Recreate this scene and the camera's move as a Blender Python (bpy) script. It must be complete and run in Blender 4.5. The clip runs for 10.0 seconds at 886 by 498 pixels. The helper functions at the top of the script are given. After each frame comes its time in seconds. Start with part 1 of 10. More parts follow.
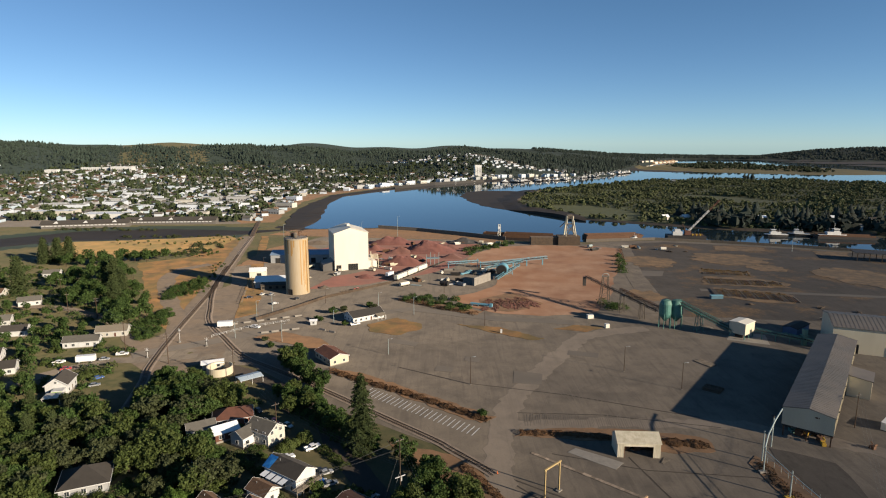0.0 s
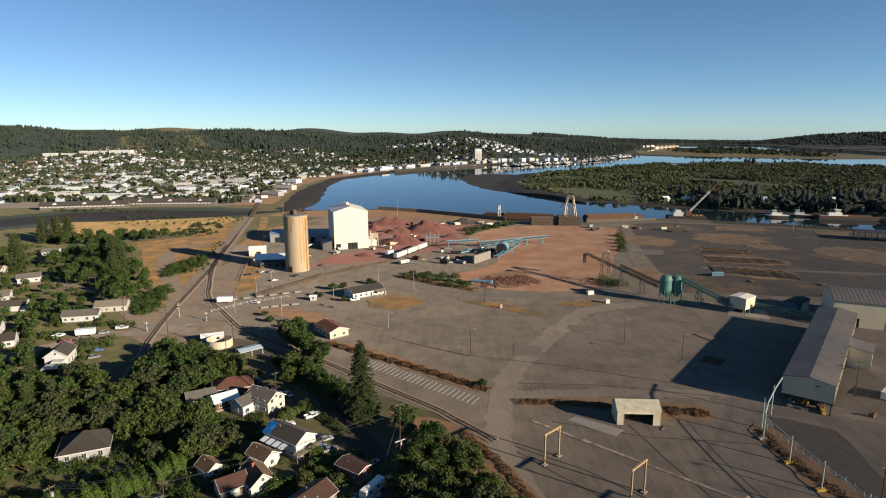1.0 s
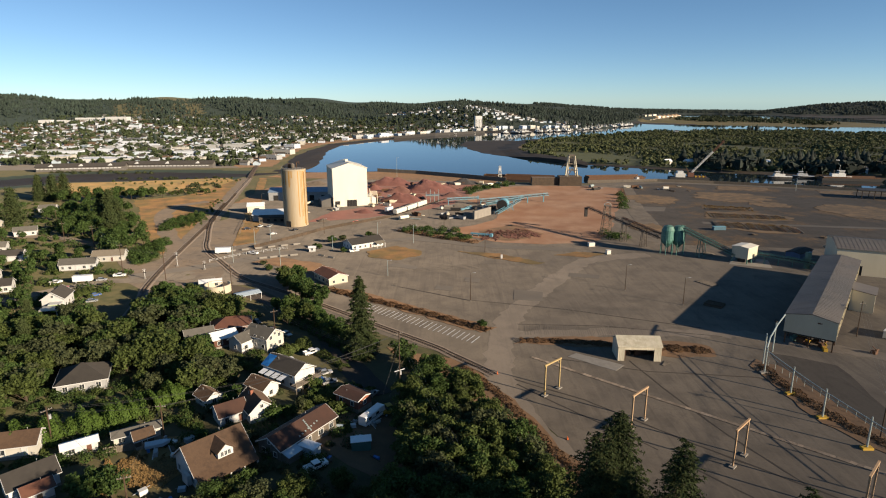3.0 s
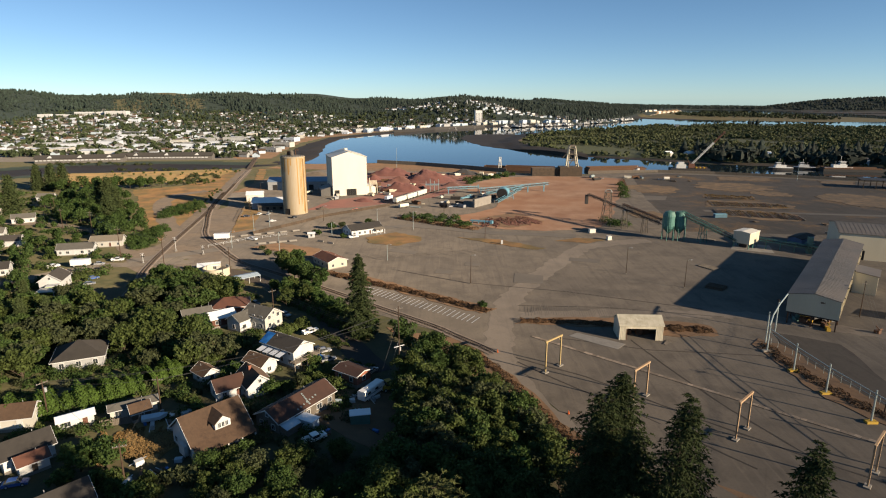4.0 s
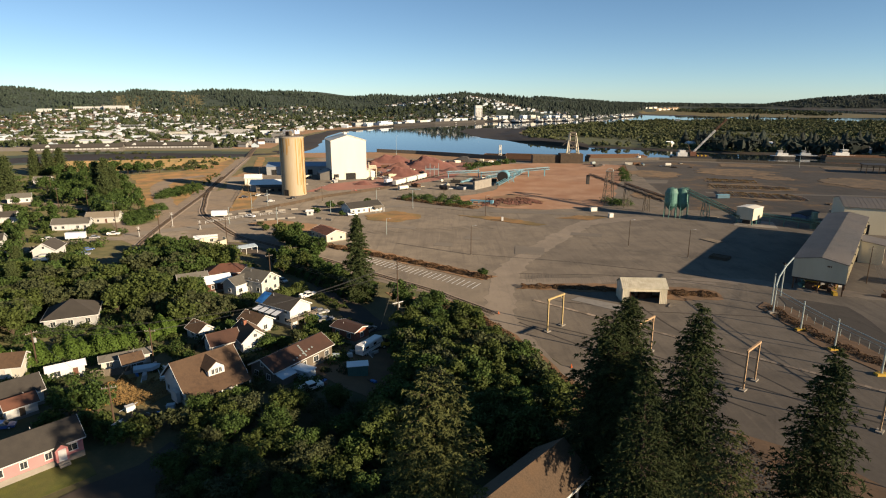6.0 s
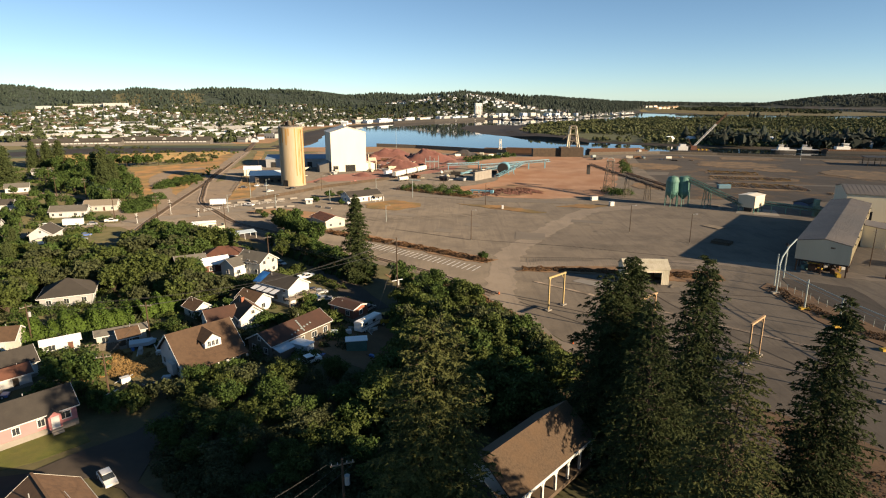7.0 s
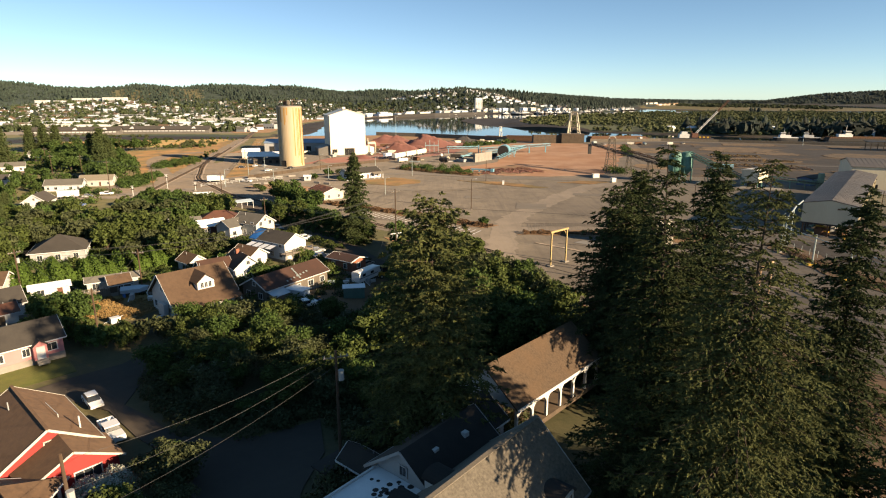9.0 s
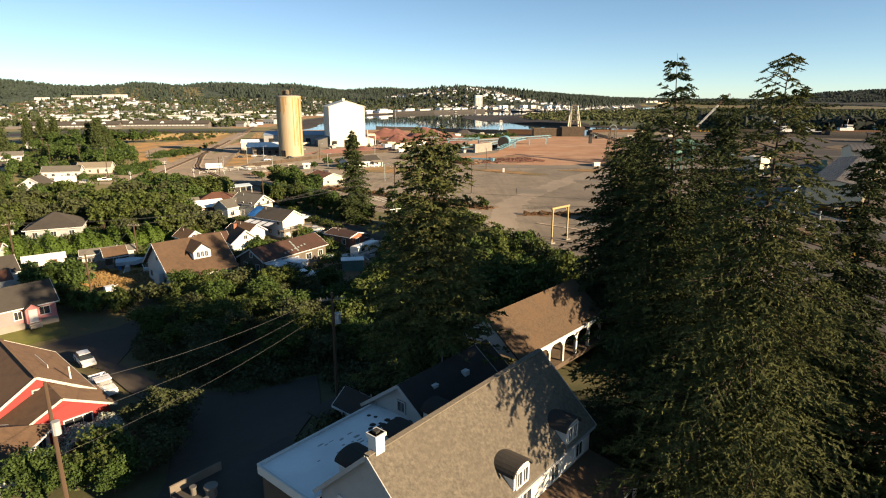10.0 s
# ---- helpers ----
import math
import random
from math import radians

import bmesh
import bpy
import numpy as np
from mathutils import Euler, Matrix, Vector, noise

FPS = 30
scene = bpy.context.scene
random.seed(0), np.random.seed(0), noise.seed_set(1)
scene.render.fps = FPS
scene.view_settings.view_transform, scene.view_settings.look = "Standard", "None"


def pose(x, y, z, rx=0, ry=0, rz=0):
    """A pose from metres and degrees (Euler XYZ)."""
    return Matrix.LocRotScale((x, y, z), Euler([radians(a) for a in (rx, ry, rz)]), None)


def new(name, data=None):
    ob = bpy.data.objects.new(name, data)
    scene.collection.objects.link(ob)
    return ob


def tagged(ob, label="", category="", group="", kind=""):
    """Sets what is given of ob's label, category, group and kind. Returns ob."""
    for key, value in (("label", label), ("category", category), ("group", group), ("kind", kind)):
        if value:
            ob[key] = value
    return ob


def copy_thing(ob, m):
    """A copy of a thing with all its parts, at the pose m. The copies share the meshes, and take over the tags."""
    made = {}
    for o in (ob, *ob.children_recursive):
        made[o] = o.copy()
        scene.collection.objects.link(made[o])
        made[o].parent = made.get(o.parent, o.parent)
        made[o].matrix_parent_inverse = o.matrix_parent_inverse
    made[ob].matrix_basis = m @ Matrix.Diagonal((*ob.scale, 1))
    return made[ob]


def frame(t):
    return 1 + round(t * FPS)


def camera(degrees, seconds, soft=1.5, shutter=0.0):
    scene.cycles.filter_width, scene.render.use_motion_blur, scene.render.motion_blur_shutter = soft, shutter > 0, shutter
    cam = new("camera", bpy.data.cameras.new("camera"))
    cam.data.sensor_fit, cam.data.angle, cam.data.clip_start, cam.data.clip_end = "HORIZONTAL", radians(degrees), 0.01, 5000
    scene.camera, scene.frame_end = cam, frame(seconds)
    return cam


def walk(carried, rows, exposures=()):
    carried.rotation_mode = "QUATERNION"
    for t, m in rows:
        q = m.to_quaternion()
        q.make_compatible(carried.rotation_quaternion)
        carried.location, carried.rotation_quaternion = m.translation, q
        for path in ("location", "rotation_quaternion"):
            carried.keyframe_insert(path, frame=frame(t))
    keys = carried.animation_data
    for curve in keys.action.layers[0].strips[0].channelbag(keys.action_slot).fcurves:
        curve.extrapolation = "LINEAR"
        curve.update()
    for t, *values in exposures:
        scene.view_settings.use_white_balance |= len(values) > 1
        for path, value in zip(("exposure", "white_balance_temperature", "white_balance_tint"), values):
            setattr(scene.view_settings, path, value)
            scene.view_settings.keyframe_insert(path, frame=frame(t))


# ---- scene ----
cam = camera(74.2, 10.0, soft=1.1)
# seconds, degrees by which the camera looks down; it sinks straight down at a steady rate
SINK, DRIFT_X, DRIFT_Y, TOP = 6.26, 0.032, 0.155, 100.5
PITCH = [(0.0, 10.17), (0.5, 10.84), (1.0, 11.50), (1.5, 12.17), (2.0, 12.84), (2.5, 13.50), (2.9, 14.03), (3.15, 14.32), (3.45, 14.46),
         (4.0, 14.48), (4.5, 14.48), (5.0, 14.49), (5.5, 14.51), (6.2, 14.51), (7.0, 14.52), (7.5, 14.54), (8.0, 14.55), (8.5, 14.56), (9.0, 14.58), (9.5, 14.60), (10.0, 14.61)]
walk(cam, [(t, pose(DRIFT_X * t, DRIFT_Y * t, TOP - SINK * t, 90 - down, 0, 0)) for t, down in PITCH],
     [(0.0, 0.89, 6550, 9), (2.5, 0.98, 6800, 10), (5.5, 1.06, 7200, 10), (7.0, 1.33, 7750, 11), (7.5, 1.39, 7830, 11), (10.0, 1.57, 8130, 11)])

# ---- light: a low sun behind the camera's right shoulder, clear sky ----
SUN_EL, SUN_AZ = radians(16.5), math.atan2(0.853, -0.522)
world = bpy.data.worlds.new("sky")
scene.world = world
world.use_nodes = True
wn, wl = world.node_tree.nodes, world.node_tree.links
sky = wn.new("ShaderNodeTexSky")
sky.sky_type, sky.sun_disc = "NISHITA", False
sky.sun_elevation, sky.sun_rotation = SUN_EL, SUN_AZ
sky.altitude, sky.air_density, sky.dust_density, sky.ozone_density = 200.0, 0.55, 0.10, 2.5
clear, haze = wn.new("ShaderNodeMix"), wn.new("ShaderNodeMix")
for node, way, tone in ((clear, "MULTIPLY", (0.90, 0.965, 0.975)), (haze, "ADD", (-0.16, 0.24, 0.46))):
    node.data_type, node.blend_type = "RGBA", way
    node.inputs[0].default_value, node.inputs[7].default_value = 1.0, (*tone, 1)
wl.new(sky.outputs["Color"], clear.inputs[6])
wl.new(clear.outputs[2], haze.inputs[6])
wl.new(haze.outputs[2], wn["Background"].inputs["Color"])
wn["Background"].inputs["Strength"].default_value = 0.060
sun_way = Vector((math.cos(SUN_EL) * math.sin(SUN_AZ), math.cos(SUN_EL) * math.cos(SUN_AZ), math.sin(SUN_EL)))
sun_data = bpy.data.lights.new("sun", "SUN")
sun_data.energy, sun_data.angle, sun_data.color = 5.0, radians(0.55), (1.0, 0.83, 0.63)
sun = new("sun", sun_data)
sun.matrix_world = Matrix.Translation((0, 0, 300)) @ (-sun_way).to_track_quat("-Z", "Y").to_matrix().to_4x4()

# ---- materials ----
def mat(name, col, col2=None, rough=0.8, metal=0.0, scale=1.0, fine=12.0, bump=0.25, col3=None, big=0.08, each=0.0, stretch=(1, 1, 1), spec=0.35, transmit=0.0):
    """Two or three colours mixed by noise at a coarse and a fine size (per metre), with fine relief; each: how far single pieces differ."""
    m = bpy.data.materials.new(name)
    m.use_nodes = True
    n, l = m.node_tree.nodes, m.node_tree.links
    b = n["Principled BSDF"]
    b.inputs["Roughness"].default_value, b.inputs["Metallic"].default_value = rough, metal
    b.inputs["Specular IOR Level"].default_value = spec
    if rough >= 0.9:
        b.inputs["Diffuse Roughness"].default_value = 1.0
    col2 = col2 or tuple(c * 0.72 for c in col)
    col3 = col3 or tuple(c * 0.86 for c in col)
    geo = n.new("ShaderNodeNewGeometry")
    mp = n.new("ShaderNodeMapping")
    mp.inputs["Scale"].default_value = stretch
    l.new(geo.outputs["Position"], mp.inputs["Vector"])

    def noise_at(s, detail=4.0):
        t = n.new("ShaderNodeTexNoise")
        t.inputs["Scale"].default_value, t.inputs["Detail"].default_value, t.inputs["Roughness"].default_value = s, detail, 0.6
        l.new(mp.outputs["Vector"], t.inputs["Vector"])
        return t

    def mix(fac, a, c):
        x = n.new("ShaderNodeMix")
        x.data_type = "RGBA"
        for src, sock in ((fac, x.inputs[0]), (a, x.inputs[6]), (c, x.inputs[7])):
            if hasattr(src, "is_linked"):
                l.new(src, sock)
            elif isinstance(src, tuple):
                sock.default_value = (*src, 1)
            else:
                sock.default_value = src
        return x.outputs[2]

    def ramp(src, lo, hi):
        r = n.new("ShaderNodeMapRange")
        r.inputs["From Min"].default_value, r.inputs["From Max"].default_value = lo, hi
        l.new(src, r.inputs["Value"])
        return r.outputs["Result"]

    n1, n2, n3 = noise_at(scale), noise_at(fine), noise_at(big, 3.0)
    c = mix(ramp(n1.outputs["Fac"], 0.38, 0.66), col, col2)
    c = mix(ramp(n3.outputs["Fac"], 0.42, 0.62), c, mix(0.5, c, col3))
    c = mix(ramp(n2.outputs["Fac"], 0.3, 0.75), c, mix(0.5, c, col2))
    if each:
        info = n.new("ShaderNodeObjectInfo")
        hsv = n.new("ShaderNodeHueSaturation")
        v = n.new("ShaderNodeMapRange")
        v.inputs["To Min"].default_value, v.inputs["To Max"].default_value = 1 - each, 1 + each
        add = n.new("ShaderNodeMath")
        add.operation = "ADD"
        l.new(info.outputs["Random"], add.inputs[0])
        l.new(geo.outputs["Random Per Island"], add.inputs[1])
        fr = n.new("ShaderNodeMath")
        fr.operation = "FRACT"
        l.new(add.outputs[0], fr.inputs[0])
        l.new(fr.outputs[0], v.inputs["Value"])
        l.new(v.outputs["Result"], hsv.inputs["Value"])
        l.new(c, hsv.inputs["Color"])
        c = hsv.outputs["Color"]
    l.new(c, b.inputs["Base Color"])
    if bump:
        bp = n.new("ShaderNodeBump")
        bp.inputs["Strength"].default_value, bp.inputs["Distance"].default_value = bump, 0.08
        l.new(n2.outputs["Fac"], bp.inputs["Height"])
        l.new(bp.outputs["Normal"], b.inputs["Normal"])
    if transmit:
        b.inputs["Specular IOR Level"].default_value = 0.12
        tr = n.new("ShaderNodeBsdfTranslucent")
        l.new(c, tr.inputs["Color"])
        ms = n.new("ShaderNodeMixShader")
        ms.inputs[0].default_value = transmit
        l.new(b.outputs[0], ms.inputs[1])
        l.new(tr.outputs[0], ms.inputs[2])
        l.new(ms.outputs[0], n["Material Output"].inputs["Surface"])
    return m




def paving(name, col, dark, pale, turn=43.0):
    """Worn asphalt: broad tone changes, long tyre-worn streaks, seams and crack lines, fine speckle."""
    m = bpy.data.materials.new(name)
    m.use_nodes = True
    n, l = m.node_tree.nodes, m.node_tree.links
    b = n["Principled BSDF"]
    b.inputs["Roughness"].default_value, b.inputs["Specular IOR Level"].default_value = 0.92, 0.25
    b.inputs["Diffuse Roughness"].default_value = 1.0
    geo = n.new("ShaderNodeNewGeometry")

    def tex(kind, scale, stretch=(1, 1, 1), rz=0.0, **kw):
        mp = n.new("ShaderNodeMapping")
        mp.inputs["Scale"].default_value = stretch
        mp.inputs["Rotation"].default_value = (0, 0, radians(rz))
        l.new(geo.outputs["Position"], mp.inputs["Vector"])
        t = n.new(kind)
        t.inputs["Scale"].default_value = scale
        for key, v in kw.items():
            t.inputs[key].default_value = v
        l.new(mp.outputs["Vector"], t.inputs["Vector"])
        return t

    def step(src, lo, hi):
        r = n.new("ShaderNodeMapRange")
        r.inputs["From Min"].default_value, r.inputs["From Max"].default_value = lo, hi
        l.new(src, r.inputs["Value"])
        return r.outputs["Result"]

    def mix(fac, a, c, k=1.0):
        x = n.new("ShaderNodeMix")
        x.data_type = "RGBA"
        q = n.new("ShaderNodeMath")
        q.operation = "MULTIPLY"
        l.new(fac, q.inputs[0])
        q.inputs[1].default_value = k
        l.new(q.outputs[0], x.inputs[0])
        for src, sock in ((a, x.inputs[6]), (c, x.inputs[7])):
            if isinstance(src, tuple):
                sock.default_value = (*src, 1)
            else:
                l.new(src, sock)
        return x.outputs[2]
    broad = tex("ShaderNodeTexNoise", 0.016, Detail=5.0, Roughness=0.62)
    mid = tex("ShaderNodeTexNoise", 0.09, Detail=5.0, Roughness=0.6)
    streak = tex("ShaderNodeTexNoise", 0.5, (1, 0.045, 1), turn, Detail=4.0, Roughness=0.65)
    streak2 = tex("ShaderNodeTexNoise", 0.8, (1, 0.03, 1), turn + 96, Detail=3.0, Roughness=0.6)
    fine = tex("ShaderNodeTexNoise", 1.4, Detail=4.0, Roughness=0.7)
    blot = tex("ShaderNodeTexNoise", 0.22, (1, 0.6, 1), turn + 20, Detail=7.0, Roughness=0.72)
    patch = tex("ShaderNodeTexVoronoi", 0.045, (1, 0.6, 1), turn)
    crack = tex("ShaderNodeTexVoronoi", 0.055, (1, 0.45, 1), turn)
    crack.feature = "DISTANCE_TO_EDGE"
    c = mix(step(broad.outputs["Fac"], 0.40, 0.62), col, pale, 0.9)
    c = mix(step(mid.outputs["Fac"], 0.45, 0.70), c, dark, 0.7)
    c = mix(step(streak.outputs["Fac"], 0.52, 0.72), c, dark, 0.55)
    c = mix(step(streak2.outputs["Fac"], 0.55, 0.74), c, pale, 0.5)
    c = mix(step(blot.outputs["Fac"], 0.54, 0.66), c, dark, 0.55)
    c = mix(step(blot.outputs["Fac"], 0.44, 0.34), c, pale, 0.40)
    c = mix(step(patch.outputs["Color"], 0.72, 0.80), c, pale, 0.30)
    c = mix(step(fine.outputs["Fac"], 0.5, 0.8), c, dark, 0.60)
    c = mix(step(crack.outputs["Distance"], 0.010, 0.003), c, tuple(v * 0.6 for v in dark), 0.12)
    l.new(c, b.inputs["Base Color"])
    bp = n.new("ShaderNodeBump")
    bp.inputs["Strength"].default_value, bp.inputs["Distance"].default_value = 0.2, 0.06
    l.new(fine.outputs["Fac"], bp.inputs["Height"])
    l.new(bp.outputs["Normal"], b.inputs["Normal"])
    return m


ASPHALT = paving("asphalt", (0.106, 0.0915, 0.0768), (0.067, 0.0585, 0.05), (0.152, 0.129, 0.104))
ASPHALT_WORN = paving("asphalt_worn", (0.150, 0.128, 0.108), (0.115, 0.099, 0.084), (0.178, 0.151, 0.125))


def weedy(name, col, dark, weed, straw):
    """Cracked asphalt that dry weeds have overgrown in ragged patches and along the seams."""
    m = paving(name, col, dark, tuple(c * 1.35 for c in col), 12.0)
    n, l = m.node_tree.nodes, m.node_tree.links
    b = n["Principled BSDF"]
    base = b.inputs["Base Color"].links[0].from_socket
    geo = next(q for q in n if q.bl_idname == "ShaderNodeNewGeometry")
    masks = []
    for scale, lo, hi, detail in ((0.022, 0.52, 0.60, 9.0), (0.5, 0.40, 0.62, 4.0)):
        t = n.new("ShaderNodeTexNoise")
        t.inputs["Scale"].default_value, t.inputs["Detail"].default_value, t.inputs["Roughness"].default_value = scale, detail, 0.68
        l.new(geo.outputs["Position"], t.inputs["Vector"])
        r = n.new("ShaderNodeMapRange")
        r.inputs["From Min"].default_value, r.inputs["From Max"].default_value = lo, hi
        l.new(t.outputs["Fac"], r.inputs["Value"])
        masks.append(r.outputs["Result"])
    tone = n.new("ShaderNodeMix")
    tone.data_type = "RGBA"
    tone.inputs[6].default_value, tone.inputs[7].default_value = (*weed, 1), (*straw, 1)
    l.new(masks[1], tone.inputs[0])
    both = n.new("ShaderNodeMix")
    both.data_type = "RGBA"
    l.new(masks[0], both.inputs[0])
    l.new(base, both.inputs[6])
    l.new(tone.outputs[2], both.inputs[7])
    l.new(both.outputs[2], b.inputs["Base Color"])
    return m


FAR_YARD = weedy("overgrown_asphalt", (0.0530, 0.0465, 0.0405), (0.0345, 0.0304, 0.0268), (0.0718, 0.0524, 0.0338), (0.148, 0.0929, 0.049))
# Dark asphalt, lowered further to hold the shade over the alley and lot.
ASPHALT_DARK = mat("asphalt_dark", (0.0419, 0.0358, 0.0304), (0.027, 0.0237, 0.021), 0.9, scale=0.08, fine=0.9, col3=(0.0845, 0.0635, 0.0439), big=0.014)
ASPHALT_PALE = mat("asphalt_pale", (0.114, 0.0997, 0.0845), (0.0887, 0.0786, 0.0684), 0.9, scale=0.08, fine=2.0, big=0.05)
CONCRETE = mat("concrete", (0.243, 0.223, 0.196), (0.183, 0.169, 0.149), 0.85, scale=0.5, fine=5, big=0.1)
CONCRETE_BROKEN = mat("broken_concrete", (0.255, 0.205, 0.160), (0.150, 0.120, 0.094), 0.95, scale=0.9, fine=5, each=0.35)
RED_EARTH = mat("red_earth", (0.262, 0.169, 0.114), (0.165, 0.087, 0.0524), 0.95, scale=0.045, fine=0.7, col3=(0.199, 0.0913, 0.0439), big=0.02, bump=0.4)
FAR_SCRUB = mat("far_dry_scrub", (0.205, 0.128, 0.066), (0.088, 0.064, 0.042), 0.95, scale=0.14, fine=0.9, col3=(0.066, 0.053, 0.036), big=0.05, bump=0.6)
SCRUB = mat("dry_scrub_ground", (0.215, 0.114, 0.0439), (0.0887, 0.0592, 0.0304), 0.95, scale=0.09, fine=0.9, col3=(0.0592, 0.0659, 0.0253), big=0.05, bump=0.6)
TYRE_MARK = mat("oily_asphalt", (0.104, 0.089, 0.073), (0.118, 0.100, 0.082), 0.9, scale=0.3, fine=1.4)
RED_DUST = mat("red_dust", (0.176, 0.0777, 0.0608), (0.135, 0.0642, 0.0527), 0.95, scale=0.1, fine=0.9, col3=(0.135, 0.0879, 0.0744), big=0.03, bump=0.4)
RED_ORE = mat("red_chips", (0.169, 0.0727, 0.0617), (0.117, 0.0541, 0.0473), 0.95, scale=0.25, fine=1.5, col3=(0.215, 0.0887, 0.0693), big=0.05, bump=0.6)
GREY_ORE = mat("grey_chips", (0.0608, 0.0575, 0.0575), (0.0406, 0.0392, 0.0406), 0.95, scale=0.25, fine=1.5, bump=0.6)
DRY_GRASS = mat("dry_grass", (0.262, 0.161, 0.0625), (0.169, 0.117, 0.0507), 0.95, scale=0.10, fine=1.1, col3=(0.0845, 0.0887, 0.0355), big=0.03, bump=0.5)
BRUSH_DIRT = mat("brown_dirt", (0.165, 0.100, 0.0575), (0.098, 0.0642, 0.0409), 0.95, scale=0.2, fine=2.0, col3=(0.205, 0.112, 0.0541), big=0.04, bump=0.5)
GROUND = mat("earth_and_grass", (0.0777, 0.069, 0.0338), (0.0392, 0.0433, 0.0183), 0.95, scale=0.22, fine=1.6, col3=(0.112, 0.0811, 0.0446), big=0.03, bump=0.5)
LAWN = mat("lawn", (0.0811, 0.0845, 0.0203), (0.0473, 0.0575, 0.0149), 0.95, scale=0.5, fine=5, col3=(0.0879, 0.0744, 0.027), big=0.15, bump=0.5)
MUD = mat("mud", (0.0439, 0.0346, 0.027), (0.0304, 0.0253, 0.0211), 0.8, scale=0.05, fine=0.5, col3=(0.0592, 0.0456, 0.0321), big=0.015, spec=0.3)
GRAVEL = mat("gravel", (0.117, 0.0946, 0.0744), (0.0744, 0.0625, 0.0515), 0.95, scale=0.25, fine=2.2, col3=(0.139, 0.103, 0.0718), big=0.05)
TIMBER = mat("weathered_timber", (0.101, 0.071, 0.0473), (0.0608, 0.0446, 0.0324), 0.9, scale=0.6, fine=6, each=0.25)
TIMBER_GREY = mat("grey_timber", (0.176, 0.149, 0.118), (0.115, 0.098, 0.0811), 0.9, scale=0.6, fine=6, each=0.2)
POLE_WOOD = mat("pole_wood", (0.0744, 0.046, 0.0284), (0.0507, 0.0338, 0.0237), 0.9, scale=0.8, fine=6, stretch=(1, 1, 0.15))
BARK = mat("bark", (0.0676, 0.0487, 0.0338), (0.0419, 0.0311, 0.023), 0.95, scale=1.0, fine=7, bump=0.6)
SILO = mat("silo_concrete", (0.363, 0.3, 0.199), (0.313, 0.224, 0.114), 0.8, scale=0.14, fine=1.5, col3=(0.372, 0.346, 0.296), big=0.05, stretch=(1, 1, 0.12))
SILO_RUST = mat("silo_rust_streak", (0.318, 0.159, 0.0338), (0.352, 0.216, 0.0744), 0.85, scale=0.3, fine=2, stretch=(1, 1, 0.1))
WHITE_METAL = mat("white_sheet_metal", (0.66, 0.626, 0.541), (0.592, 0.559, 0.482), 0.55, scale=0.2, fine=3, stretch=(1, 1, 0.2), bump=0.05)
CREAM_METAL = mat("cream_sheet_metal", (0.508, 0.466, 0.356), (0.44, 0.398, 0.305), 0.6, scale=0.2, fine=3, stretch=(1, 1, 0.2), bump=0.08)
GREY_METAL_ROOF = mat("grey_metal_roof", (0.101, 0.0963, 0.0896), (0.0777, 0.073, 0.0676), 0.55, scale=0.15, fine=2, col3=(0.169, 0.142, 0.118), big=0.05, bump=0.1)
SHED_METAL = mat("stained_cream_metal", (0.559, 0.525, 0.423), (0.339, 0.305, 0.228), 0.7, scale=0.7, fine=4, stretch=(1, 1, 0.25))
BLUE_WALL = mat("blue_sheet_metal", (0.0676, 0.128, 0.243), (0.0541, 0.101, 0.196), 0.6, scale=0.3, fine=3)
BLUE_ROOF = mat("blue_metal_roof", (0.203, 0.279, 0.38), (0.161, 0.228, 0.321), 0.5, scale=0.3, fine=3)
TEAL = mat("teal_paint", (0.0777, 0.203, 0.172), (0.0507, 0.142, 0.122), 0.6, scale=0.7, fine=5, col3=(0.108, 0.135, 0.108))
SKY_BLUE = mat("sky_blue_paint", (0.108, 0.284, 0.379), (0.135, 0.27, 0.324), 0.55, scale=0.6, fine=4)
PALE_STEEL = mat("pale_blue_steel", (0.284, 0.338, 0.338), (0.223, 0.27, 0.27), 0.5, scale=0.6, fine=4, metal=0.2)
RUSTY = mat("rusty_steel", (0.115, 0.0575, 0.0304), (0.0744, 0.0419, 0.027), 0.85, scale=0.8, fine=6)
DARK_STEEL = mat("dark_steel", (0.0304, 0.0284, 0.027), (0.0203, 0.0189, 0.0189), 0.65, scale=0.8, fine=6)
YELLOW = mat("yellow_paint", (0.419, 0.27, 0.0304), (0.338, 0.21, 0.0338), 0.6, scale=0.8, fine=5)
YELLOW_TIMBER = mat("faded_yellow_timber", (0.379, 0.291, 0.135), (0.284, 0.203, 0.101), 0.85, scale=1.0, fine=6)
ORANGE_TIMBER = mat("tan_timber", (0.36, 0.262, 0.165), (0.284, 0.176, 0.101), 0.85, scale=1.0, fine=6)
WHITE = mat("white_paint", (0.53, 0.54, 0.535), (0.44, 0.45, 0.45), 0.6, scale=0.7, fine=6, bump=0.1, each=0.05)
BIN_PAINT = mat("faded_blue_paint", (0.055, 0.135, 0.185), (0.04, 0.095, 0.135), 0.6, scale=0.8, fine=5, bump=0.1)
CREAM = mat("cream_paint", (0.45, 0.44, 0.395), (0.39, 0.38, 0.345), 0.65, scale=0.7, fine=6, bump=0.1)
GREY_PAINT = mat("grey_paint", (0.315, 0.325, 0.330), (0.255, 0.263, 0.268), 0.65, scale=0.7, fine=6, bump=0.1)
PINK = mat("pink_paint", (0.473, 0.191, 0.191), (0.41, 0.164, 0.164), 0.65, scale=0.7, fine=6, bump=0.1)
RED = mat("red_paint", (0.324, 0.0304, 0.0304), (0.27, 0.0257, 0.0257), 0.6, scale=0.7, fine=6, bump=0.1)
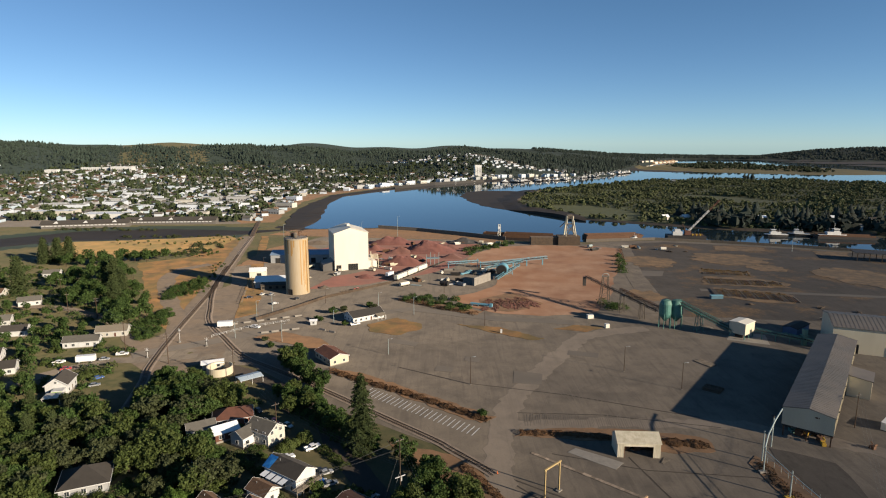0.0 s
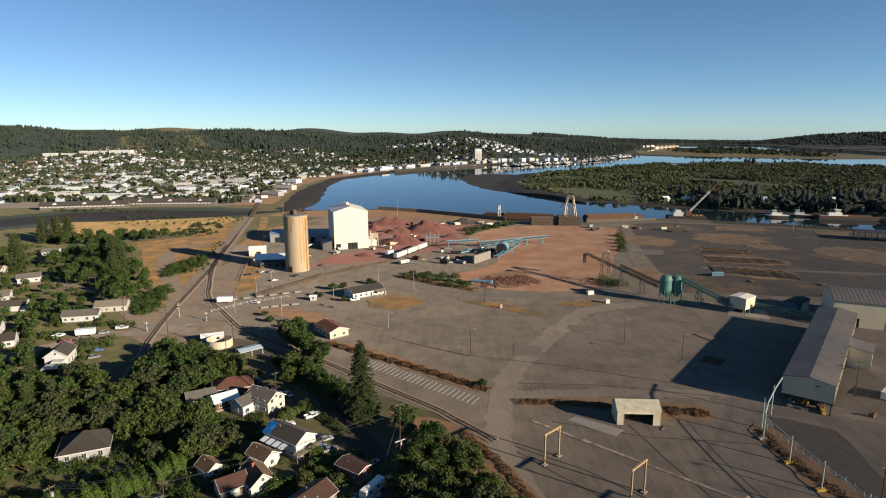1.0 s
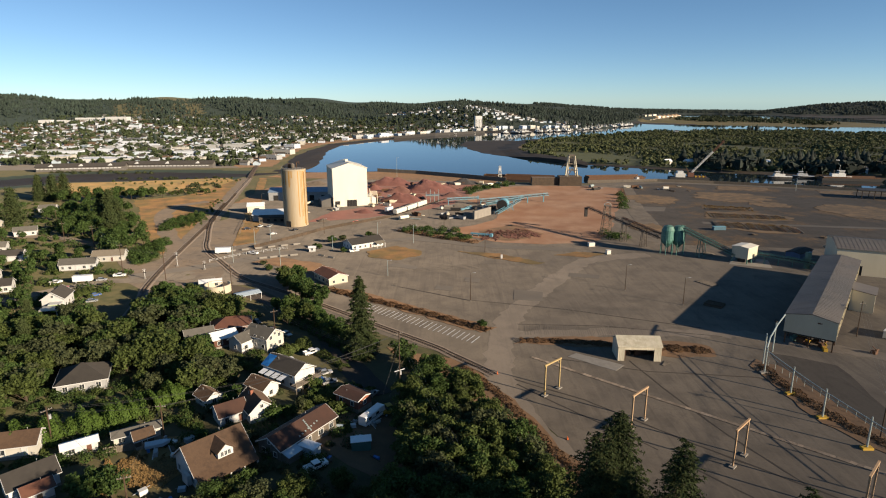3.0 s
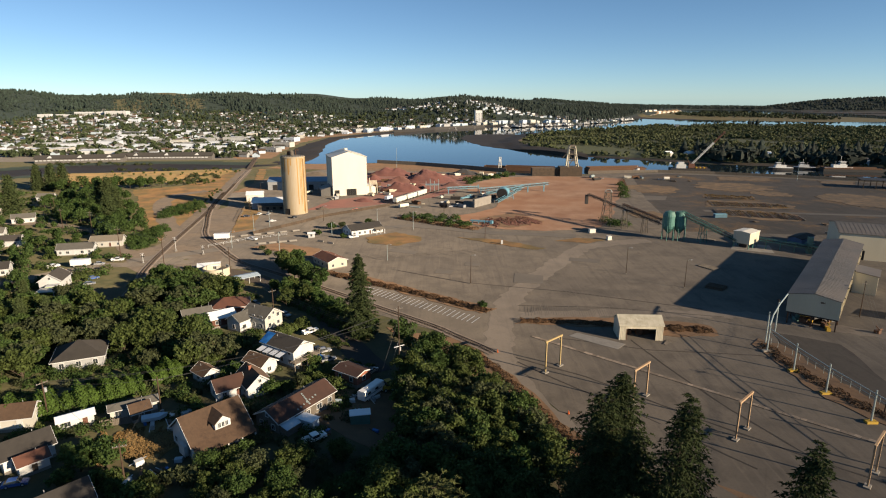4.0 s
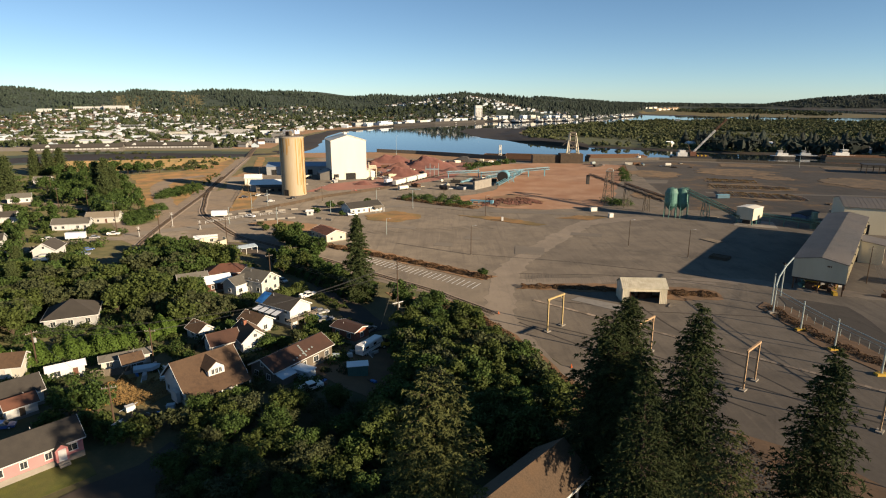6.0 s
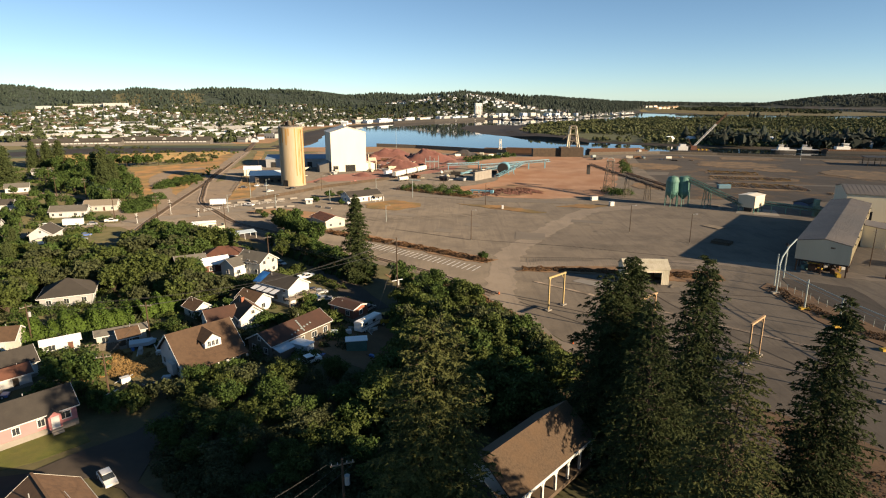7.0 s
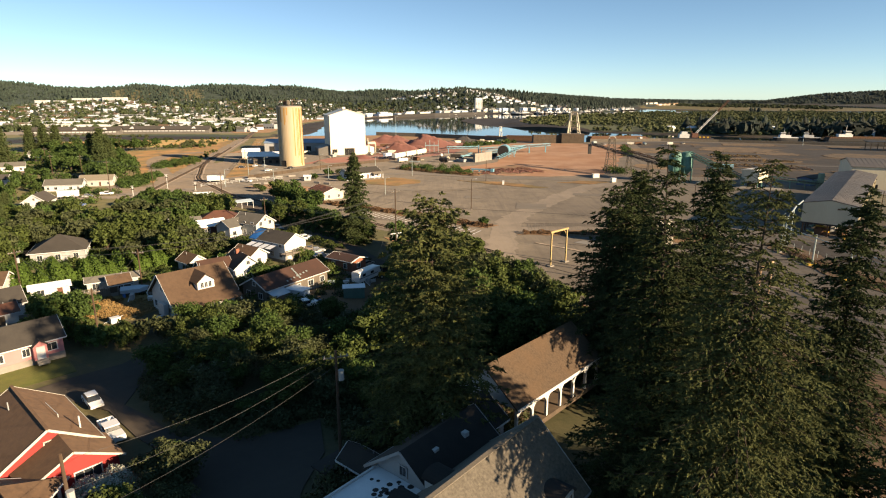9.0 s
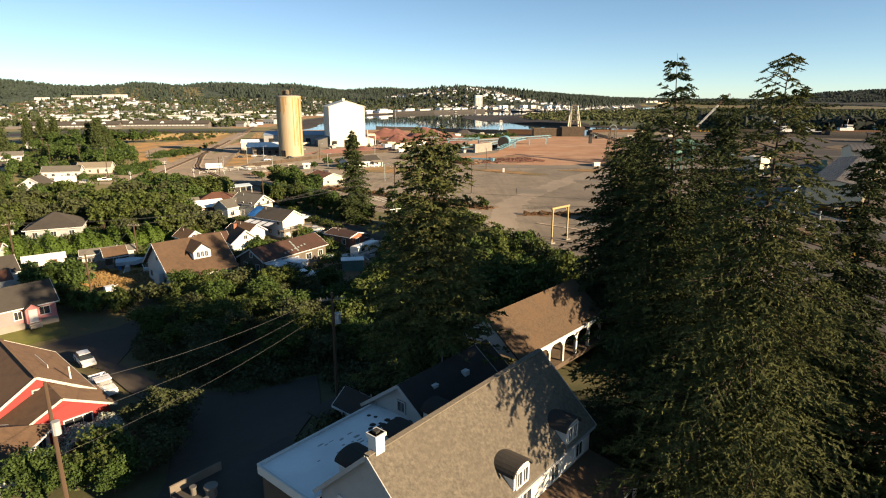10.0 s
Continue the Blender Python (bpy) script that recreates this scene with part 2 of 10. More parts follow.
BRICK = mat("brick_red_wall", (0.243, 0.0946, 0.0608), (0.196, 0.0744, 0.0473), 0.8, scale=1, fine=7)
BLUE_PALE = mat("pale_blue_paint", (0.406, 0.49, 0.559), (0.356, 0.431, 0.49), 0.65, scale=0.7, fine=6, bump=0.1)
LIME = mat("lime_green_paint", (0.243, 0.406, 0.0541), (0.21, 0.352, 0.0541), 0.6, scale=0.8, fine=5)
ROOF_BROWN = mat("brown_shingles", (0.0862, 0.0527, 0.0331), (0.0554, 0.0352, 0.0237), 0.9, scale=1.4, fine=5, col3=(0.101, 0.0642, 0.0406), big=0.2, each=0.14)
ROOF_DARK = mat("dark_shingles", (0.0419, 0.0379, 0.0338), (0.0304, 0.0277, 0.0257), 0.9, scale=0.7, fine=5, big=0.2, each=0.14)
ROOF_TAN = mat("weathered_tan_shingles", (0.165, 0.144, 0.114), (0.0929, 0.0811, 0.0642), 0.9, scale=5.0, fine=24, col3=(0.131, 0.112, 0.0887), big=0.3, each=0.13)
ROOF_WEATHERED = mat("weathered_brown_shingles", (0.148, 0.0997, 0.0642), (0.0828, 0.0558, 0.0363), 0.9, scale=4.0, fine=20, col3=(0.169, 0.101, 0.0549), big=0.25, each=0.2)
# White motel wall coloured dark for the shade behind its balconies.
MOTEL_WALL = mat("recess_shade_wall", (0.135, 0.125, 0.115), (0.10, 0.093, 0.086), 0.7, scale=0.5, fine=5, bump=0.1)
ROOF_GREY = mat("grey_shingles", (0.101, 0.0963, 0.0862), (0.0744, 0.071, 0.0642), 0.9, scale=0.7, fine=5, big=0.2, each=0.14)
ROOF_RED = mat("maroon_roof", (0.118, 0.0507, 0.0334), (0.088, 0.0406, 0.028), 0.8, scale=0.5, fine=5, each=0.1)
# Rusted sheet metal, darkened past its own tone for the workshop's shade.
ROOF_RUST = mat("rusted_sheet_roof", (0.062, 0.0300, 0.022), (0.042, 0.0235, 0.0183), 0.85, scale=0.35, fine=4, col3=(0.095, 0.0475, 0.0322), big=0.15)
ROOF_WHITE = mat("white_roof_coating", (0.746, 0.764, 0.783), (0.637, 0.664, 0.692), 0.6, scale=0.4, fine=4, big=0.15)
TARP = mat("blue_tarp", (0.0203, 0.149, 0.419), (0.0169, 0.122, 0.352), 0.5, scale=1, fine=6)
GLASS = mat("window_glass", (0.03, 0.035, 0.04), (0.025, 0.03, 0.035), 0.12, scale=0.5, fine=3, bump=0.02, spec=0.7)
RUBBER = mat("black_rubber", (0.02, 0.02, 0.02), (0.03, 0.03, 0.03), 0.9)
RAIL_STEEL = mat("rail_steel", (0.0744, 0.0575, 0.0473), (0.0608, 0.0439, 0.0338), 0.55, metal=0.5)
CLOTH_WHITE = mat("white_plastic", (0.626, 0.626, 0.61), (0.559, 0.559, 0.541), 0.5, bump=0.05)
SAFETY_ORANGE = mat("safety_orange", (0.527, 0.108, 0.0203), (0.439, 0.0879, 0.0203), 0.6)
WIRE = mat("wire", (0.1, 0.1, 0.1), (0.08, 0.08, 0.08), 0.5, metal=0.4)
LEAF_A = mat("leaves_mid_green", (0.0558, 0.0946, 0.0253), (0.0321, 0.0575, 0.0161), 0.75, scale=0.5, fine=3, bump=0, each=0.34, col3=(0.049, 0.0693, 0.0203), big=0.12, transmit=0.16)
LEAF_B = mat("leaves_yellow_green", (0.0727, 0.0946, 0.027), (0.0456, 0.0659, 0.0194), 0.75, scale=0.5, fine=3, bump=0, each=0.34, big=0.12, transmit=0.16)
LEAF_C = mat("leaves_olive", (0.062, 0.073, 0.033), (0.042, 0.052, 0.024), 0.75, scale=0.5, fine=3, bump=0, each=0.30, big=0.12, transmit=0.14)
HEDGE = mat("ivy_leaves", (0.0693, 0.117, 0.0228), (0.0465, 0.0811, 0.0169), 0.7, scale=0.5, fine=3, bump=0, each=0.34, big=0.12, transmit=0.16)
# Dark spruce green, deepened because these trees stand in shade.
NEEDLES = mat("conifer_needles", (0.0475, 0.0650, 0.0250), (0.0300, 0.0430, 0.0172), 0.9, scale=0.4, fine=3, bump=0, each=0.28, col3=(0.0473, 0.0575, 0.0203), big=0.15, transmit=0.08)
# Olive green, lightened so the sunlit trees carry their light in the colour.
NEEDLES_OLIVE = mat("olive_needles", (0.0970, 0.1080, 0.0390), (0.0600, 0.0700, 0.0260), 0.9, scale=0.4, fine=3, bump=0, each=0.28, big=0.15, transmit=0.08)
# Conifer green cooled towards blue: distance haze is put into the base colour.
FOREST = mat("hazed_conifers", (0.0253, 0.0389, 0.0279), (0.0169, 0.027, 0.0211), 0.9, scale=0.02, fine=0.15, bump=0, each=0.45, big=0.004)
WOODLAND = mat("far_broadleaves", (0.0946, 0.108, 0.0406), (0.0625, 0.076, 0.0304), 0.9, scale=0.02, fine=0.15, bump=0, each=0.5, col3=(0.0718, 0.0845, 0.0304), big=0.004)
WOODTOWN = mat("town_tree_leaves", (0.0419, 0.0575, 0.0216), (0.027, 0.0392, 0.0162), 0.9, scale=0.02, fine=0.15, bump=0, each=0.5, big=0.004)
# White walls tinted bluish: the haze over the town, held in the colour.
TOWN_WHITE = mat("hazed_white_paint", (0.49, 0.54, 0.60), (0.42, 0.46, 0.52), 0.6, scale=0.7, fine=6, bump=0.1)
FLOWERS = mat("white_blossom", (0.525, 0.525, 0.474), (0.0762, 0.0928, 0.0254), 0.8, scale=1.2, fine=4, bump=0, each=0.3)
SHRUB_DRY = mat("dry_brush", (0.135, 0.0676, 0.0304), (0.0879, 0.0507, 0.0237), 0.95, scale=0.5, fine=3, bump=0, each=0.4)
SHRUB_STRAW = mat("straw_weeds", (0.216, 0.132, 0.0507), (0.149, 0.098, 0.0406), 0.95, scale=0.5, fine=3, bump=0, each=0.4)

WATER = bpy.data.materials.new("river_water")
WATER.use_nodes = True
_n, _l = WATER.node_tree.nodes, WATER.node_tree.links
_b = _n["Principled BSDF"]
_b.inputs["Base Color"].default_value, _b.inputs["Roughness"].default_value, _b.inputs["IOR"].default_value = (0.012, 0.022, 0.03, 1), 0.04, 1.33
_t = _n.new("ShaderNodeTexNoise")
_t.inputs["Scale"].default_value, _t.inputs["Detail"].default_value = 0.35, 3.0
_g = _n.new("ShaderNodeNewGeometry")
_l.new(_g.outputs["Position"], _t.inputs["Vector"])
_u = _n.new("ShaderNodeBump")
_u.inputs["Strength"].default_value, _u.inputs["Distance"].default_value = 0.10, 0.05
_l.new(_t.outputs["Fac"], _u.inputs["Height"])
_l.new(_u.outputs["Normal"], _b.inputs["Normal"])


# ---- mesh kit ----
class Form:
    """Collects faces, then becomes one mesh."""

    def __init__(self):
        self.v, self.f = [], []

    def add(self, verts, faces):
        k = len(self.v)
        self.v.extend(tuple(p) for p in verts)
        self.f.extend(tuple(i + k for i in q) for q in faces)
        return self

    def box(self, x0, x1, y0, y1, z0, z1, m=None):
        p = [Vector((x, y, z)) for z in (z0, z1) for y in (y0, y1) for x in (x0, x1)]
        if m is not None:
            p = [m @ q for q in p]
        return self.add(p, [(0, 2, 3, 1), (4, 5, 7, 6), (0, 1, 5, 4), (2, 6, 7, 3), (0, 4, 6, 2), (1, 3, 7, 5)])

    def beam(self, a, b, w=0.2, h=None):
        """A square bar from a to b."""
        a, b = Vector(a), Vector(b)
        h = h or w
        d = b - a
        q = d.to_track_quat("Z", "Y").to_matrix().to_4x4()
        return self.box(-w / 2, w / 2, -h / 2, h / 2, 0, d.length, Matrix.Translation(a) @ q)

    def tube(self, a, b, r0, r1=None, n=10, cap=True):
        a, b = Vector(a), Vector(b)
        r1 = r0 if r1 is None else r1
        q = (b - a).to_track_quat("Z", "Y").to_matrix()
        ring = [Vector((math.cos(6.28319 * i / n), math.sin(6.28319 * i / n), 0)) for i in range(n)]
        p = [a + q @ (c * r0) for c in ring] + [b + q @ (c * r1) for c in ring]
        f = [(i, (i + 1) % n, n + (i + 1) % n, n + i) for i in range(n)]
        if cap:
            f += [tuple(range(n))[::-1], tuple(range(n, 2 * n))]
        return self.add(p, f)

    def path(self, pts, r, n=6):
        """A round bar bent along pts, in one piece."""
        pts = [Vector(p) for p in pts]
        v, f = [], []
        for i, p in enumerate(pts):
            d = pts[min(i + 1, len(pts) - 1)] - pts[max(i - 1, 0)]
            q = d.to_track_quat("Z", "Y").to_matrix()
            v += [p + q @ Vector((r * math.cos(6.28319 * k / n), r * math.sin(6.28319 * k / n), 0)) for k in range(n)]
        for i in range(len(pts) - 1):
            f += [(i * n + k, i * n + (k + 1) % n, (i + 1) * n + (k + 1) % n, (i + 1) * n + k) for k in range(n)]
        f += [tuple(range(n))[::-1], tuple(range((len(pts) - 1) * n, len(pts) * n))]
        return self.add(v, f)

    def prism(self, pts, z0, z1):
        """A slab over an outline given anticlockwise."""
        n = len(pts)
        p = [(x, y, z0) for x, y in pts] + [(x, y, z1) for x, y in pts]
        f = [(i, (i + 1) % n, n + (i + 1) % n, n + i) for i in range(n)] + [tuple(range(n))[::-1], tuple(range(n, 2 * n))]
        return self.add(p, f)

    def extrude_x(self, prof, x0, x1):
        """A profile of (y, z), anticlockwise seen from +x, drawn out along x."""
        n = len(prof)
        p = [(x0, y, z) for y, z in prof] + [(x1, y, z) for y, z in prof]
        f = [(i, n + i, n + (i + 1) % n, (i + 1) % n) for i in range(n)] + [tuple(range(n)), tuple(range(n, 2 * n))[::-1]]
        return self.add(p, [q[::-1] for q in f])

    def lathe(self, prof, n=24, x=0.0, y=0.0):
        """(radius, z) rows turned round an upright line."""
        p, f = [], []
        for r, z in prof:
            p += [(x + r * math.cos(6.28319 * i / n), y + r * math.sin(6.28319 * i / n), z) for i in range(n)]
        for k in range(len(prof) - 1):
            f += [(k * n + i, k * n + (i + 1) % n, (k + 1) * n + (i + 1) % n, (k + 1) * n + i) for i in range(n)]
        f += [tuple(range(n))[::-1], tuple(range((len(prof) - 1) * n, len(prof) * n))]
        return self.add(p, f)

    def mesh(self, name, material, smooth=False):
        me = bpy.data.meshes.new(name)
        me.from_pydata(self.v, [], self.f)
        me.materials.append(material)
        if smooth:
            me.shade_smooth()
        return me


def thing(name, label, category, x, y, z=0.0, turn=0.0, group="", kind=""):
    ob = new(name)
    ob.empty_display_size = 0.5
    ob.matrix_basis = pose(x, y, z, 0, 0, turn)
    return tagged(ob, label, category, group, kind)


def part(name, form, material, parent=None, label="", smooth=False):
    ob = new(name, form.mesh(name, material, smooth))
    ob.parent = parent
    return tagged(ob, label)


def share(name, mesh, parent, m=None):
    """One more piece on a mesh that others use too."""
    ob = new(name, mesh)
    ob.parent = parent
    if m is not None:
        ob.matrix_basis = m
    return ob


def solid(name, form, material, label, category, kind="", group="", smooth=False):
    return tagged(new(name, form.mesh(name, material, smooth)), label, category, group, kind)


def quick_mesh(name, verts, faces, material, smooth=False):
    """A mesh from arrays: verts (n, 3), faces (m, 3 or 4)."""
    me = bpy.data.meshes.new(name)
    k = faces.shape[1]
    me.vertices.add(len(verts))
    me.vertices.foreach_set("co", np.ascontiguousarray(verts, np.float32).ravel())
    me.loops.add(faces.size)
    me.loops.foreach_set("vertex_index", np.ascontiguousarray(faces, np.int32).ravel())
    me.polygons.add(len(faces))
    me.polygons.foreach_set("loop_start", np.arange(0, faces.size, k, dtype=np.int32))
    me.polygons.foreach_set("loop_total", np.full(len(faces), k, np.int32))
    me.update(calc_edges=True)
    me.materials.append(material)
    if smooth:
        me.shade_smooth()
    return me


# ---- the lie of the land ----
def sm(e0, e1, v):
    t = np.clip((v - e0) / (e1 - e0), 0, 1)
    return t * t * (3 - 2 * t)


RIVER = [(-175, 712), (-154, 706), (-66, 719), (-16, 683), (41, 640), (70, 622), (127, 606), (226, 628), (278, 612), (351, 584), (419, 547), (700, 440), (1600, 180),
         (1600, 330), (700, 560), (490, 640), (405, 674), (320, 706), (234, 763), (170, 811), (125, 910), (112, 1010), (140, 1130), (190, 1290), (320, 1440), (507, 1590),
         (744, 1740), (973, 1690), (1195, 1520), (2400, 1450), (4100, 1300), (3600, 2500), (2910, 3233), (2610, 3480), (2238, 3730), (2060, 3900), (1780, 4080), (1480, 3900), (1050, 3000), (820, 2500), (660, 2150), (540, 1900), (330, 1740),
         (110, 1600), (-34, 1470), (-129, 1291), (-198, 1150), (-200, 1016), (-182, 890), (-168, 770)]
SLOUGH = [(-178, 705), (-232, 690), (-333, 704), (-429, 683), (-476, 630), (-620, 540), (-640, 505), (-460, 552), (-405, 606), (-330, 620), (-246, 648), (-218, 656), (-160, 700)]


def poly_field(poly, x, y):
    """Signed distance to an outline: below nought inside."""
    px, py = np.array(poly, float).T
    qx, qy = np.roll(px, -1), np.roll(py, -1)
    d = np.full(x.shape, 1e9)
    inside = np.zeros(x.shape, bool)
    for ax, ay, bx, by in zip(px, py, qx, qy):
        ex, ey = bx - ax, by - ay
        t = np.clip(((x - ax) * ex + (y - ay) * ey) / (ex * ex + ey * ey), 0, 1)
        d = np.minimum(d, np.hypot(x - ax - t * ex, y - ay - t * ey))
        if by != ay:
            inside ^= ((ay > y) != (by > y)) & (x < ex * (y - ay) / (by - ay) + ax)
    return np.where(inside, -d, d)


def dry_land(x, y):
    """Height of the ground before the river cuts it."""
    x, y = np.asarray(x, float), np.asarray(y, float)
    b = x / np.maximum(y, 200)
    z = np.minimum(6.3, 11 * np.exp(-((x - 5) / np.where(x < 5, 31, 52)) ** 2 - ((y - 20) / 52) ** 2)) * sm(56, 34, x)
    z = z + (0.6 + 1.7 * sm(160, 105, y)) * sm(0, -40, x) * sm(330, 200, y) * sm(40, 10, x + (y - 150) * 0.4) * sm(-22, -42, x + 0.95 * (y - 182))
    ridge = np.interp(b, [-1.2, -0.75, -0.6, -0.45, -0.3, -0.24, -0.15, -0.03, 0.04, 0.17, 0.28, 0.42, 0.6], [90, 84, 72, 78, 66, 78, 58, 54, 62, 44, 10, 4, 2])
    wob = 9 * np.sin(x * 0.006 + 1.3) + 7 * np.sin(x * 0.011 + y * 0.004) + 5 * np.sin(y * 0.013 - x * 0.003)
    z = z + (ridge + wob * 0.8 * np.clip(ridge / 45, 0, 1)) * sm(1560, 2650, y) + 5 * sm(900, 1500, y) * sm(-200, -500, x)
    z = z + 30 * np.exp(-((x - 70) / 190) ** 2 - ((y - 2050) / 190) ** 2)
    z = z + 26 * np.exp(-((x + 880) / 200) ** 2 - ((y - 1560) / 170) ** 2)
    far = np.interp(b, [0.2, 0.36, 0.44, 0.53, 0.57, 0.63, 0.70, 0.8, 1.1], [12, 10, 6, 6, 26, 54, 68, 74, 78])
    return z + far * sm(4320, 4700, np.hypot(x, y))


def islet(x, y):
    """Below one on the low marshy islet in the bay."""
    a = np.arctan2(y - 2520, x - 1270)
    return (((x - 1270) / 370) ** 2 + ((y - 2500) / 560) ** 2) * (1 + 0.25 * np.sin(3 * a + 1))


def tidal_flat(x, y):
    """How far the mudflats of the bay stand out of the water, with streaky channels."""
    w = 0.72 + 0.24 * np.sin(y * 0.011 + x * 0.0016) + 0.2 * np.sin(y * 0.027 - x * 0.004 + 1) + 0.12 * np.sin(x * 0.012 + 2)
    east = sm(1750, 2100, x) * sm(2300, 2550, y) * sm(4330, 4200, np.hypot(x, y))
    west = sm(1.0, 0.5, ((x - 850) / 150) ** 2 + ((y - 2450) / 420) ** 2)
    return np.maximum(east, west) * w


def land(x, y):
    x, y = np.asarray(x, float), np.asarray(y, float)
    z = dry_land(x, y)
    r = poly_field(RIVER, x, y)
    isle = islet(x, y)
    r = np.where(isle < 4, np.maximum(r, (1 - np.sqrt(isle)) * 120), r)
    s = poly_field(SLOUGH, x, y)
    tide = tidal_flat(x, y)
    z = np.where(r < 14, z * sm(0, 14, r) - 1.4 * sm(14, 0, r) - 4 * sm(0, -26, r), z)
    z = np.where(s < 8, z * sm(0, 8, s) - 0.9 * sm(8, 0, s) - 0.35 * sm(0, -26, s), z)
    return np.where((tide > 0) & (r < 0), np.maximum(z, -2.4 + 1.6 * tide), z)


def h_at(x, y):
    return float(land(np.array([x]), np.array([y]))[0])


gx = np.unique(np.concatenate([np.arange(-520, -120, 9.0), np.arange(-120, 80, 4.0), np.arange(80, 520, 14.0), np.linspace(-2200, -520, 70), np.linspace(520, 2200, 70), np.linspace(-4900, -2200, 16), np.linspace(2200, 4900, 30)]))
gy = np.unique(np.concatenate([np.arange(-160, 0, 10.0), np.arange(0, 200, 4.0), np.arange(200, 900, 9.0), np.arange(900, 2000, 17.0), np.linspace(2000, 5000, 66)]))
X, Y = np.meshgrid(gx, gy)
Z = land(X, Y)
idx = np.arange(X.size).reshape(X.shape)
quads = np.stack([idx[:-1, :-1], idx[:-1, 1:], idx[1:, 1:], idx[1:, :-1]], -1).reshape(-1, 4)
ground = new("ground", quick_mesh("ground", np.stack([X, Y, Z], -1).reshape(-1, 3), quads, GROUND, True))
# Dark woodland floor with the same bluish haze tint in its colour.
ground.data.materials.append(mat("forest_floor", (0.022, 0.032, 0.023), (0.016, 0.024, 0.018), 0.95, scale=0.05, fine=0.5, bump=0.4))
_c = np.array([(X.ravel()[q].mean(), Y.ravel()[q].mean()) for q in quads])
_tide = (tidal_flat(_c[:, 0], _c[:, 1]) > 0.02) & (poly_field(RIVER, _c[:, 0], _c[:, 1]) < 0)
_tide |= (poly_field(RIVER, _c[:, 0], _c[:, 1]) < 26) & (_c[:, 0] < 330) & (_c[:, 1] > 690) & (_c[:, 1] < 1760) & (_c[:, 1] > 700 + 2.6 * (_c[:, 0] + 60))
_marsh = islet(_c[:, 0], _c[:, 1]) < 1.15
_bank = (poly_field(SLOUGH, _c[:, 0], _c[:, 1]) < 22) & (_c[:, 0] < -225)
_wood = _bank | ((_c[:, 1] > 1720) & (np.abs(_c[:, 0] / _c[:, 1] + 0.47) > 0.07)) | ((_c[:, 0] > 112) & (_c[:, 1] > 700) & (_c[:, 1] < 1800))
_isle = (_c[:, 0] > 112) & (_c[:, 1] > 700) & (_c[:, 1] < 1800) & (poly_field([(112, 660), (60, 1200), (320, 1500), (744, 1800), (1195, 1580), (2000, 1480), (2000, 500)], _c[:, 0], _c[:, 1]) < 0)
ground.data.materials.append(mat("island_floor", (0.062, 0.068, 0.030), (0.040, 0.047, 0.021), 0.95, scale=0.05, fine=0.5, bump=0.4))
ground.data.materials.append(MUD)
ground.data.materials.append(mat("marsh_grass", (0.165, 0.120, 0.045), (0.10, 0.085, 0.035), 0.95, scale=0.02, fine=0.3, col3=(0.07, 0.07, 0.03), big=0.006, bump=0.4))
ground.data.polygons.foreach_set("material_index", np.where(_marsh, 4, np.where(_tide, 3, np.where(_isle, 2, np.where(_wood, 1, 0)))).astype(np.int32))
tagged(ground, "earth and grass with rolling wooded hills beyond", "ground", kind="structure")
water = new("water", quick_mesh("water", np.array([(-900, 150, -1.5), (4900, 150, -1.5), (4900, 4900, -1.5), (-900, 4900, -1.5)], float), np.array([[0, 1, 2, 3]]), WATER))
tagged(water, "calm blue tidal river that mirrors the sky", "water", kind="structure")


def sheet(name, pts, lift, material, label, category="", step=6.0, rough_edge=0.6, seed=1, kind="structure"):
    """A thin skin of ground that lies on the land, with a slightly ragged outline and a rim that goes into the soil."""
    rnd = random.Random(seed)
    ring = []
    for (ax, ay), (bx, by) in zip(pts, pts[1:] + pts[:1]):
        n = max(1, int(math.hypot(bx - ax, by - ay) / step))
        for i in range(n):
            t = i / n
            ring.append((ax + (bx - ax) * t + rnd.uniform(-1, 1) * rough_edge, ay + (by - ay) * t + rnd.uniform(-1, 1) * rough_edge))
    bm = bmesh.new()
    vs = [bm.verts.new((x, y, 0)) for x, y in ring]
    es = [bm.edges.new((a, b)) for a, b in zip(vs, vs[1:] + vs[:1])]
    bmesh.ops.triangle_fill(bm, use_beauty=True, edges=es)
    lo, hi = min(p[1] for p in ring), max(p[1] for p in ring)
    if any(abs(h_at(x, y)) > 0.02 for x, y in ring):
        for axis, a, b in ((0, min(p[0] for p in ring), max(p[0] for p in ring)), (1, lo, hi)):
            cut = 5 if hi < 400 else 20
            k = math.ceil(a / cut) * cut
            while k < b:
                no = (1, 0, 0) if axis == 0 else (0, 1, 0)
                co = (k, 0, 0) if axis == 0 else (0, k, 0)
                bmesh.ops.bisect_plane(bm, geom=bm.verts[:] + bm.edges[:] + bm.faces[:], plane_co=co, plane_no=no)
                k += cut
    xs = np.array([v.co.x for v in bm.verts])
    ys = np.array([v.co.y for v in bm.verts])
    for v, z in zip(bm.verts, land(xs, ys)):
        v.co.z = z + lift
    bmesh.ops.recalc_face_normals(bm, faces=bm.faces)
    if sum(f.normal.z for f in bm.faces) < 0:
        bmesh.ops.reverse_faces(bm, faces=bm.faces)
    rim = [e for e in bm.edges if e.is_boundary]
    low = bmesh.ops.extrude_edge_only(bm, edges=rim)
    for v in low["geom"]:
        if isinstance(v, bmesh.types.BMVert):
            v.co.z -= lift + 0.3
    me = bpy.data.meshes.new(name)
    bm.to_mesh(me)
    bm.free()
    me.materials.append(material)
    return tagged(new(name, me), label, category or name.split("_")[0], kind=kind)


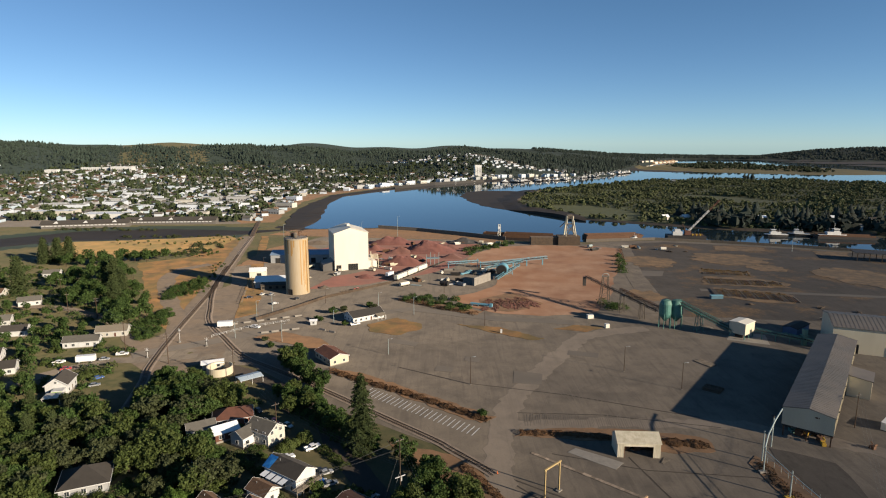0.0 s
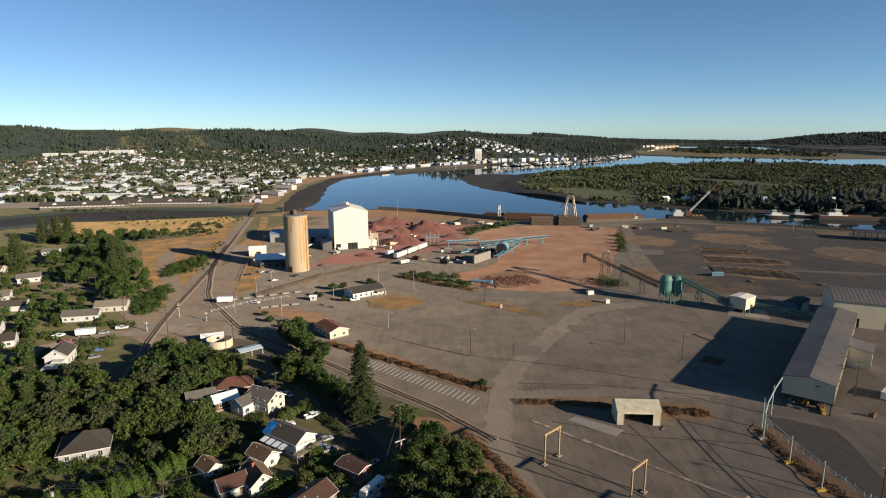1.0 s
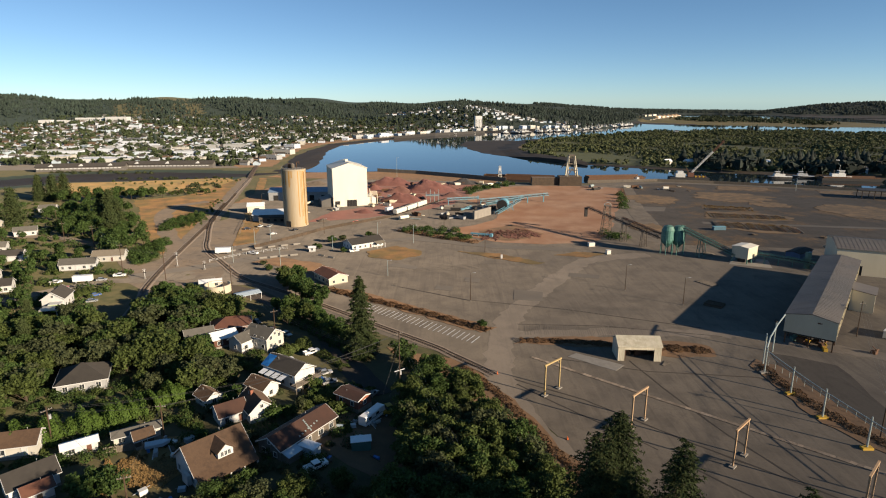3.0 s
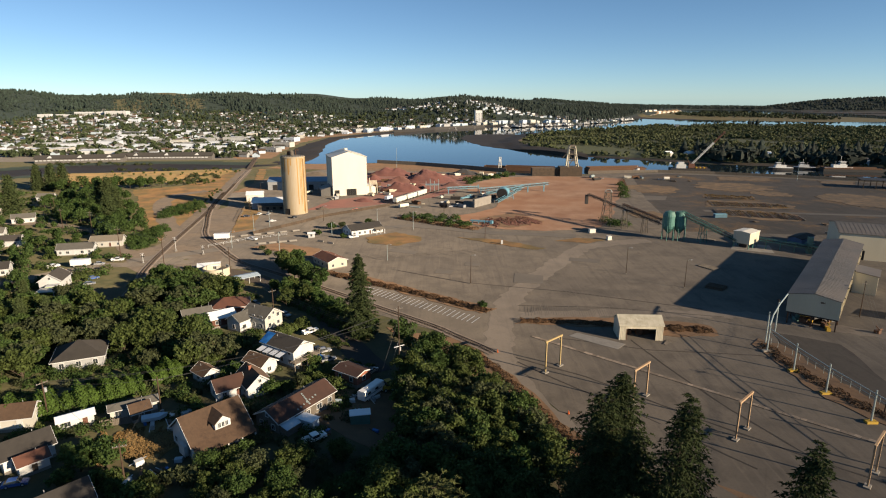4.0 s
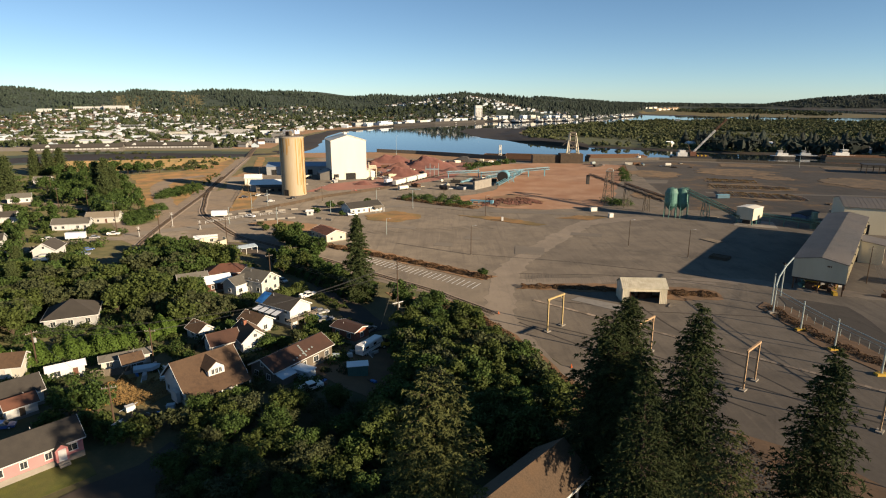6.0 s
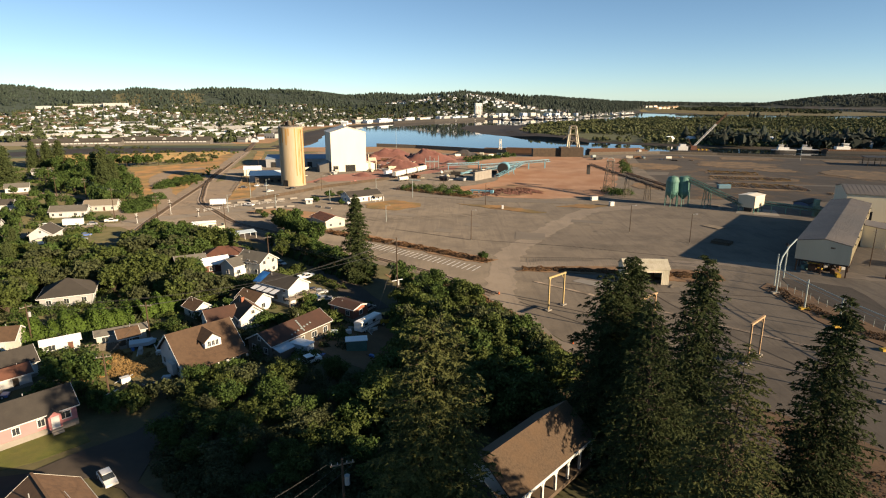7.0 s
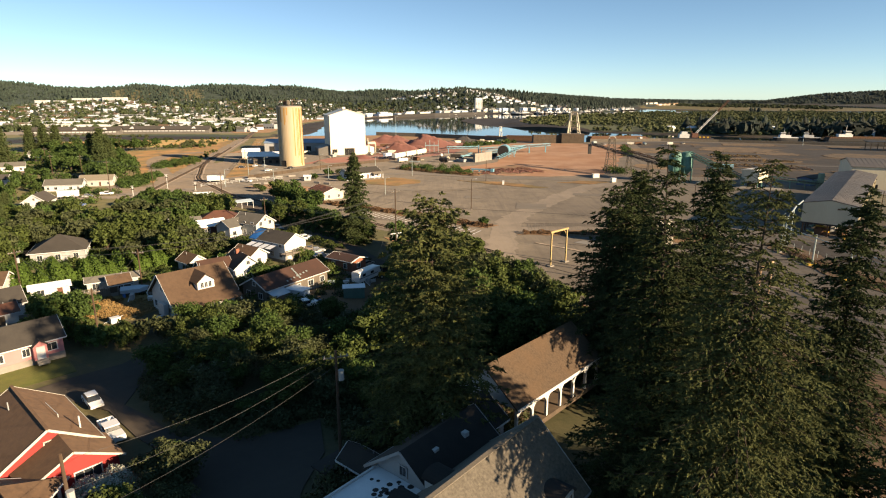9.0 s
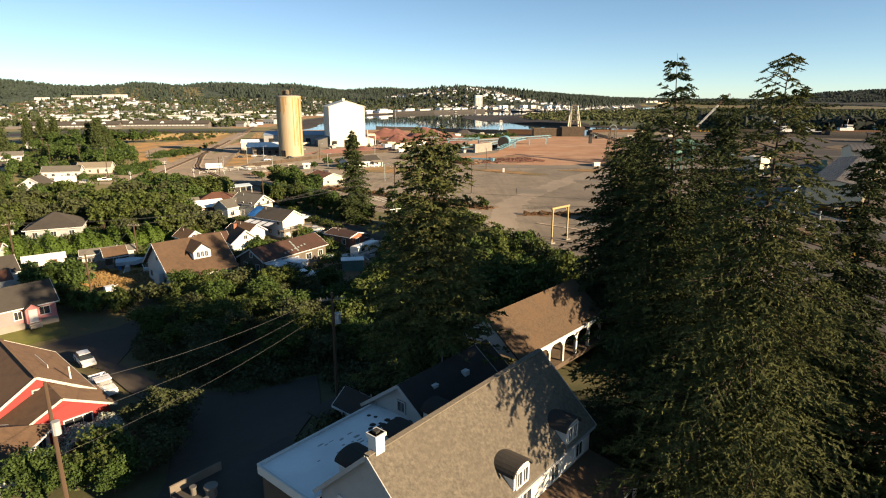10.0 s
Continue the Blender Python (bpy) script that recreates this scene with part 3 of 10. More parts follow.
def strip(line, w):
    """The outline of a band of width w along a line."""
    left, right = [], []
    for i, (x, y) in enumerate(line):
        ax, ay = line[max(0, i - 1)]
        bx, by = line[min(len(line) - 1, i + 1)]
        d = math.hypot(bx - ax, by - ay)
        nx, ny = -(by - ay) / d * w / 2, (bx - ax) / d * w / 2
        left.append((x + nx, y + ny))
        right.append((x - nx, y - ny))
    return right + left[::-1]

# ---- ground cover ----
sheet("yard_paving", [(80, -20), (64, 50), (50, 80), (38, 105), (30, 128), (22, 152), (12, 172), (-12, 190), (-44, 213), (-66, 235), (-88, 256), (-112, 256), (-150, 278), (-128, 305), (-122, 330),
      (-150, 400), (-172, 470), (-166, 560), (-130, 640), (0, 622), (60, 602), (120, 592), (180, 606), (230, 612), (278, 596), (345, 568), (415, 530), (640, 440), (640, 100), (300, -20)],
      0.03, ASPHALT, "worn grey asphalt of a large empty mill yard", "paving", 12, 0.8, 3)
sheet("far_yard_paving", [(140, 335), (190, 328), (420, 290), (630, 260), (630, 430), (412, 522), (345, 558), (278, 585), (230, 600), (192, 590), (168, 500), (150, 420)], 0.07, FAR_YARD,
      "dark cracked asphalt of the far yard", "paving", 10, 1.2, 4)
sheet("red_dust_paving", [(-96, 398), (-62, 412), (-34, 432), (6, 468), (22, 520), (40, 585), (-20, 612), (-84, 606), (-120, 560), (-58, 500), (-52, 468), (-84, 440)], 0.08, RED_DUST,
      "plant yard dusted with dark red ore", "paving", 8, 1.5, 5)
sheet("red_earth_field", [(28, 342), (60, 334), (92, 342), (112, 380), (128, 430), (150, 485), (172, 560), (150, 576), (95, 582), (52, 572), (27, 530), (20, 490), (48, 452), (36, 405), (4, 374)], 0.12, RED_EARTH,
      "bare field of pale red earth", "earth field", 7, 1.5, 6)
sheet("dry_field", [(-400, 596), (-405, 598), (-330, 612), (-282, 630), (-236, 643), (-206, 600), (-198, 566), (-214, 545), (-257, 540), (-282, 530), (-288, 512), (-322, 502), (-368, 552)], 0.05, DRY_GRASS, "golden dry grass field by the slough", "dry grass", 12, 3, 7)
sheet("gravel_loop", strip([(-140, 292), (-149.5, 321), (-171, 358), (-197, 404), (-211, 440), (-212, 468), (-196, 486)], 11), 0.10, GRAVEL, "pale gravel track", "track", 8, 1.2, 8)
sheet("bare_verge", [(-138, 300), (-160, 316), (-198, 378), (-236, 450), (-262, 492), (-230, 515), (-222, 560), (-222, 632), (-211, 640), (-197, 570), (-179, 485), (-162, 398), (-147, 312)], 0.055, SCRUB, "brown bare verge beside the railway", "verge", 8, 1.5, 9)
sheet("railway_ballast", strip([(-140, 290), (-149, 330), (-163, 400), (-181, 485), (-200, 575), (-214, 640)], 13), 0.12, GRAVEL, "grey-brown ballast bed of the railway", "ballast", 8, 0.8, 27)
sheet("crossing_dirt", [(-118, 236), (-150, 262), (-156, 290), (-146, 312), (-160, 395), (-150, 420), (-134, 392), (-122, 330), (-104, 262), (-104, 240)], 0.045, GRAVEL, "grey-brown dirt round the rail crossing", "dirt", 8, 1.0, 26)
sheet("railway_verge", [(-122, 330), (-128, 352), (-136, 388), (-158, 470), (-176, 545), (-200, 640), (-192, 640), (-168, 545), (-148, 470), (-124, 390), (-112, 340)], 0.13, SCRUB, "strip of rusty dry grass along the tracks", "dry grass", 8, 1.0, 10)
sheet("mudflat", [(-175, 700), (-168, 770), (-182, 890), (-202, 1016), (-198, 1150), (-129, 1291), (-34, 1470), (-60, 1480), (-155, 1300), (-216, 1160), (-228, 1010), (-222, 880), (-205, 760), (-195, 702)], 0.45, MUD,
      "dark brown tidal mud along the shore", "mud", 14, 2.5, 11)
sheet("waterside_dirt", [(-196, 650), (-130, 636), (0, 618), (60, 598), (66, 608), (40, 628), (-16, 668), (-66, 702), (-150, 692), (-180, 696)], 0.14, BRUSH_DIRT, "brown bare ground between the plant and the water", "dirt", 6, 1.5, 34)
sheet("mud_spit", [(190, 770), (150, 850), (108, 905), (72, 960), (46, 1060), (34, 1162), (52, 1260), (90, 1296), (150, 1290), (210, 1250), (165, 1150), (130, 1030), (140, 915), (190, 808)], 4.1, MUD, "dark mud spit at the river bend", "mud", 14, 3, 12)
sheet("far_shore_mud", [(165, 822), (234, 776), (320, 720), (405, 688), (500, 652), (498, 640), (404, 673), (319, 706), (233, 763), (168, 811)], 0.15, MUD, "muddy far bank under the trees", "mud", 10, 1, 13)
sheet("slough_mud", [(-180, 702), (-232, 688), (-333, 702), (-429, 681), (-476, 628), (-600, 545), (-620, 515), (-460, 556), (-405, 610), (-330, 624), (-246, 651), (-222, 660)], 0.10, MUD, "dark mud bed of the narrow slough", "mud", 10, 1.5, 14)
sheet("shore_dirt", [(-222, 760), (-236, 880), (-246, 1010), (-232, 1160), (-168, 1310), (-110, 1430), (-140, 1440), (-200, 1340), (-300, 1180), (-330, 1010), (-300, 850), (-260, 742)], 0.10, BRUSH_DIRT,
      "brown waste ground on the town shore", "dirt", 14, 3, 15)
sheet("town_ground", [(-250, 745), (-300, 850), (-325, 1010), (-295, 1180), (-200, 1345), (-100, 1500), (60, 1640), (0, 1800), (-600, 1750), (-1150, 1500), (-1150, 900), (-640, 700), (-480, 720)], 0.06, ASPHALT_PALE,
      "paved streets and lots of the town", "paving", 25, 3, 16)
sheet("alley", strip([(-112, 262), (-88, 247), (-66, 229), (-42, 197), (-32, 176), (-24, 162), (-18, 152)], 8.5), 0.09, ASPHALT_DARK, "asphalt road below the houses, shade put into its dark colour", "road", 5, 0.3, 17)
sheet("side_road", strip([(-118, 268), (-140, 262), (-156, 262), (-170, 251), (-180, 238), (-196, 215), (-215, 190)], 7), 0.09, ASPHALT, "grey asphalt side road past the houses", "road", 5, 0.4, 18)
sheet("hill_road", strip([(-138, 268), (-160, 288), (-178, 312), (-196, 330), (-235, 352), (-290, 360)], 7), 0.11, GRAVEL, "pale gravel lane", "road", 5, 0.5, 19)
sheet("crossing_road", strip([(-150, 268), (-118, 290), (-90, 312), (-60, 330), (-20, 350), (30, 330), (75, 322)], 9), 0.14, ASPHALT_PALE, "pale worn road across the yard", "road", 6, 0.6, 20)
sheet("lower_lot", [(-49, 95), (-46.8, 93), (-45, 80), (-44, 75), (-38, 71), (-33, 66.5), (-28, 65.5), (-22, 65.5), (-16, 69), (-13.5, 60), (-13.5, 46), (-19, 34), (-12, 10), (-27, 6), (-23, 40), (-27, 58), (-38, 66), (-45, 73), (-52, 76), (-62, 71), (-84, 66), (-84, 72), (-62, 77.2), (-57, 83.2), (-51.6, 88.5)], 0.12, ASPHALT_DARK, "asphalt lot and lane among the houses, colour darkened for shade", "lot", 5, 0.4, 21)
sheet("scrap_yard", [(-22, 118), (-10, 110), (-4, 124), (-14, 140), (-26, 142), (-34, 128)], 0.08, BRUSH_DIRT, "dirt yard strewn with scrap", "yard", 5, 0.6, 22)
sheet("straw_slope", [(-72, 116), (-60, 108), (-56, 116), (-62, 130), (-74, 128)], 0.07, DRY_GRASS, "dry straw-coloured slope beside a house", "dry grass", 4, 0.6, 23)
sheet("front_lawn", [(-92, 75), (-66, 77.8), (-62.8, 80.5), (-57.3, 85.4), (-61.9, 90.5), (-71, 86), (-92, 86)], 0.06, LAWN, "patchy green front lawn", "lawn", 4, 0.4, 24)
sheet("bank_dirt", [(6, 176), (20.5, 150), (28.5, 126), (40, 109), (60, 101), (72, 89), (84, 66), (92, 10), (52, 10), (46, 50), (36, 80), (26, 104), (16, 128), (6, 150), (-6, 168), (-20, 186)], 0.10, BRUSH_DIRT, "brown dirt bank at the yard edge", "verge", 5, 0.9, 25)
sheet("fenced_lot", [(110, 182), (126, 172), (120, 140), (122, 122), (113, 122), (109, 150), (106, 170)], 0.10, FAR_YARD, "oil-stained asphalt behind the wire fence", "lot", 6, 0.6, 32)
sheet("far_road", strip([(172, 585), (165, 520), (150, 450), (140, 390), (128, 340)], 14), 0.11, ASPHALT, "grey lane through the far yard", "road", 8, 0.5, 30)
sheet("far_lane", strip([(180, 398), (230, 390), (330, 372), (470, 350), (620, 330)], 6), 0.115, ASPHALT_PALE, "pale lane through the far yard", "road", 8, 0.5, 31)


def blob(cx, cy, rx, ry, turn, seed, lobes=3.0):
    """An uneven rounded outline."""
    c, s = math.cos(radians(turn)), math.sin(radians(turn))
    out = []
    for i in range(36):
        a = 6.28319 * i / 36
        r = 1 + 0.38 * noise.noise(Vector((math.cos(a) * lobes * 0.6, math.sin(a) * lobes * 0.6, seed * 5.3))) + 0.16 * noise.noise(Vector((math.cos(a) * 4, math.sin(a) * 4, seed * 2.1)))
        x, y = rx * r * math.cos(a), ry * r * math.sin(a)
        out.append((cx + c * x - s * y, cy + s * x + c * y))
    return out


for k, (pts, lab) in enumerate([
        ([(-52, 253), (-44, 243), (-18, 224), (0, 209.5), (14, 199), (20, 204), (-2, 221), (-36, 247)], "weedy brown strip beside the parking stalls"),
        ([(25, 190), (58, 186), (74, 178), (91, 179), (92, 188), (72, 194), (40, 196)], "weedy brown island in the yard"),
        ([(-100, 296), (-70, 282), (-58, 264), (-50, 270), (-62, 292), (-88, 306)], "dry brown verge with shrubs"),
        ([(-42, 318), (-27, 331), (-12, 319), (-11, 311), (-25, 299), (-40, 306)], "dry yellow lawn by the office"),
        ([(8, 319), (32, 313), (53, 294), (46, 291), (28, 303)], "dry grass island"),
        ([(61, 310), (74, 317), (91, 313), (77, 305)], "dry grass island"),
        ([(97.5, 165), (98, 172), (102, 176), (107, 172), (109, 150), (113, 128), (107, 122), (99, 138)], "brown weedy strip along a fence"),
        ([(-30, 372), (-4, 352), (20, 336), (24, 344), (0, 366), (-22, 378)], "brushy verge"),
        ([(173, 527), (202, 525), (185, 470), (157, 470)], "dry grass patch in the far yard"),
        ([(137, 400), (148, 386), (139, 368), (124, 380)], "dry grass patch in the far yard"),
        ([(209, 468), (244, 455), (238, 444), (203, 453)], "golden weeds under the rack rows"),
        ([(201, 441), (242, 431), (252, 413), (243, 404), (190, 413)], "golden weeds under the rack rows"),
        ([(190, 406), (235, 391), (232, 372), (220, 363), (185, 382)], "golden weeds under the rack rows"),
        ([(252, 471), (266, 488), (280, 472), (264, 454)], "round dry grass patch in asphalt"),
        ([(240, 533), (281, 546), (262, 500), (248, 483), (222, 485)], "dry grass patch in the far yard"),
        ([(271, 577), (315, 566), (305, 546), (260, 552)], "dry grass along the wharf edge"),
        ([(322, 488), (349, 456), (330, 425), (311, 402), (296, 406), (308, 446)], "broad dry grass patch"),
        ([(352, 548), (381, 542), (367, 521), (344, 530)], "dry grass patch by the wharf"),
        ([(24, 372), (47, 391), (64, 362), (43, 343), (26, 349)], "rubble-strewn brown earth patch"),
        ([(-172, 478), (-140, 500), (-120, 560), (-150, 600), (-170, 560)], "brown bare ground"),
        ([(176, 120), (210, 110), (216, 150), (182, 150)], "weedy ground")]):
    if k in (8, 9, 13, 14, 16):
        cx, cy = sum(p[0] for p in pts) / len(pts), sum(p[1] for p in pts) / len(pts)
        pts = blob(cx, cy, (max(p[0] for p in pts) - min(p[0] for p in pts)) * 0.5, (max(p[1] for p in pts) - min(p[1] for p in pts)) * 0.42, 0, k + 60, 4)
    sheet("verge", pts, 0.16 + 0.004 * k, SCRUB if k in (3, 4, 5) else FAR_SCRUB if 8 <= k < 18 else BRUSH_DIRT, lab, "verge", 2 if 8 <= k < 18 else 3, 1.9 if 8 <= k < 18 else 0.8, 40 + k)
for k, pts in enumerate([[(41, 179), (44.5, 181.8), (57.8, 172.4), (54.2, 168.4)], [(-28, 288), (-14, 282), (-12, 288), (-26, 294)], [(154, 462), (177, 459), (169, 441), (146, 443)], [(148, 292), (166, 284), (172, 300), (156, 306)],
                          [(-4, 250), (4, 248), (5, 254), (-3, 256)], [(30, 236), (42, 234), (44, 246), (32, 250)], [(10, 262), (17, 260), (18, 266), (11, 268)], [(60, 270), (74, 266), (76, 272), (62, 276)]]):
    sheet("concrete_patch", pts, 0.10, CONCRETE if k in (0, 3) else ASPHALT_PALE, "pale concrete repair in the asphalt", "paving", 5, 0.2, 70 + k)
# parking stalls: painted bars beside the weedy strip
stall = Form().box(-3.2, 3.2, -0.16, 0.16, 0, 0.02).mesh("stall_line", WHITE)
stalls = thing("parking_lines", "rows of faded white painted stall lines", "road marking", 0, 0, 0.035, kind="structure")
for i in range(26):
    t = i / 25
    x, y = -31 + 42.6 * t, 227.5 - 34.4 * t
    share("stall_line", stall, stalls, pose(x, y, 0.03, 0, 0, 60))

# a pale worn lane that sweeps through the yard, and rows of oily tyre streaks between old bays
sheet("worn_lane", strip([(30, 118), (22, 138), (17, 158), (18.2, 178), (21.5, 199), (28, 220), (41.5, 245), (60, 276), (74, 297), (92, 306), (112, 311)], 9.5), 0.06, ASPHALT_WORN, "pale worn lane sweeping through the yard", "road", 2.5, 1.1, 28)
sheet("worn_lane", strip([(20, 197), (60, 200), (110, 198), (150, 176)], 7), 0.064, ASPHALT_WORN, "pale worn lane across the yard", "road", 2.5, 1.1, 29)


def streaks(x0, y0, x1, y1, turn, n, length, seed):
    """Narrow oily streaks side by side along a line."""
    r = random.Random(seed)
    f = Form()
    for i in range(n):
        t = (i + r.uniform(0.3, 0.7)) / n
        L, w = length * r.uniform(0.6, 1.0) / 2, r.uniform(0.06, 0.17)
        f.box(-L, L, -w, w, 0, 0.006, pose(x0 + (x1 - x0) * t, y0 + (y1 - y0) * t + r.uniform(-1.2, 1.2), 0.072, 0, 0, turn + r.uniform(-0.4, 0.4)))
    return tagged(solid("tyre_streaks", f, TYRE_MARK, "rows of dark oily tyre streaks on asphalt", "stains", kind="stuff"))


streaks(30, 203, 82, 199, 84, 62, 11, 1)
streaks(48, 222, 80, 222, 100, 26, 11, 2)
streaks(-38, 276, 24, 288, 130, 40, 12, 4)
streaks(96, 232, 130, 236, 110, 24, 10, 6)

# ---- the plant ----
def slot(parent, name, w, h, m, material=None):
    """A framed black plate painted as the unlit inside, set on a wall: x along the wall, z up, -y out of it."""
    f = Form()
    for a in ((-w / 2 - 0.15, -w / 2, 0, h), (w / 2, w / 2 + 0.15, 0, h), (-w / 2 - 0.15, w / 2 + 0.15, h, h + 0.18)):
        f.box(a[0], a[1], -0.16, 0.05, a[2], a[3])
    o = new(name, f.mesh(name, material or DARK_STEEL))
    o.parent, o.matrix_basis = parent, m
    p = new("opening", Form().box(-w / 2, w / 2, -0.06, 0.04, 0, h).mesh("opening", RUBBER))
    p.parent = o
    return o


def silo():
    t = thing("silo", "tall round concrete silo with rust-orange streaks", "silo", -99.6, 391.5)
    prof = [(8.05, 0), (8.05, 1.0), (7.9, 1.05)] + [(7.9, 1.05 + 36.2 * i / 12) for i in range(1, 13)] + [(8.05, 37.3), (8.05, 37.9), (7.6, 38.0)]
    part("shell", Form().lathe(prof, 48), SILO, t, smooth=False)
    rnd = random.Random(4)
    for i in range(26):
        a = radians(rnd.uniform(-62, 48)) if i < 19 else radians(rnd.uniform(-150, -60))
        w, top, low = rnd.uniform(0.008, 0.05), 37.2, (rnd.uniform(1, 22) if i < 19 else rnd.uniform(26, 33))
        p = [(7.93 * math.cos(a + s * w), 7.93 * math.sin(a + s * w), z) for z in (low, (low + top) / 2, top) for s in (-1, 1)]
        part("rust_streak", Form().add(p, [(0, 1, 3, 2), (2, 3, 5, 4)]), SILO_RUST, t, "orange rust stain run down from the rim")
    part("roof_slab", Form().lathe([(7.6, 38.0), (7.4, 38.35), (2, 38.7), (0.5, 38.8)], 32), CONCRETE, t)
    rail = Form()
    for i in range(24):
        a = 6.28319 * i / 24
        rail.tube((7.5 * math.cos(a), 7.5 * math.sin(a), 38.0), (7.5 * math.cos(a), 7.5 * math.sin(a), 39.2), 0.05, n=5)
        b = 6.28319 * (i + 1) / 24
        for z in (38.6, 39.2):
            rail.tube((7.5 * math.cos(a), 7.5 * math.sin(a), z), (7.5 * math.cos(b), 7.5 * math.sin(b), z), 0.045, n=5)
    part("guard_rail", rail, DARK_STEEL, t)
    part("filter_house", Form().box(-3.2, -0.4, -1.2, 1.6, 38.3, 41.2).box(-3.4, -0.2, -1.4, 1.8, 41.2, 41.4), RUSTY, t)
    part("vent_pipe", Form().path([(2.0, 1.0, 38.4), (2.0, 1.0, 42.2), (3.6, 1.0, 42.6), (3.6, 1.0, 41.4)], 0.35, 8), RUSTY, t)
    part("top_bin", Form().lathe([(0.3, 38.4), (1.3, 39.4), (1.3, 41.4), (0.4, 42.0)], 14, 0.4, -3.0), TIMBER_GREY, t)
    mast = Form().tube((-2.6, 2.6, 38.4), (-2.6, 2.6, 43.5), 0.08)
    mast.beam((-2.6, 2.6, 42.6), (-1.2, 2.6, 43.2), 0.1)
    part("mast", mast, DARK_STEEL, t)
    ladder = Form()
    for s in (-0.25, 0.25):
        ladder.tube((-5.6 + s * 0.6, -5.85 - s * 0.4, 0.3), (-5.6 + s * 0.6, -5.85 - s * 0.4, 39), 0.05, n=5)
    part("ladder", ladder, DARK_STEEL, t)
    d = slot(t, "door", 3.2, 3.8, pose(-3.3, -7.45, 0, 0, 0, -24))
    part("pipe", Form().path([(7.5, -3.2, 0.5), (7.5, -3.2, 36), (6.6, -2.9, 38.4)], 0.22, 8), SILO_RUST, t)


def gable_shell(t, w, d, h, rise, wall_m, roof_m, over=0.4, thick=0.25, wall_name="wall"):
    """Walls and a pitched roof, the ridge along x, centred on the thing."""
    prof = [(-d / 2, 0), (d / 2, 0), (d / 2, h), (0, h + rise), (-d / 2, h)]
    wall = part(wall_name, Form().extrude_x(prof, -w / 2, w / 2), wall_m, t)
    k = rise / (d / 2)
    roofs = []
    for s in (1, -1):
        e = d / 2 + over
        p = [(s * e, h - k * over + 0.03), (s * e, h - k * over + 0.03 + thick), (0, h + rise + 0.03 + thick), (0, h + rise + 0.03)]
        if s > 0:
            p = p[::-1]
        roofs.append(part("roof", Form().extrude_x(p[::-1], -w / 2 - over, w / 2 + over), roof_m, t))
    return wall, roofs


def seams(parent, w, d, h, rise, step, material, over=0.3, thick=0.27):
    """Standing seams on both slopes of a sheet roof."""
    f = Form()
    n = int(w / step)
    for i in range(n + 1):
        x = -w / 2 + w * i / n
        for s in (-1, 1):
            f.beam((x, s * (d / 2 + over), h + thick + 0.0 - rise / (d / 2) * over), (x, 0, h + rise + thick), 0.09, 0.10)
    part("roof_seam", f, material, parent)


def ribs(name, parent, w, z0, z1, step, m, material):
    f = Form()
    n = int(w / step)
    for i in range(n + 1):
        x = -w / 2 + w * i / n
        f.box(x - 0.06, x + 0.06, -0.09, 0.02, z0, z1)
    o = part(name, f, material, parent)
    o.matrix_basis = m
    return o


def tall_store():
    t = thing("ore_building", "tall white sheet-metal storage building with low gable roof", "industrial building", -78.5, 478, 0, 90 + 19)
    # the gable faces the camera: the ridge runs along the local x axis
    gable_shell(t, 30, 27.5, 30.2, 4.2, WHITE_METAL, WHITE_METAL, 0.5, 0.3)
    ribs("wall_rib", t, 27, 0, 30, 1.35, pose(-15.0, 0, 0, 0, 0, -90), WHITE_METAL)
    ribs("wall_rib", t, 29, 0, 30, 1.45, pose(0, 13.75, 0, 0, 0, 180), WHITE_METAL)
    slot(t, "doorway", 7.5, 5.0, pose(-15.03, -1.0, 0, 0, 0, -90))
    slot(t, "doorway", 3.5, 4.4, pose(-15.03, 10.5, 0, 0, 0, -90))
    part("lean_to", Form().extrude_x([(0, 0), (9, 0), (9, 5.2), (0, 7.6)], -13, 6), GREY_METAL_ROOF, t).matrix_basis = pose(0, 13.8, 0)
    part("roof_vent", Form().box(-2, 2, -1, 1, 34.4, 36.0).box(-2.2, 2.2, -1.2, 1.2, 36.0, 36.2), WHITE_METAL, t)
    part("side_shed", Form().extrude_x([(-8, 0), (0, 0), (0, 6.5), (-8, 5.0)], -9, 8), WHITE_METAL, t).matrix_basis = pose(0, -13.8, 0)
    for i in range(5):
        part("gantry_frame", Form().beam((-14 + i * 5, -16 - i, 0), (-14 + i * 5, -16 - i, 9 + 1.5 * (i % 3)), 0.4).beam((-14 + i * 5, -22 - i, 0), (-14 + i * 5, -22 - i, 8), 0.4).beam((-14 + i * 5, -16 - i, 8), (-14 + i * 5, -22 - i, 8), 0.4), CREAM_METAL, t)


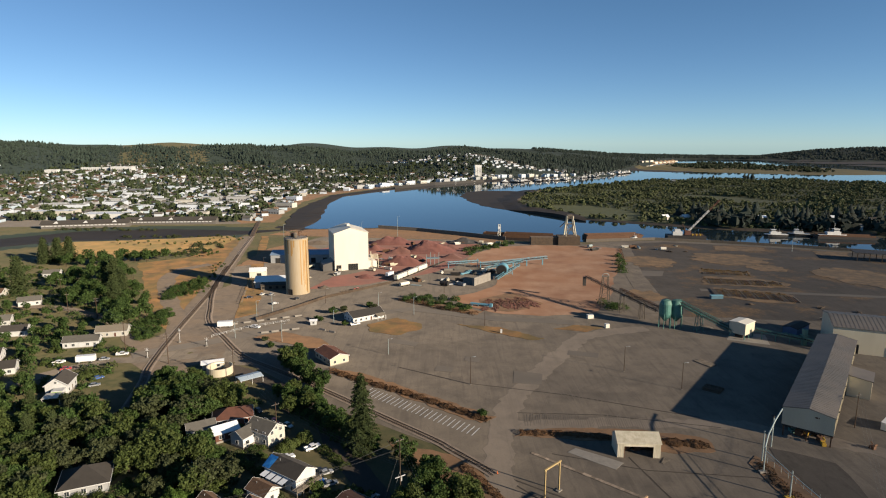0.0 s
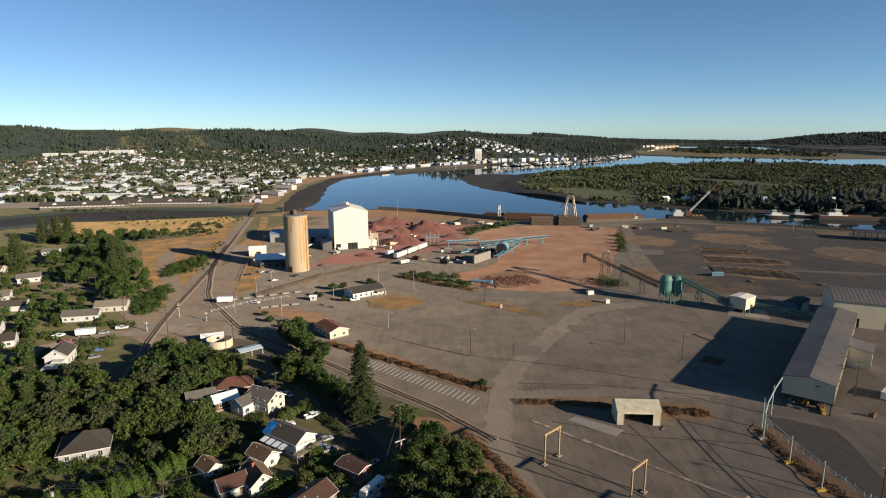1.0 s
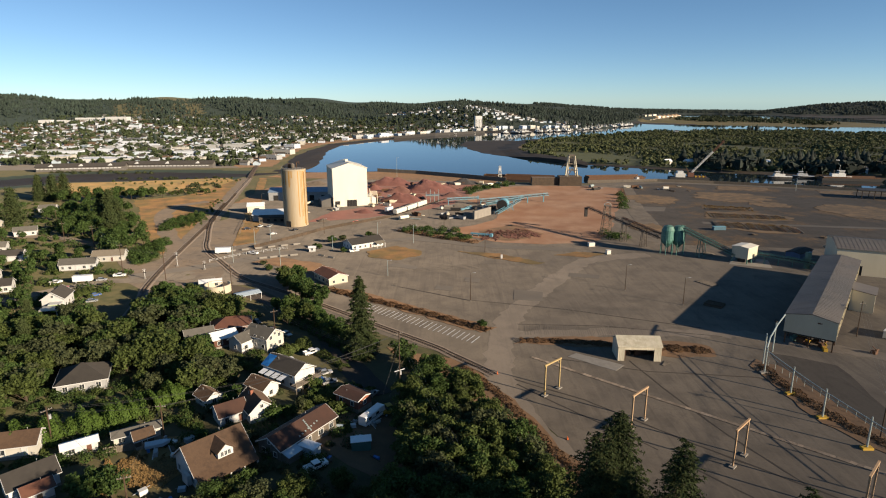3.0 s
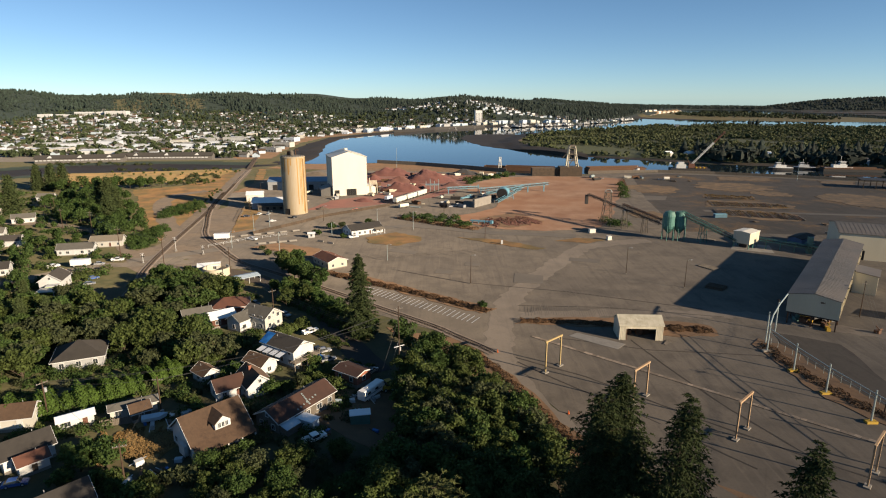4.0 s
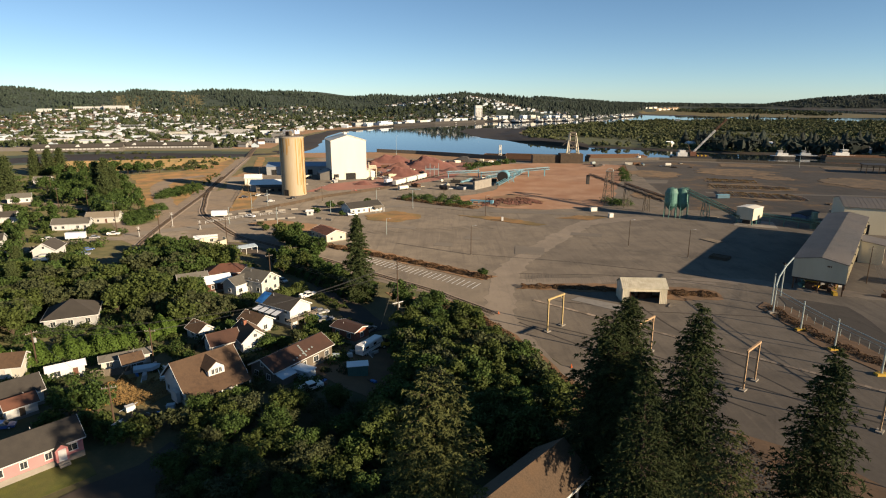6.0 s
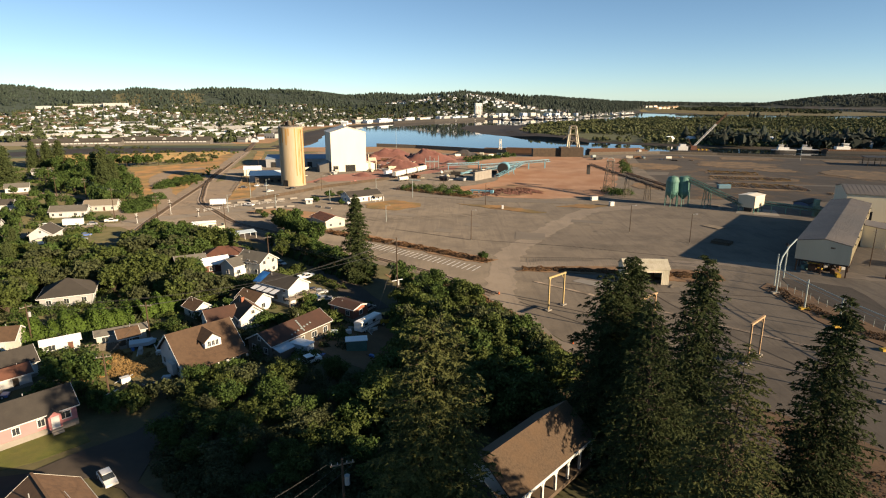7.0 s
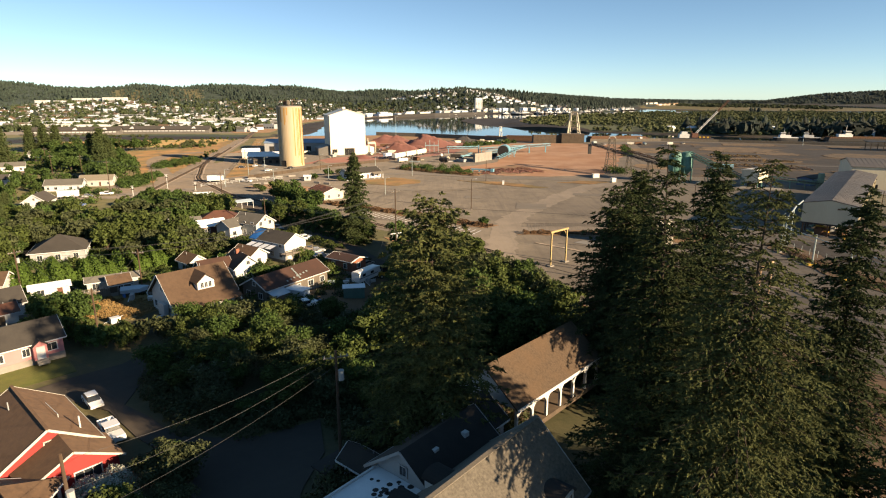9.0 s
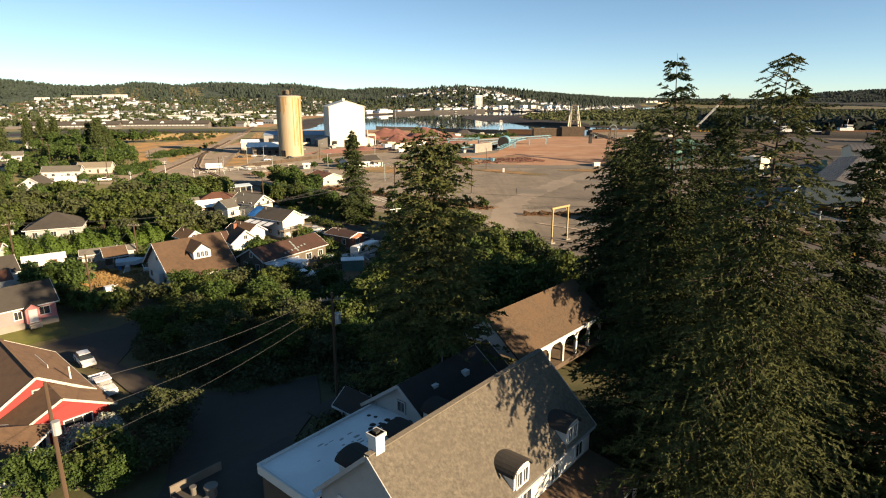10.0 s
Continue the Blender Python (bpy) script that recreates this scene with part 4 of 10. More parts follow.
def blue_shed():
    t = thing("long_shed", "long low grey metal shed with blue roof behind the silo", "industrial shed", -122, 503, 0, 4)
    gable_shell(t, 52, 20, 7.0, 2.6, GREY_PAINT, BLUE_ROOF, 0.5)
    for i in range(5):
        slot(t, "door", 3.6, 4.2, pose(-20 + 10 * i, -10.03, 0))
    u = thing("plant_office", "low white-roofed workshop beside the silo", "industrial building", -122, 412, 0, 8)
    gable_shell(u, 24, 16, 4.6, 2.4, GREY_PAINT, ROOF_WHITE, 0.6)
    part("extension", Form().extrude_x([(-6, 0), (0, 0), (0, 4.2), (-6, 3.4)], -9, 9), TIMBER_GREY, u).matrix_basis = pose(2, -8.1, 0)
    part("extension_roof", Form().extrude_x([(-6.4, 3.45), (0, 4.35), (0, 4.6), (-6.4, 3.7)], -9.4, 9.4), ROOF_DARK, u).matrix_basis = pose(2, -8.1, 0)
    for i in range(4):
        slot(u, "window", 1.6, 1.4, pose(-5 + 4.5 * i, -14.13, 1.0))
    v = thing("plant_shed", "small white metal shed", "shed", -142, 440, 0, 12)
    gable_shell(v, 12, 9, 5, 2, WHITE_METAL, ROOF_WHITE, 0.4)
    slot(v, "door", 3, 3.4, pose(1, -4.53, 0))


def heap(name, label, x, y, rx, ry, h, material, seed, ridge=0.0):
    """A dumped heap: a rounded cone or a short ridge, uneven."""
    nr, na = 16, 40
    v, f = [], []
    o = Vector((seed * 3.1, seed * 1.7, 0))
    for i in range(nr + 1):
        r = i / nr
        for k in range(na):
            a = 6.28319 * k / na
            px, py = rx * r * math.cos(a), ry * r * math.sin(a)
            w = 1 + 0.22 * noise.noise(o + Vector((math.cos(a) * 1.2, math.sin(a) * 1.2, 0)))
            z = h * max(0.0, 1 - max(0.0, r - ridge) / (1 - ridge)) ** 1.05
            z += h * (0.34 * noise.noise(o + Vector((px * 0.13, py * 0.13, 3))) + 0.14 * noise.noise(o + Vector((px * 0.4, py * 0.4, 7)))) * (1 - r) ** 0.5
            v.append((px * w, py * w, z if i < nr else -0.2))
    for i in range(nr):
        for k in range(na):
            f.append((i * na + k, (i + 1) * na + k, (i + 1) * na + (k + 1) % na, i * na + (k + 1) % na))
    ob = solid(name, Form().add(v, f), material, label, "mound", smooth=True)
    ob.matrix_basis = pose(x, y, 0.08)
    return ob


def heaps():
    for i, (x, y, rx, ry, h, m, lab) in enumerate([(-14, 548, 26, 17, 14, RED_ORE, "tall dark red cone of ore"), (-34, 488, 18, 9, 8.5, RED_ORE, "broad red heap of ore"), (-52, 592, 24, 12, 9, RED_ORE, "long red heap of ore"),
                                                   (-20, 500, 11, 7, 6, RED_ORE, "low red heap of ore"), (-40, 540, 14, 9, 6.5, RED_DUST, "dusty red heap of ore"), (22, 596, 17, 9, 6.5, GREY_ORE, "dark grey gravel heap"),
                                                   (6, 566, 12, 8, 5, RED_DUST, "pinkish heap of fines"), (-84, 404, 5, 3.5, 2.2, GRAVEL, "small tan sand heap"), (-59, 436, 7, 4, 3.0, RED_ORE, "small red heap of ore chips"),
                                                   (-128, 590, 16, 8, 4, GRAVEL, "pale heap of dry earth"), (-100, 600, 13, 8, 3.5, RED_DUST, "reddish heap of dry earth"), (8, 516, 10, 6, 4, RED_DUST, "low pink heap of ore fines"), (-66, 560, 11, 8, 5, RED_ORE, "red heap of crushed ore")]):
        heap("mound", lab, x, y, rx, ry, h * 0.78, m, i + 1, 0.25 if rx > 1.6 * ry else 0.05)


def long_mill():
    ang = math.degrees(math.atan2(0.787, 0.617))
    L, W = 100.0, 15.2
    c, s = 0.617, 0.787
    ox, oy = 124.3 + c * L / 2, 186.0 + s * L / 2
    t = thing("mill_shed", "long raised cream mill shed with grey metal roof", "industrial building", ox, oy, 0, ang)
    prof = [(-W / 2, 4.4), (W / 2, 4.4), (W / 2, 10.6), (0, 12.0), (-W / 2, 10.6)]
    part("wall", Form().extrude_x(prof, -L / 2, L / 2), CREAM_METAL, t)
    part("floor_deck", Form().box(-L / 2, L / 2, -W / 2 + 0.2, W / 2 - 0.2, 3.9, 4.38), DARK_STEEL, t)
    for sgn in (1, -1):
        p = [(sgn * 7.9, 10.58), (0, 12.04), (0, 12.26), (sgn * 7.9, 10.8)]
        part("roof", Form().extrude_x(p if sgn > 0 else p[::-1], -L / 2 - 0.3, L / 2 + 0.3), GREY_METAL_ROOF, t)
    seams(t, L, W, 10.6, 1.42, 1.6, GREY_METAL_ROOF, 0.2, 0.24)
    ribs("wall_rib", t, W, 4.4, 10.5, 0.95, pose(-L / 2, 0, 0, 0, 0, -90), CREAM_METAL)
    ribs("wall_rib", t, L, 4.4, 10.5, 1.6, pose(0, -W / 2, 0), CREAM_METAL)
    for i in range(14):
        for y in (-7, 0, 7):
            part("post", Form().box(-0.2, 0.2, -0.2, 0.2, 0, 3.95), RUSTY, t).matrix_basis = pose(-L / 2 + 0.6 + i * (L - 1.2) / 13, y, 0)
    rnd = random.Random(9)
    for i in range(30):
        x, y = -L / 2 + rnd.uniform(0.8, 40), rnd.uniform(-6.5, 6.5)
        part("machine", Form().box(-1.2, 1.2, -0.6, 0.6, 0.1, rnd.uniform(0.8, 2.2)).tube((-1, 0, 2.3), (1, 0, 2.3), 0.3), rnd.choice([YELLOW, TEAL, RUSTY, DARK_STEEL, GREY_PAINT]), t).matrix_basis = pose(x, y, 0, 0, 0, rnd.uniform(0, 90))
    for i in range(7):
        part("wall_lamp", Form().box(-0.25, 0.25, -0.5, 0, 9.2, 9.6), DARK_STEEL, t).matrix_basis = pose(-40 + i * 14, -W / 2, 0)
    part("end_sign", Form().box(-0.7, 0.7, -0.06, 0.02, 9.2, 9.7), RUSTY, t, "small rusty plate").matrix_basis = pose(-L / 2, -2.5, 0, 0, 0, -90)
    part("lean_to", Form().extrude_x([(-8, 0), (0, 0), (0, 8.6), (-8, 7.6)], -6, 6), CREAM_METAL, t, "cream metal lean-to").matrix_basis = pose(10, -W / 2 - 0.1, 0)
    part("lean_to_roof", Form().extrude_x([(-8.4, 7.6), (0, 8.65), (0, 8.9), (-8.4, 7.85)], -6.4, 6.4), GREY_METAL_ROOF, t).matrix_basis = pose(10, -W / 2 - 0.1, 0)
    u = thing("mill_hall", "broad cream mill hall with pale metal roof", "industrial building", 226, 277, 0, ang - 90 + 14)
    gable_shell(u, 62, 30, 12.5, 2.6, CREAM_METAL, GREY_METAL_ROOF, 0.5)
    seams(u, 62, 30, 12.5, 2.6, 1.8, GREY_METAL_ROOF, 0.4, 0.3)
    for i in range(3):
        slot(u, "door", 4, 4.5, pose(-22 + i * 16, -15.03, 0))
    rnd = random.Random(12)
    for i in range(26):
        x, y = 140 + rnd.uniform(0, 40), 165 + rnd.uniform(0, 40)
        if (x - 124.3) * 0.787 - (y - 186) * 0.617 < 11:
            continue
        w, d, h = rnd.uniform(1, 4), rnd.uniform(0.8, 2), rnd.uniform(0.6, 2.4)
        o = thing("scrap_machine", "discarded mill machinery on the asphalt", "machinery", x, y, 0.03, rnd.uniform(0, 180))
        mm = rnd.choice([YELLOW, TEAL, RUSTY, RUSTY, GREY_PAINT, WHITE_METAL])
        part("frame", Form().box(-w / 2, w / 2, -d / 2, d / 2, 0, h * 0.5).beam((-w / 2, 0, h * 0.5), (w / 2, 0, h), 0.25), mm, o)
        part("roller", Form().tube((-w / 2, -d / 2, h * 0.7), (-w / 2, d / 2, h * 0.7), 0.28), RUSTY, o)
    o = thing("white_container", "white site container on the asphalt", "container", 160, 196, 0.03, 40)
    part("body", Form().box(-4, 4, -1.3, 1.3, 0.2, 2.8), WHITE_METAL, o)
    part("roof", Form().box(-4.1, 4.1, -1.4, 1.4, 2.8, 2.95), WHITE, o)
    part("skid", Form().box(-3.9, 3.9, -1.1, 1.1, 0, 0.2), DARK_STEEL, o)


def truss(name, parent, a, b, w, h, material, bays=8, r=0.13):
    """A boxed lattice girder from a to b."""
    a, b = Vector(a), Vector(b)
    d = (b - a).normalized()
    side = d.cross(Vector((0, 0, 1))).normalized() * (w / 2)
    up = side.cross(d).normalized() * h
    f = Form()
    for sx in (-1, 1):
        for q in (0, 1):
            f.beam(a + side * sx + up * q, b + side * sx + up * q, r * 1.5)
        for i in range(bays):
            p, n = a.lerp(b, i / bays) + side * sx, a.lerp(b, (i + 1) / bays) + side * sx
            f.beam(p, p + up, r)
            f.beam(p + (up if i % 2 else Vector()), n + (Vector() if i % 2 else up), r)
    part(name, f, material, parent)
    part("belt", Form().beam(a + up * 0.45, b + up * 0.45, w * 0.8, 0.2), DARK_STEEL, parent)


def trestle(parent, x, y, h, w, material, r=0.22, spread=1.5):
    t = part("trestle", Form().box(x - w / 2 - r, x + w / 2 + r, y - w / 2 - r, y + w / 2 + r, h, h + r), material, parent)
    pts = [(x + sx * w / 2 * spread, y + sy * w / 2 * spread, 0) for sx, sy in ((-1, -1), (1, -1), (1, 1), (-1, 1))]
    tops = [(x + sx * w / 2, y + sy * w / 2, h) for sx, sy in ((-1, -1), (1, -1), (1, 1), (-1, 1))]
    for p, q in zip(pts, tops):
        part("leg", Form().beam(p, q, r), material, t)
    n = max(2, int(h / 3.5))
    for k in range(1, n + 1):
        for i in range(4):
            a, b = Vector(pts[i]).lerp(Vector(tops[i]), k / n), Vector(pts[(i + 1) % 4]).lerp(Vector(tops[(i + 1) % 4]), k / n)
            part("tie", Form().beam(a, b, r * 0.7), material, t)
            c = Vector(pts[i]).lerp(Vector(tops[i]), (k - 1) / n)
            part("brace", Form().beam(c, b, r * 0.5), material, t)
    return t


def hoppers():
    t = thing("hopper_tower", "pair of teal conical-bottomed hoppers on steel legs", "hopper", 126.5, 313)
    for i, (dx, dy) in enumerate(((-3.2, 0.4), (2.6, 0))):
        part("hopper", Form().lathe([(0.5, 3.6), (3.0, 6.6), (3.4, 8), (3.4, 13.5), (2.4, 15.6), (0.5, 16.2)], 20, dx, dy), TEAL, t)
        for a in range(6):
            q = 6.28319 * a / 6
            part("leg", Form().tube((dx + 3.5 * math.cos(q), dy + 3.5 * math.sin(q), 0), (dx + 3.3 * math.cos(q), dy + 3.3 * math.sin(q), 9), 0.2, n=6), TEAL, t)
        hoop = Form()
        for z in (8.6, 10.6, 12.6):
            hoop.lathe([(3.5, z), (3.5, z + 0.18)], 20, dx, dy)
        part("hoop", hoop, TEAL, t)
    part("stair_rail", Form().path([(-5, -2, 9), (-5, -2, 16), (5, -2, 16.5), (5, -2, 14)], 0.08, 5), TEAL, t)
    c = thing("conveyor", "long teal conveyor sloping from the hoppers to the cream house", "conveyor", 0, 0)
    truss("girder", c, (129, 312, 15.2), (154, 298.5, 3.4), 1.8, 1.4, TEAL, 14)
    truss("girder", c, (129.5, 309, 13.6), (153, 296.5, 2.6), 1.4, 1.2, TEAL, 14)
    trestle(c, 139, 306, 9.6, 2.4, TEAL)
    d = thing("conveyor", "dark trestle conveyor running over the red earth", "conveyor", 0, 0)
    truss("girder", d, (93, 372, 15), (121, 319, 7.2), 1.6, 1.3, DARK_STEEL, 18)
    truss("girder", d, (108, 347, 13.0), (123, 317, 9.0), 1.3, 1.2, RUSTY, 10)
    part("chute", Form().box(-0.9, 0.9, -0.9, 0.9, 9.4, 15.2), DARK_STEEL, d).matrix_basis = pose(92.4, 373, 0)
    trestle(d, 101, 355, 19.5, 3.0, TIMBER_GREY, 0.3, 2.0)
    trestle(d, 108, 342, 10.8, 2.2, TIMBER_GREY, 0.25)
    trestle(d, 116, 330, 9.0, 2.0, TIMBER_GREY, 0.25)
    arch = Form()
    for k in range(8):
        a, b = math.pi * k / 8, math.pi * (k + 1) / 8
        arch.tube((101 + 2.2 * math.cos(a), 355, 19.5 + 2 * math.sin(a)), (101 + 2.2 * math.cos(b), 355, 19.5 + 2 * math.sin(b)), 0.16, n=6)
    part("hoop", arch, PALE_STEEL, d)
    b = thing("transfer_house", "cream metal box house raised on legs at the conveyor", "industrial building", 158, 297.5, 0, 38)
    part("wall", Form().extrude_x([(-4.2, 2.6), (4.2, 2.6), (4.2, 8.4), (0, 8.9), (-4.2, 8.4)], -5.2, 5.2), CREAM_METAL, b)
    part("roof", Form().extrude_x([(-4.5, 8.42), (0, 8.95), (4.5, 8.42), (4.5, 8.62), (0, 9.15), (-4.5, 8.62)], -5.5, 5.5), WHITE_METAL, b)
    for x in (-4.6, 0, 4.6):
        for y in (-3.8, 3.8):
            part("leg", Form().box(x - 0.2, x + 0.2, y - 0.2, y + 0.2, 0, 2.6), TEAL, b)
    part("hopper_chute", Form().box(-2.6, 2.6, -2, 2, 0.3, 2.6), DARK_STEEL, b)
    e = thing("conveyor", "low teal conveyor beside the mill shed", "conveyor", 0, 0)
    truss("girder", e, (163, 294, 4.4), (186, 281, 2.6), 2.0, 1.4, TEAL, 12)
    truss("girder", e, (176, 290, 3.4), (192, 272, 2.2), 1.6, 1.3, TEAL, 9)
    for k in range(4):
        part("leg", Form().beam((166 + 5.5 * k, 292.3 - 3.1 * k, 0), (166 + 5.5 * k, 292.3 - 3.1 * k, 4.2 - 0.4 * k), 0.3), TEAL, e)
    part("drive_tower", Form().box(182, 184, 283, 285, 0, 8.4).box(181.4, 184.6, 282.4, 285.6, 5.0, 5.4), TEAL, e)
    s = thing("control_shed", "dark-roofed low shed by the conveyors", "shed", 192, 306, 0, 38)
    gable_shell(s, 16, 7, 3.6, 0.8, BLUE_WALL, ROOF_DARK, 0.4)


def blue_conveyors():
    t = thing("conveyor", "bright sky-blue conveyor line with drum", "conveyor", 0, 0)
    truss("girder", t, (3.5, 466, 4.6), (29.5, 476, 4.2), 2.0, 1.6, SKY_BLUE, 10)
    truss("girder", t, (30, 470, 3.0), (88, 486, 5.5), 2.6, 1.8, SKY_BLUE, 18)
    truss("girder", t, (34, 462, 1.2), (66, 476, 4.6), 2.4, 1.6, SKY_BLUE, 10)
    for x, y, h in ((4.5, 466, 4.8), (28.8, 475.6, 6.8), (31, 474, 5), (48, 472, 4), (58, 474, 4.4), (70, 480, 4.8), (84, 485, 5.4)):
        part("leg", Form().beam((x, y - 1.2, 0), (x, y - 1.2, h), 0.5).beam((x, y + 1.2, 0), (x, y + 1.2, h), 0.5).beam((x, y - 1.2, h * 0.6), (x, y + 1.2, h * 0.6), 0.3), SKY_BLUE, t)
    part("drum_casing", Form().tube((45, 440, 5.2), (47, 447, 5.2), 4.4, n=24), SKY_BLUE, t)
    # Solid black disc painted as the unlit inside of the drum.
    part("drum_mouth", Form().tube((44.6, 438.6, 5.2), (45, 440.1, 5.2), 3.9, n=24), RUBBER, t)
    truss("girder", t, (40, 428, 0.6), (60, 452, 6.6), 2.2, 1.4, SKY_BLUE, 9)
    trestle(t, 52, 447, 4.6, 3, SKY_BLUE)
    part("footing", Form().box(1, 8, 462, 465, 0, 1.2), CONCRETE, t)
    w = thing("retaining_wall", "pale concrete block wall by the conveyor", "wall", 28.5, 419, 0, 54, kind="")
    for i in range(5):
        for k in range(4):
            part("block", Form().box(-11.4 + 4.5 * i, -7.0 + 4.5 * i, -0.8, 0.8, 1.5 * k + 0.02, 1.5 * k + 1.48), CONCRETE, w)
    c = thing("loading_chute", "sky-blue loading chute lying on the gravel", "chute", 18, 448, 0, 30)
    part("trough", Form().box(-5, 5, -1, 1, 0.8, 1.4).beam((-5, -1, 0), (5, -1, 3), 0.3).beam((-5, 1, 0), (5, 1, 3), 0.3), SKY_BLUE, c)
    c2 = thing("loading_chute", "sky-blue chute half hidden in the brush", "chute", 24, 356, 0, -20)
    part("trough", Form().box(-7, 7, -1, 1, 1.2, 1.9).box(5.5, 7.2, -1.2, 1.2, 0, 2.2), SKY_BLUE, c2)
    for i in range(4):
        part("leg", Form().box(-6 + 4 * i, -5.7 + 4 * i, -0.9, 0.9, 0, 1.2), SKY_BLUE, c2)
    f = thing("screen_frame", "grey steel screening frame among the ore heaps", "machinery", -9, 484)
    for i in range(4):
        part("column", Form().beam((-5 + 3.5 * i, 0, 0), (-5 + 3.5 * i, 0, 8 + i % 2 * 2), 0.35), PALE_STEEL, f)
        part("column", Form().beam((-5 + 3.5 * i, 5, 0), (-5 + 3.5 * i, 5, 8 + i % 2 * 2), 0.35), PALE_STEEL, f)
    part("deck", Form().box(-5.4, 6, -0.4, 5.4, 5.2, 5.8), PALE_STEEL, f)
    part("pipe", Form().path([(-6, -2, 0.7), (-14, -22, 0.9), (-20, -34, 0.9)], 0.8, 8), WHITE_METAL, f, "long white pipe on the ground")


def rail_cars():
    def car():
        t = thing("hopper_car", "white covered hopper rail car on the siding", "rail car", 0, 0, group="rail cars on the siding")
        part("body", Form().extrude_x([(-1.5, 1.6), (1.5, 1.6), (1.55, 4.0), (0.9, 4.6), (-0.9, 4.6), (-1.55, 4.0)], -7.6, 7.6), WHITE_METAL, t)
        for i in range(3):
            part("bay", Form().add([(-6.4 + 4.6 * i, -1.3, 1.62), (-2.6 + 4.6 * i, -1.3, 1.62), (-2.6 + 4.6 * i, 1.3, 1.62), (-6.4 + 4.6 * i, 1.3, 1.62), (-5.0 + 4.6 * i, -0.5, 0.55), (-4.0 + 4.6 * i, -0.5, 0.55), (-4.0 + 4.6 * i, 0.5, 0.55), (-5.0 + 4.6 * i, 0.5, 0.55)],
                                   [(0, 1, 5, 4), (1, 2, 6, 5), (2, 3, 7, 6), (3, 0, 4, 7), (7, 6, 5, 4)]), GREY_PAINT, t)
        rib = Form()
        for i in range(15):
            rib.box(-7.2 + i * 1.02, -7.1 + i * 1.02, -1.6, 1.6, 1.7, 3.95)
        part("side_rib", rib, WHITE_METAL, t)
        part("walkway", Form().box(-7.4, 7.4, -0.9, -0.5, 4.62, 4.7), DARK_STEEL, t)
        for x in (-5.9, 5.9):
            b = part("bogie", Form().box(x - 1.3, x + 1.3, -0.95, 0.95, 0.5, 0.85), DARK_STEEL, t)
            for dx in (-0.85, 0.85):
                part("wheel", Form().tube((x + dx, -0.85, 0.46), (x + dx, 0.85, 0.46), 0.42, n=12), RUSTY, b)
        return t
    a = car()
    d = Vector((18.7, 39.3, 0)).normalized()
    for i in range(3):
        m = pose(-31.8 + d.x * 16.8 * i, 430 + d.y * 16.8 * i, 0.18, 0, 0, math.degrees(math.atan2(d.y, d.x)))
        if i == 0:
            a.matrix_basis = m
        else:
            copy_thing(a, m)


def shelters():
    t = thing("weigh_shed", "open-fronted stained cream metal shed in the yard", "shed", 63.8, 179.4, 0, -3)
    for x0, x1 in ((-6.9, -4.6), (4.6, 6.9)):
        part("front_wall", Form().box(x0, x1, -3.9, -3.7, 0, 5.0), SHED_METAL, t)
    part("lintel", Form().box(-4.6, 4.6, -3.9, -3.7, 3.9, 5.0), SHED_METAL, t)
    part("side_wall", Form().box(-6.9, -6.7, -3.7, 3.7, 0, 5.0), SHED_METAL, t)
    part("side_wall", Form().box(6.7, 6.9, -3.7, 3.7, 0, 5.0), SHED_METAL, t)
    part("back_wall", Form().box(-6.9, 6.9, 3.7, 3.9, 0, 5.0), SHED_METAL, t)
    for s in (-1, 1):
        q = [(s * 4.2, 4.9), (0, 7.2), (0, 7.35), (s * 4.2, 5.05)]
        part("roof", Form().extrude_x(q if s > 0 else q[::-1], -7.2, 7.2), SHED_METAL, t)
        part("gable_end", Form().extrude_x([(-3.7, 5.0), (3.7, 5.0), (0, 7.15)], s * 6.8 - 0.1, s * 6.8 + 0.1), SHED_METAL, t)
    for i in range(24):
        x = -7.0 + 14.0 * i / 23
        part("roof_rib", Form().beam((x, -4.2, 5.08), (x, 0, 7.38), 0.12, 0.08), SHED_METAL, t)
    for x in [-6.8 + 0.5 * i for i in range(5)] + [4.7 + 0.5 * i for i in range(5)]:
        part("wall_rib", Form().box(x - 0.05, x + 0.05, -3.96, -3.9, 0, 4.9), SHED_METAL, t)
    part("post", Form().box(-4.7, -4.5, -4.0, -3.8, 0, 3.9), RUSTY, t)
    for k, (x, y) in enumerate(((-2.6, 2), (0.6, 1.4), (3, 2.4))):
        part("stored_crate", Form().box(x - 1, x + 1, y - 1, y + 1, 0, 1.4 + 0.4 * k), RUSTY, t)
    o = thing("plank_pile", "loose planks beside the open shed", "planks", 71.5, 173.5, 0.03, 35)
    for i in range(4):
        part("plank", Form().box(-2, 2, -0.6 + 0.34 * i, -0.35 + 0.34 * i, 0.05 * i, 0.05 * i + 0.08), TIMBER_GREY, o).matrix_basis = pose(0, 0, 0, 0, 0, 6 * i)


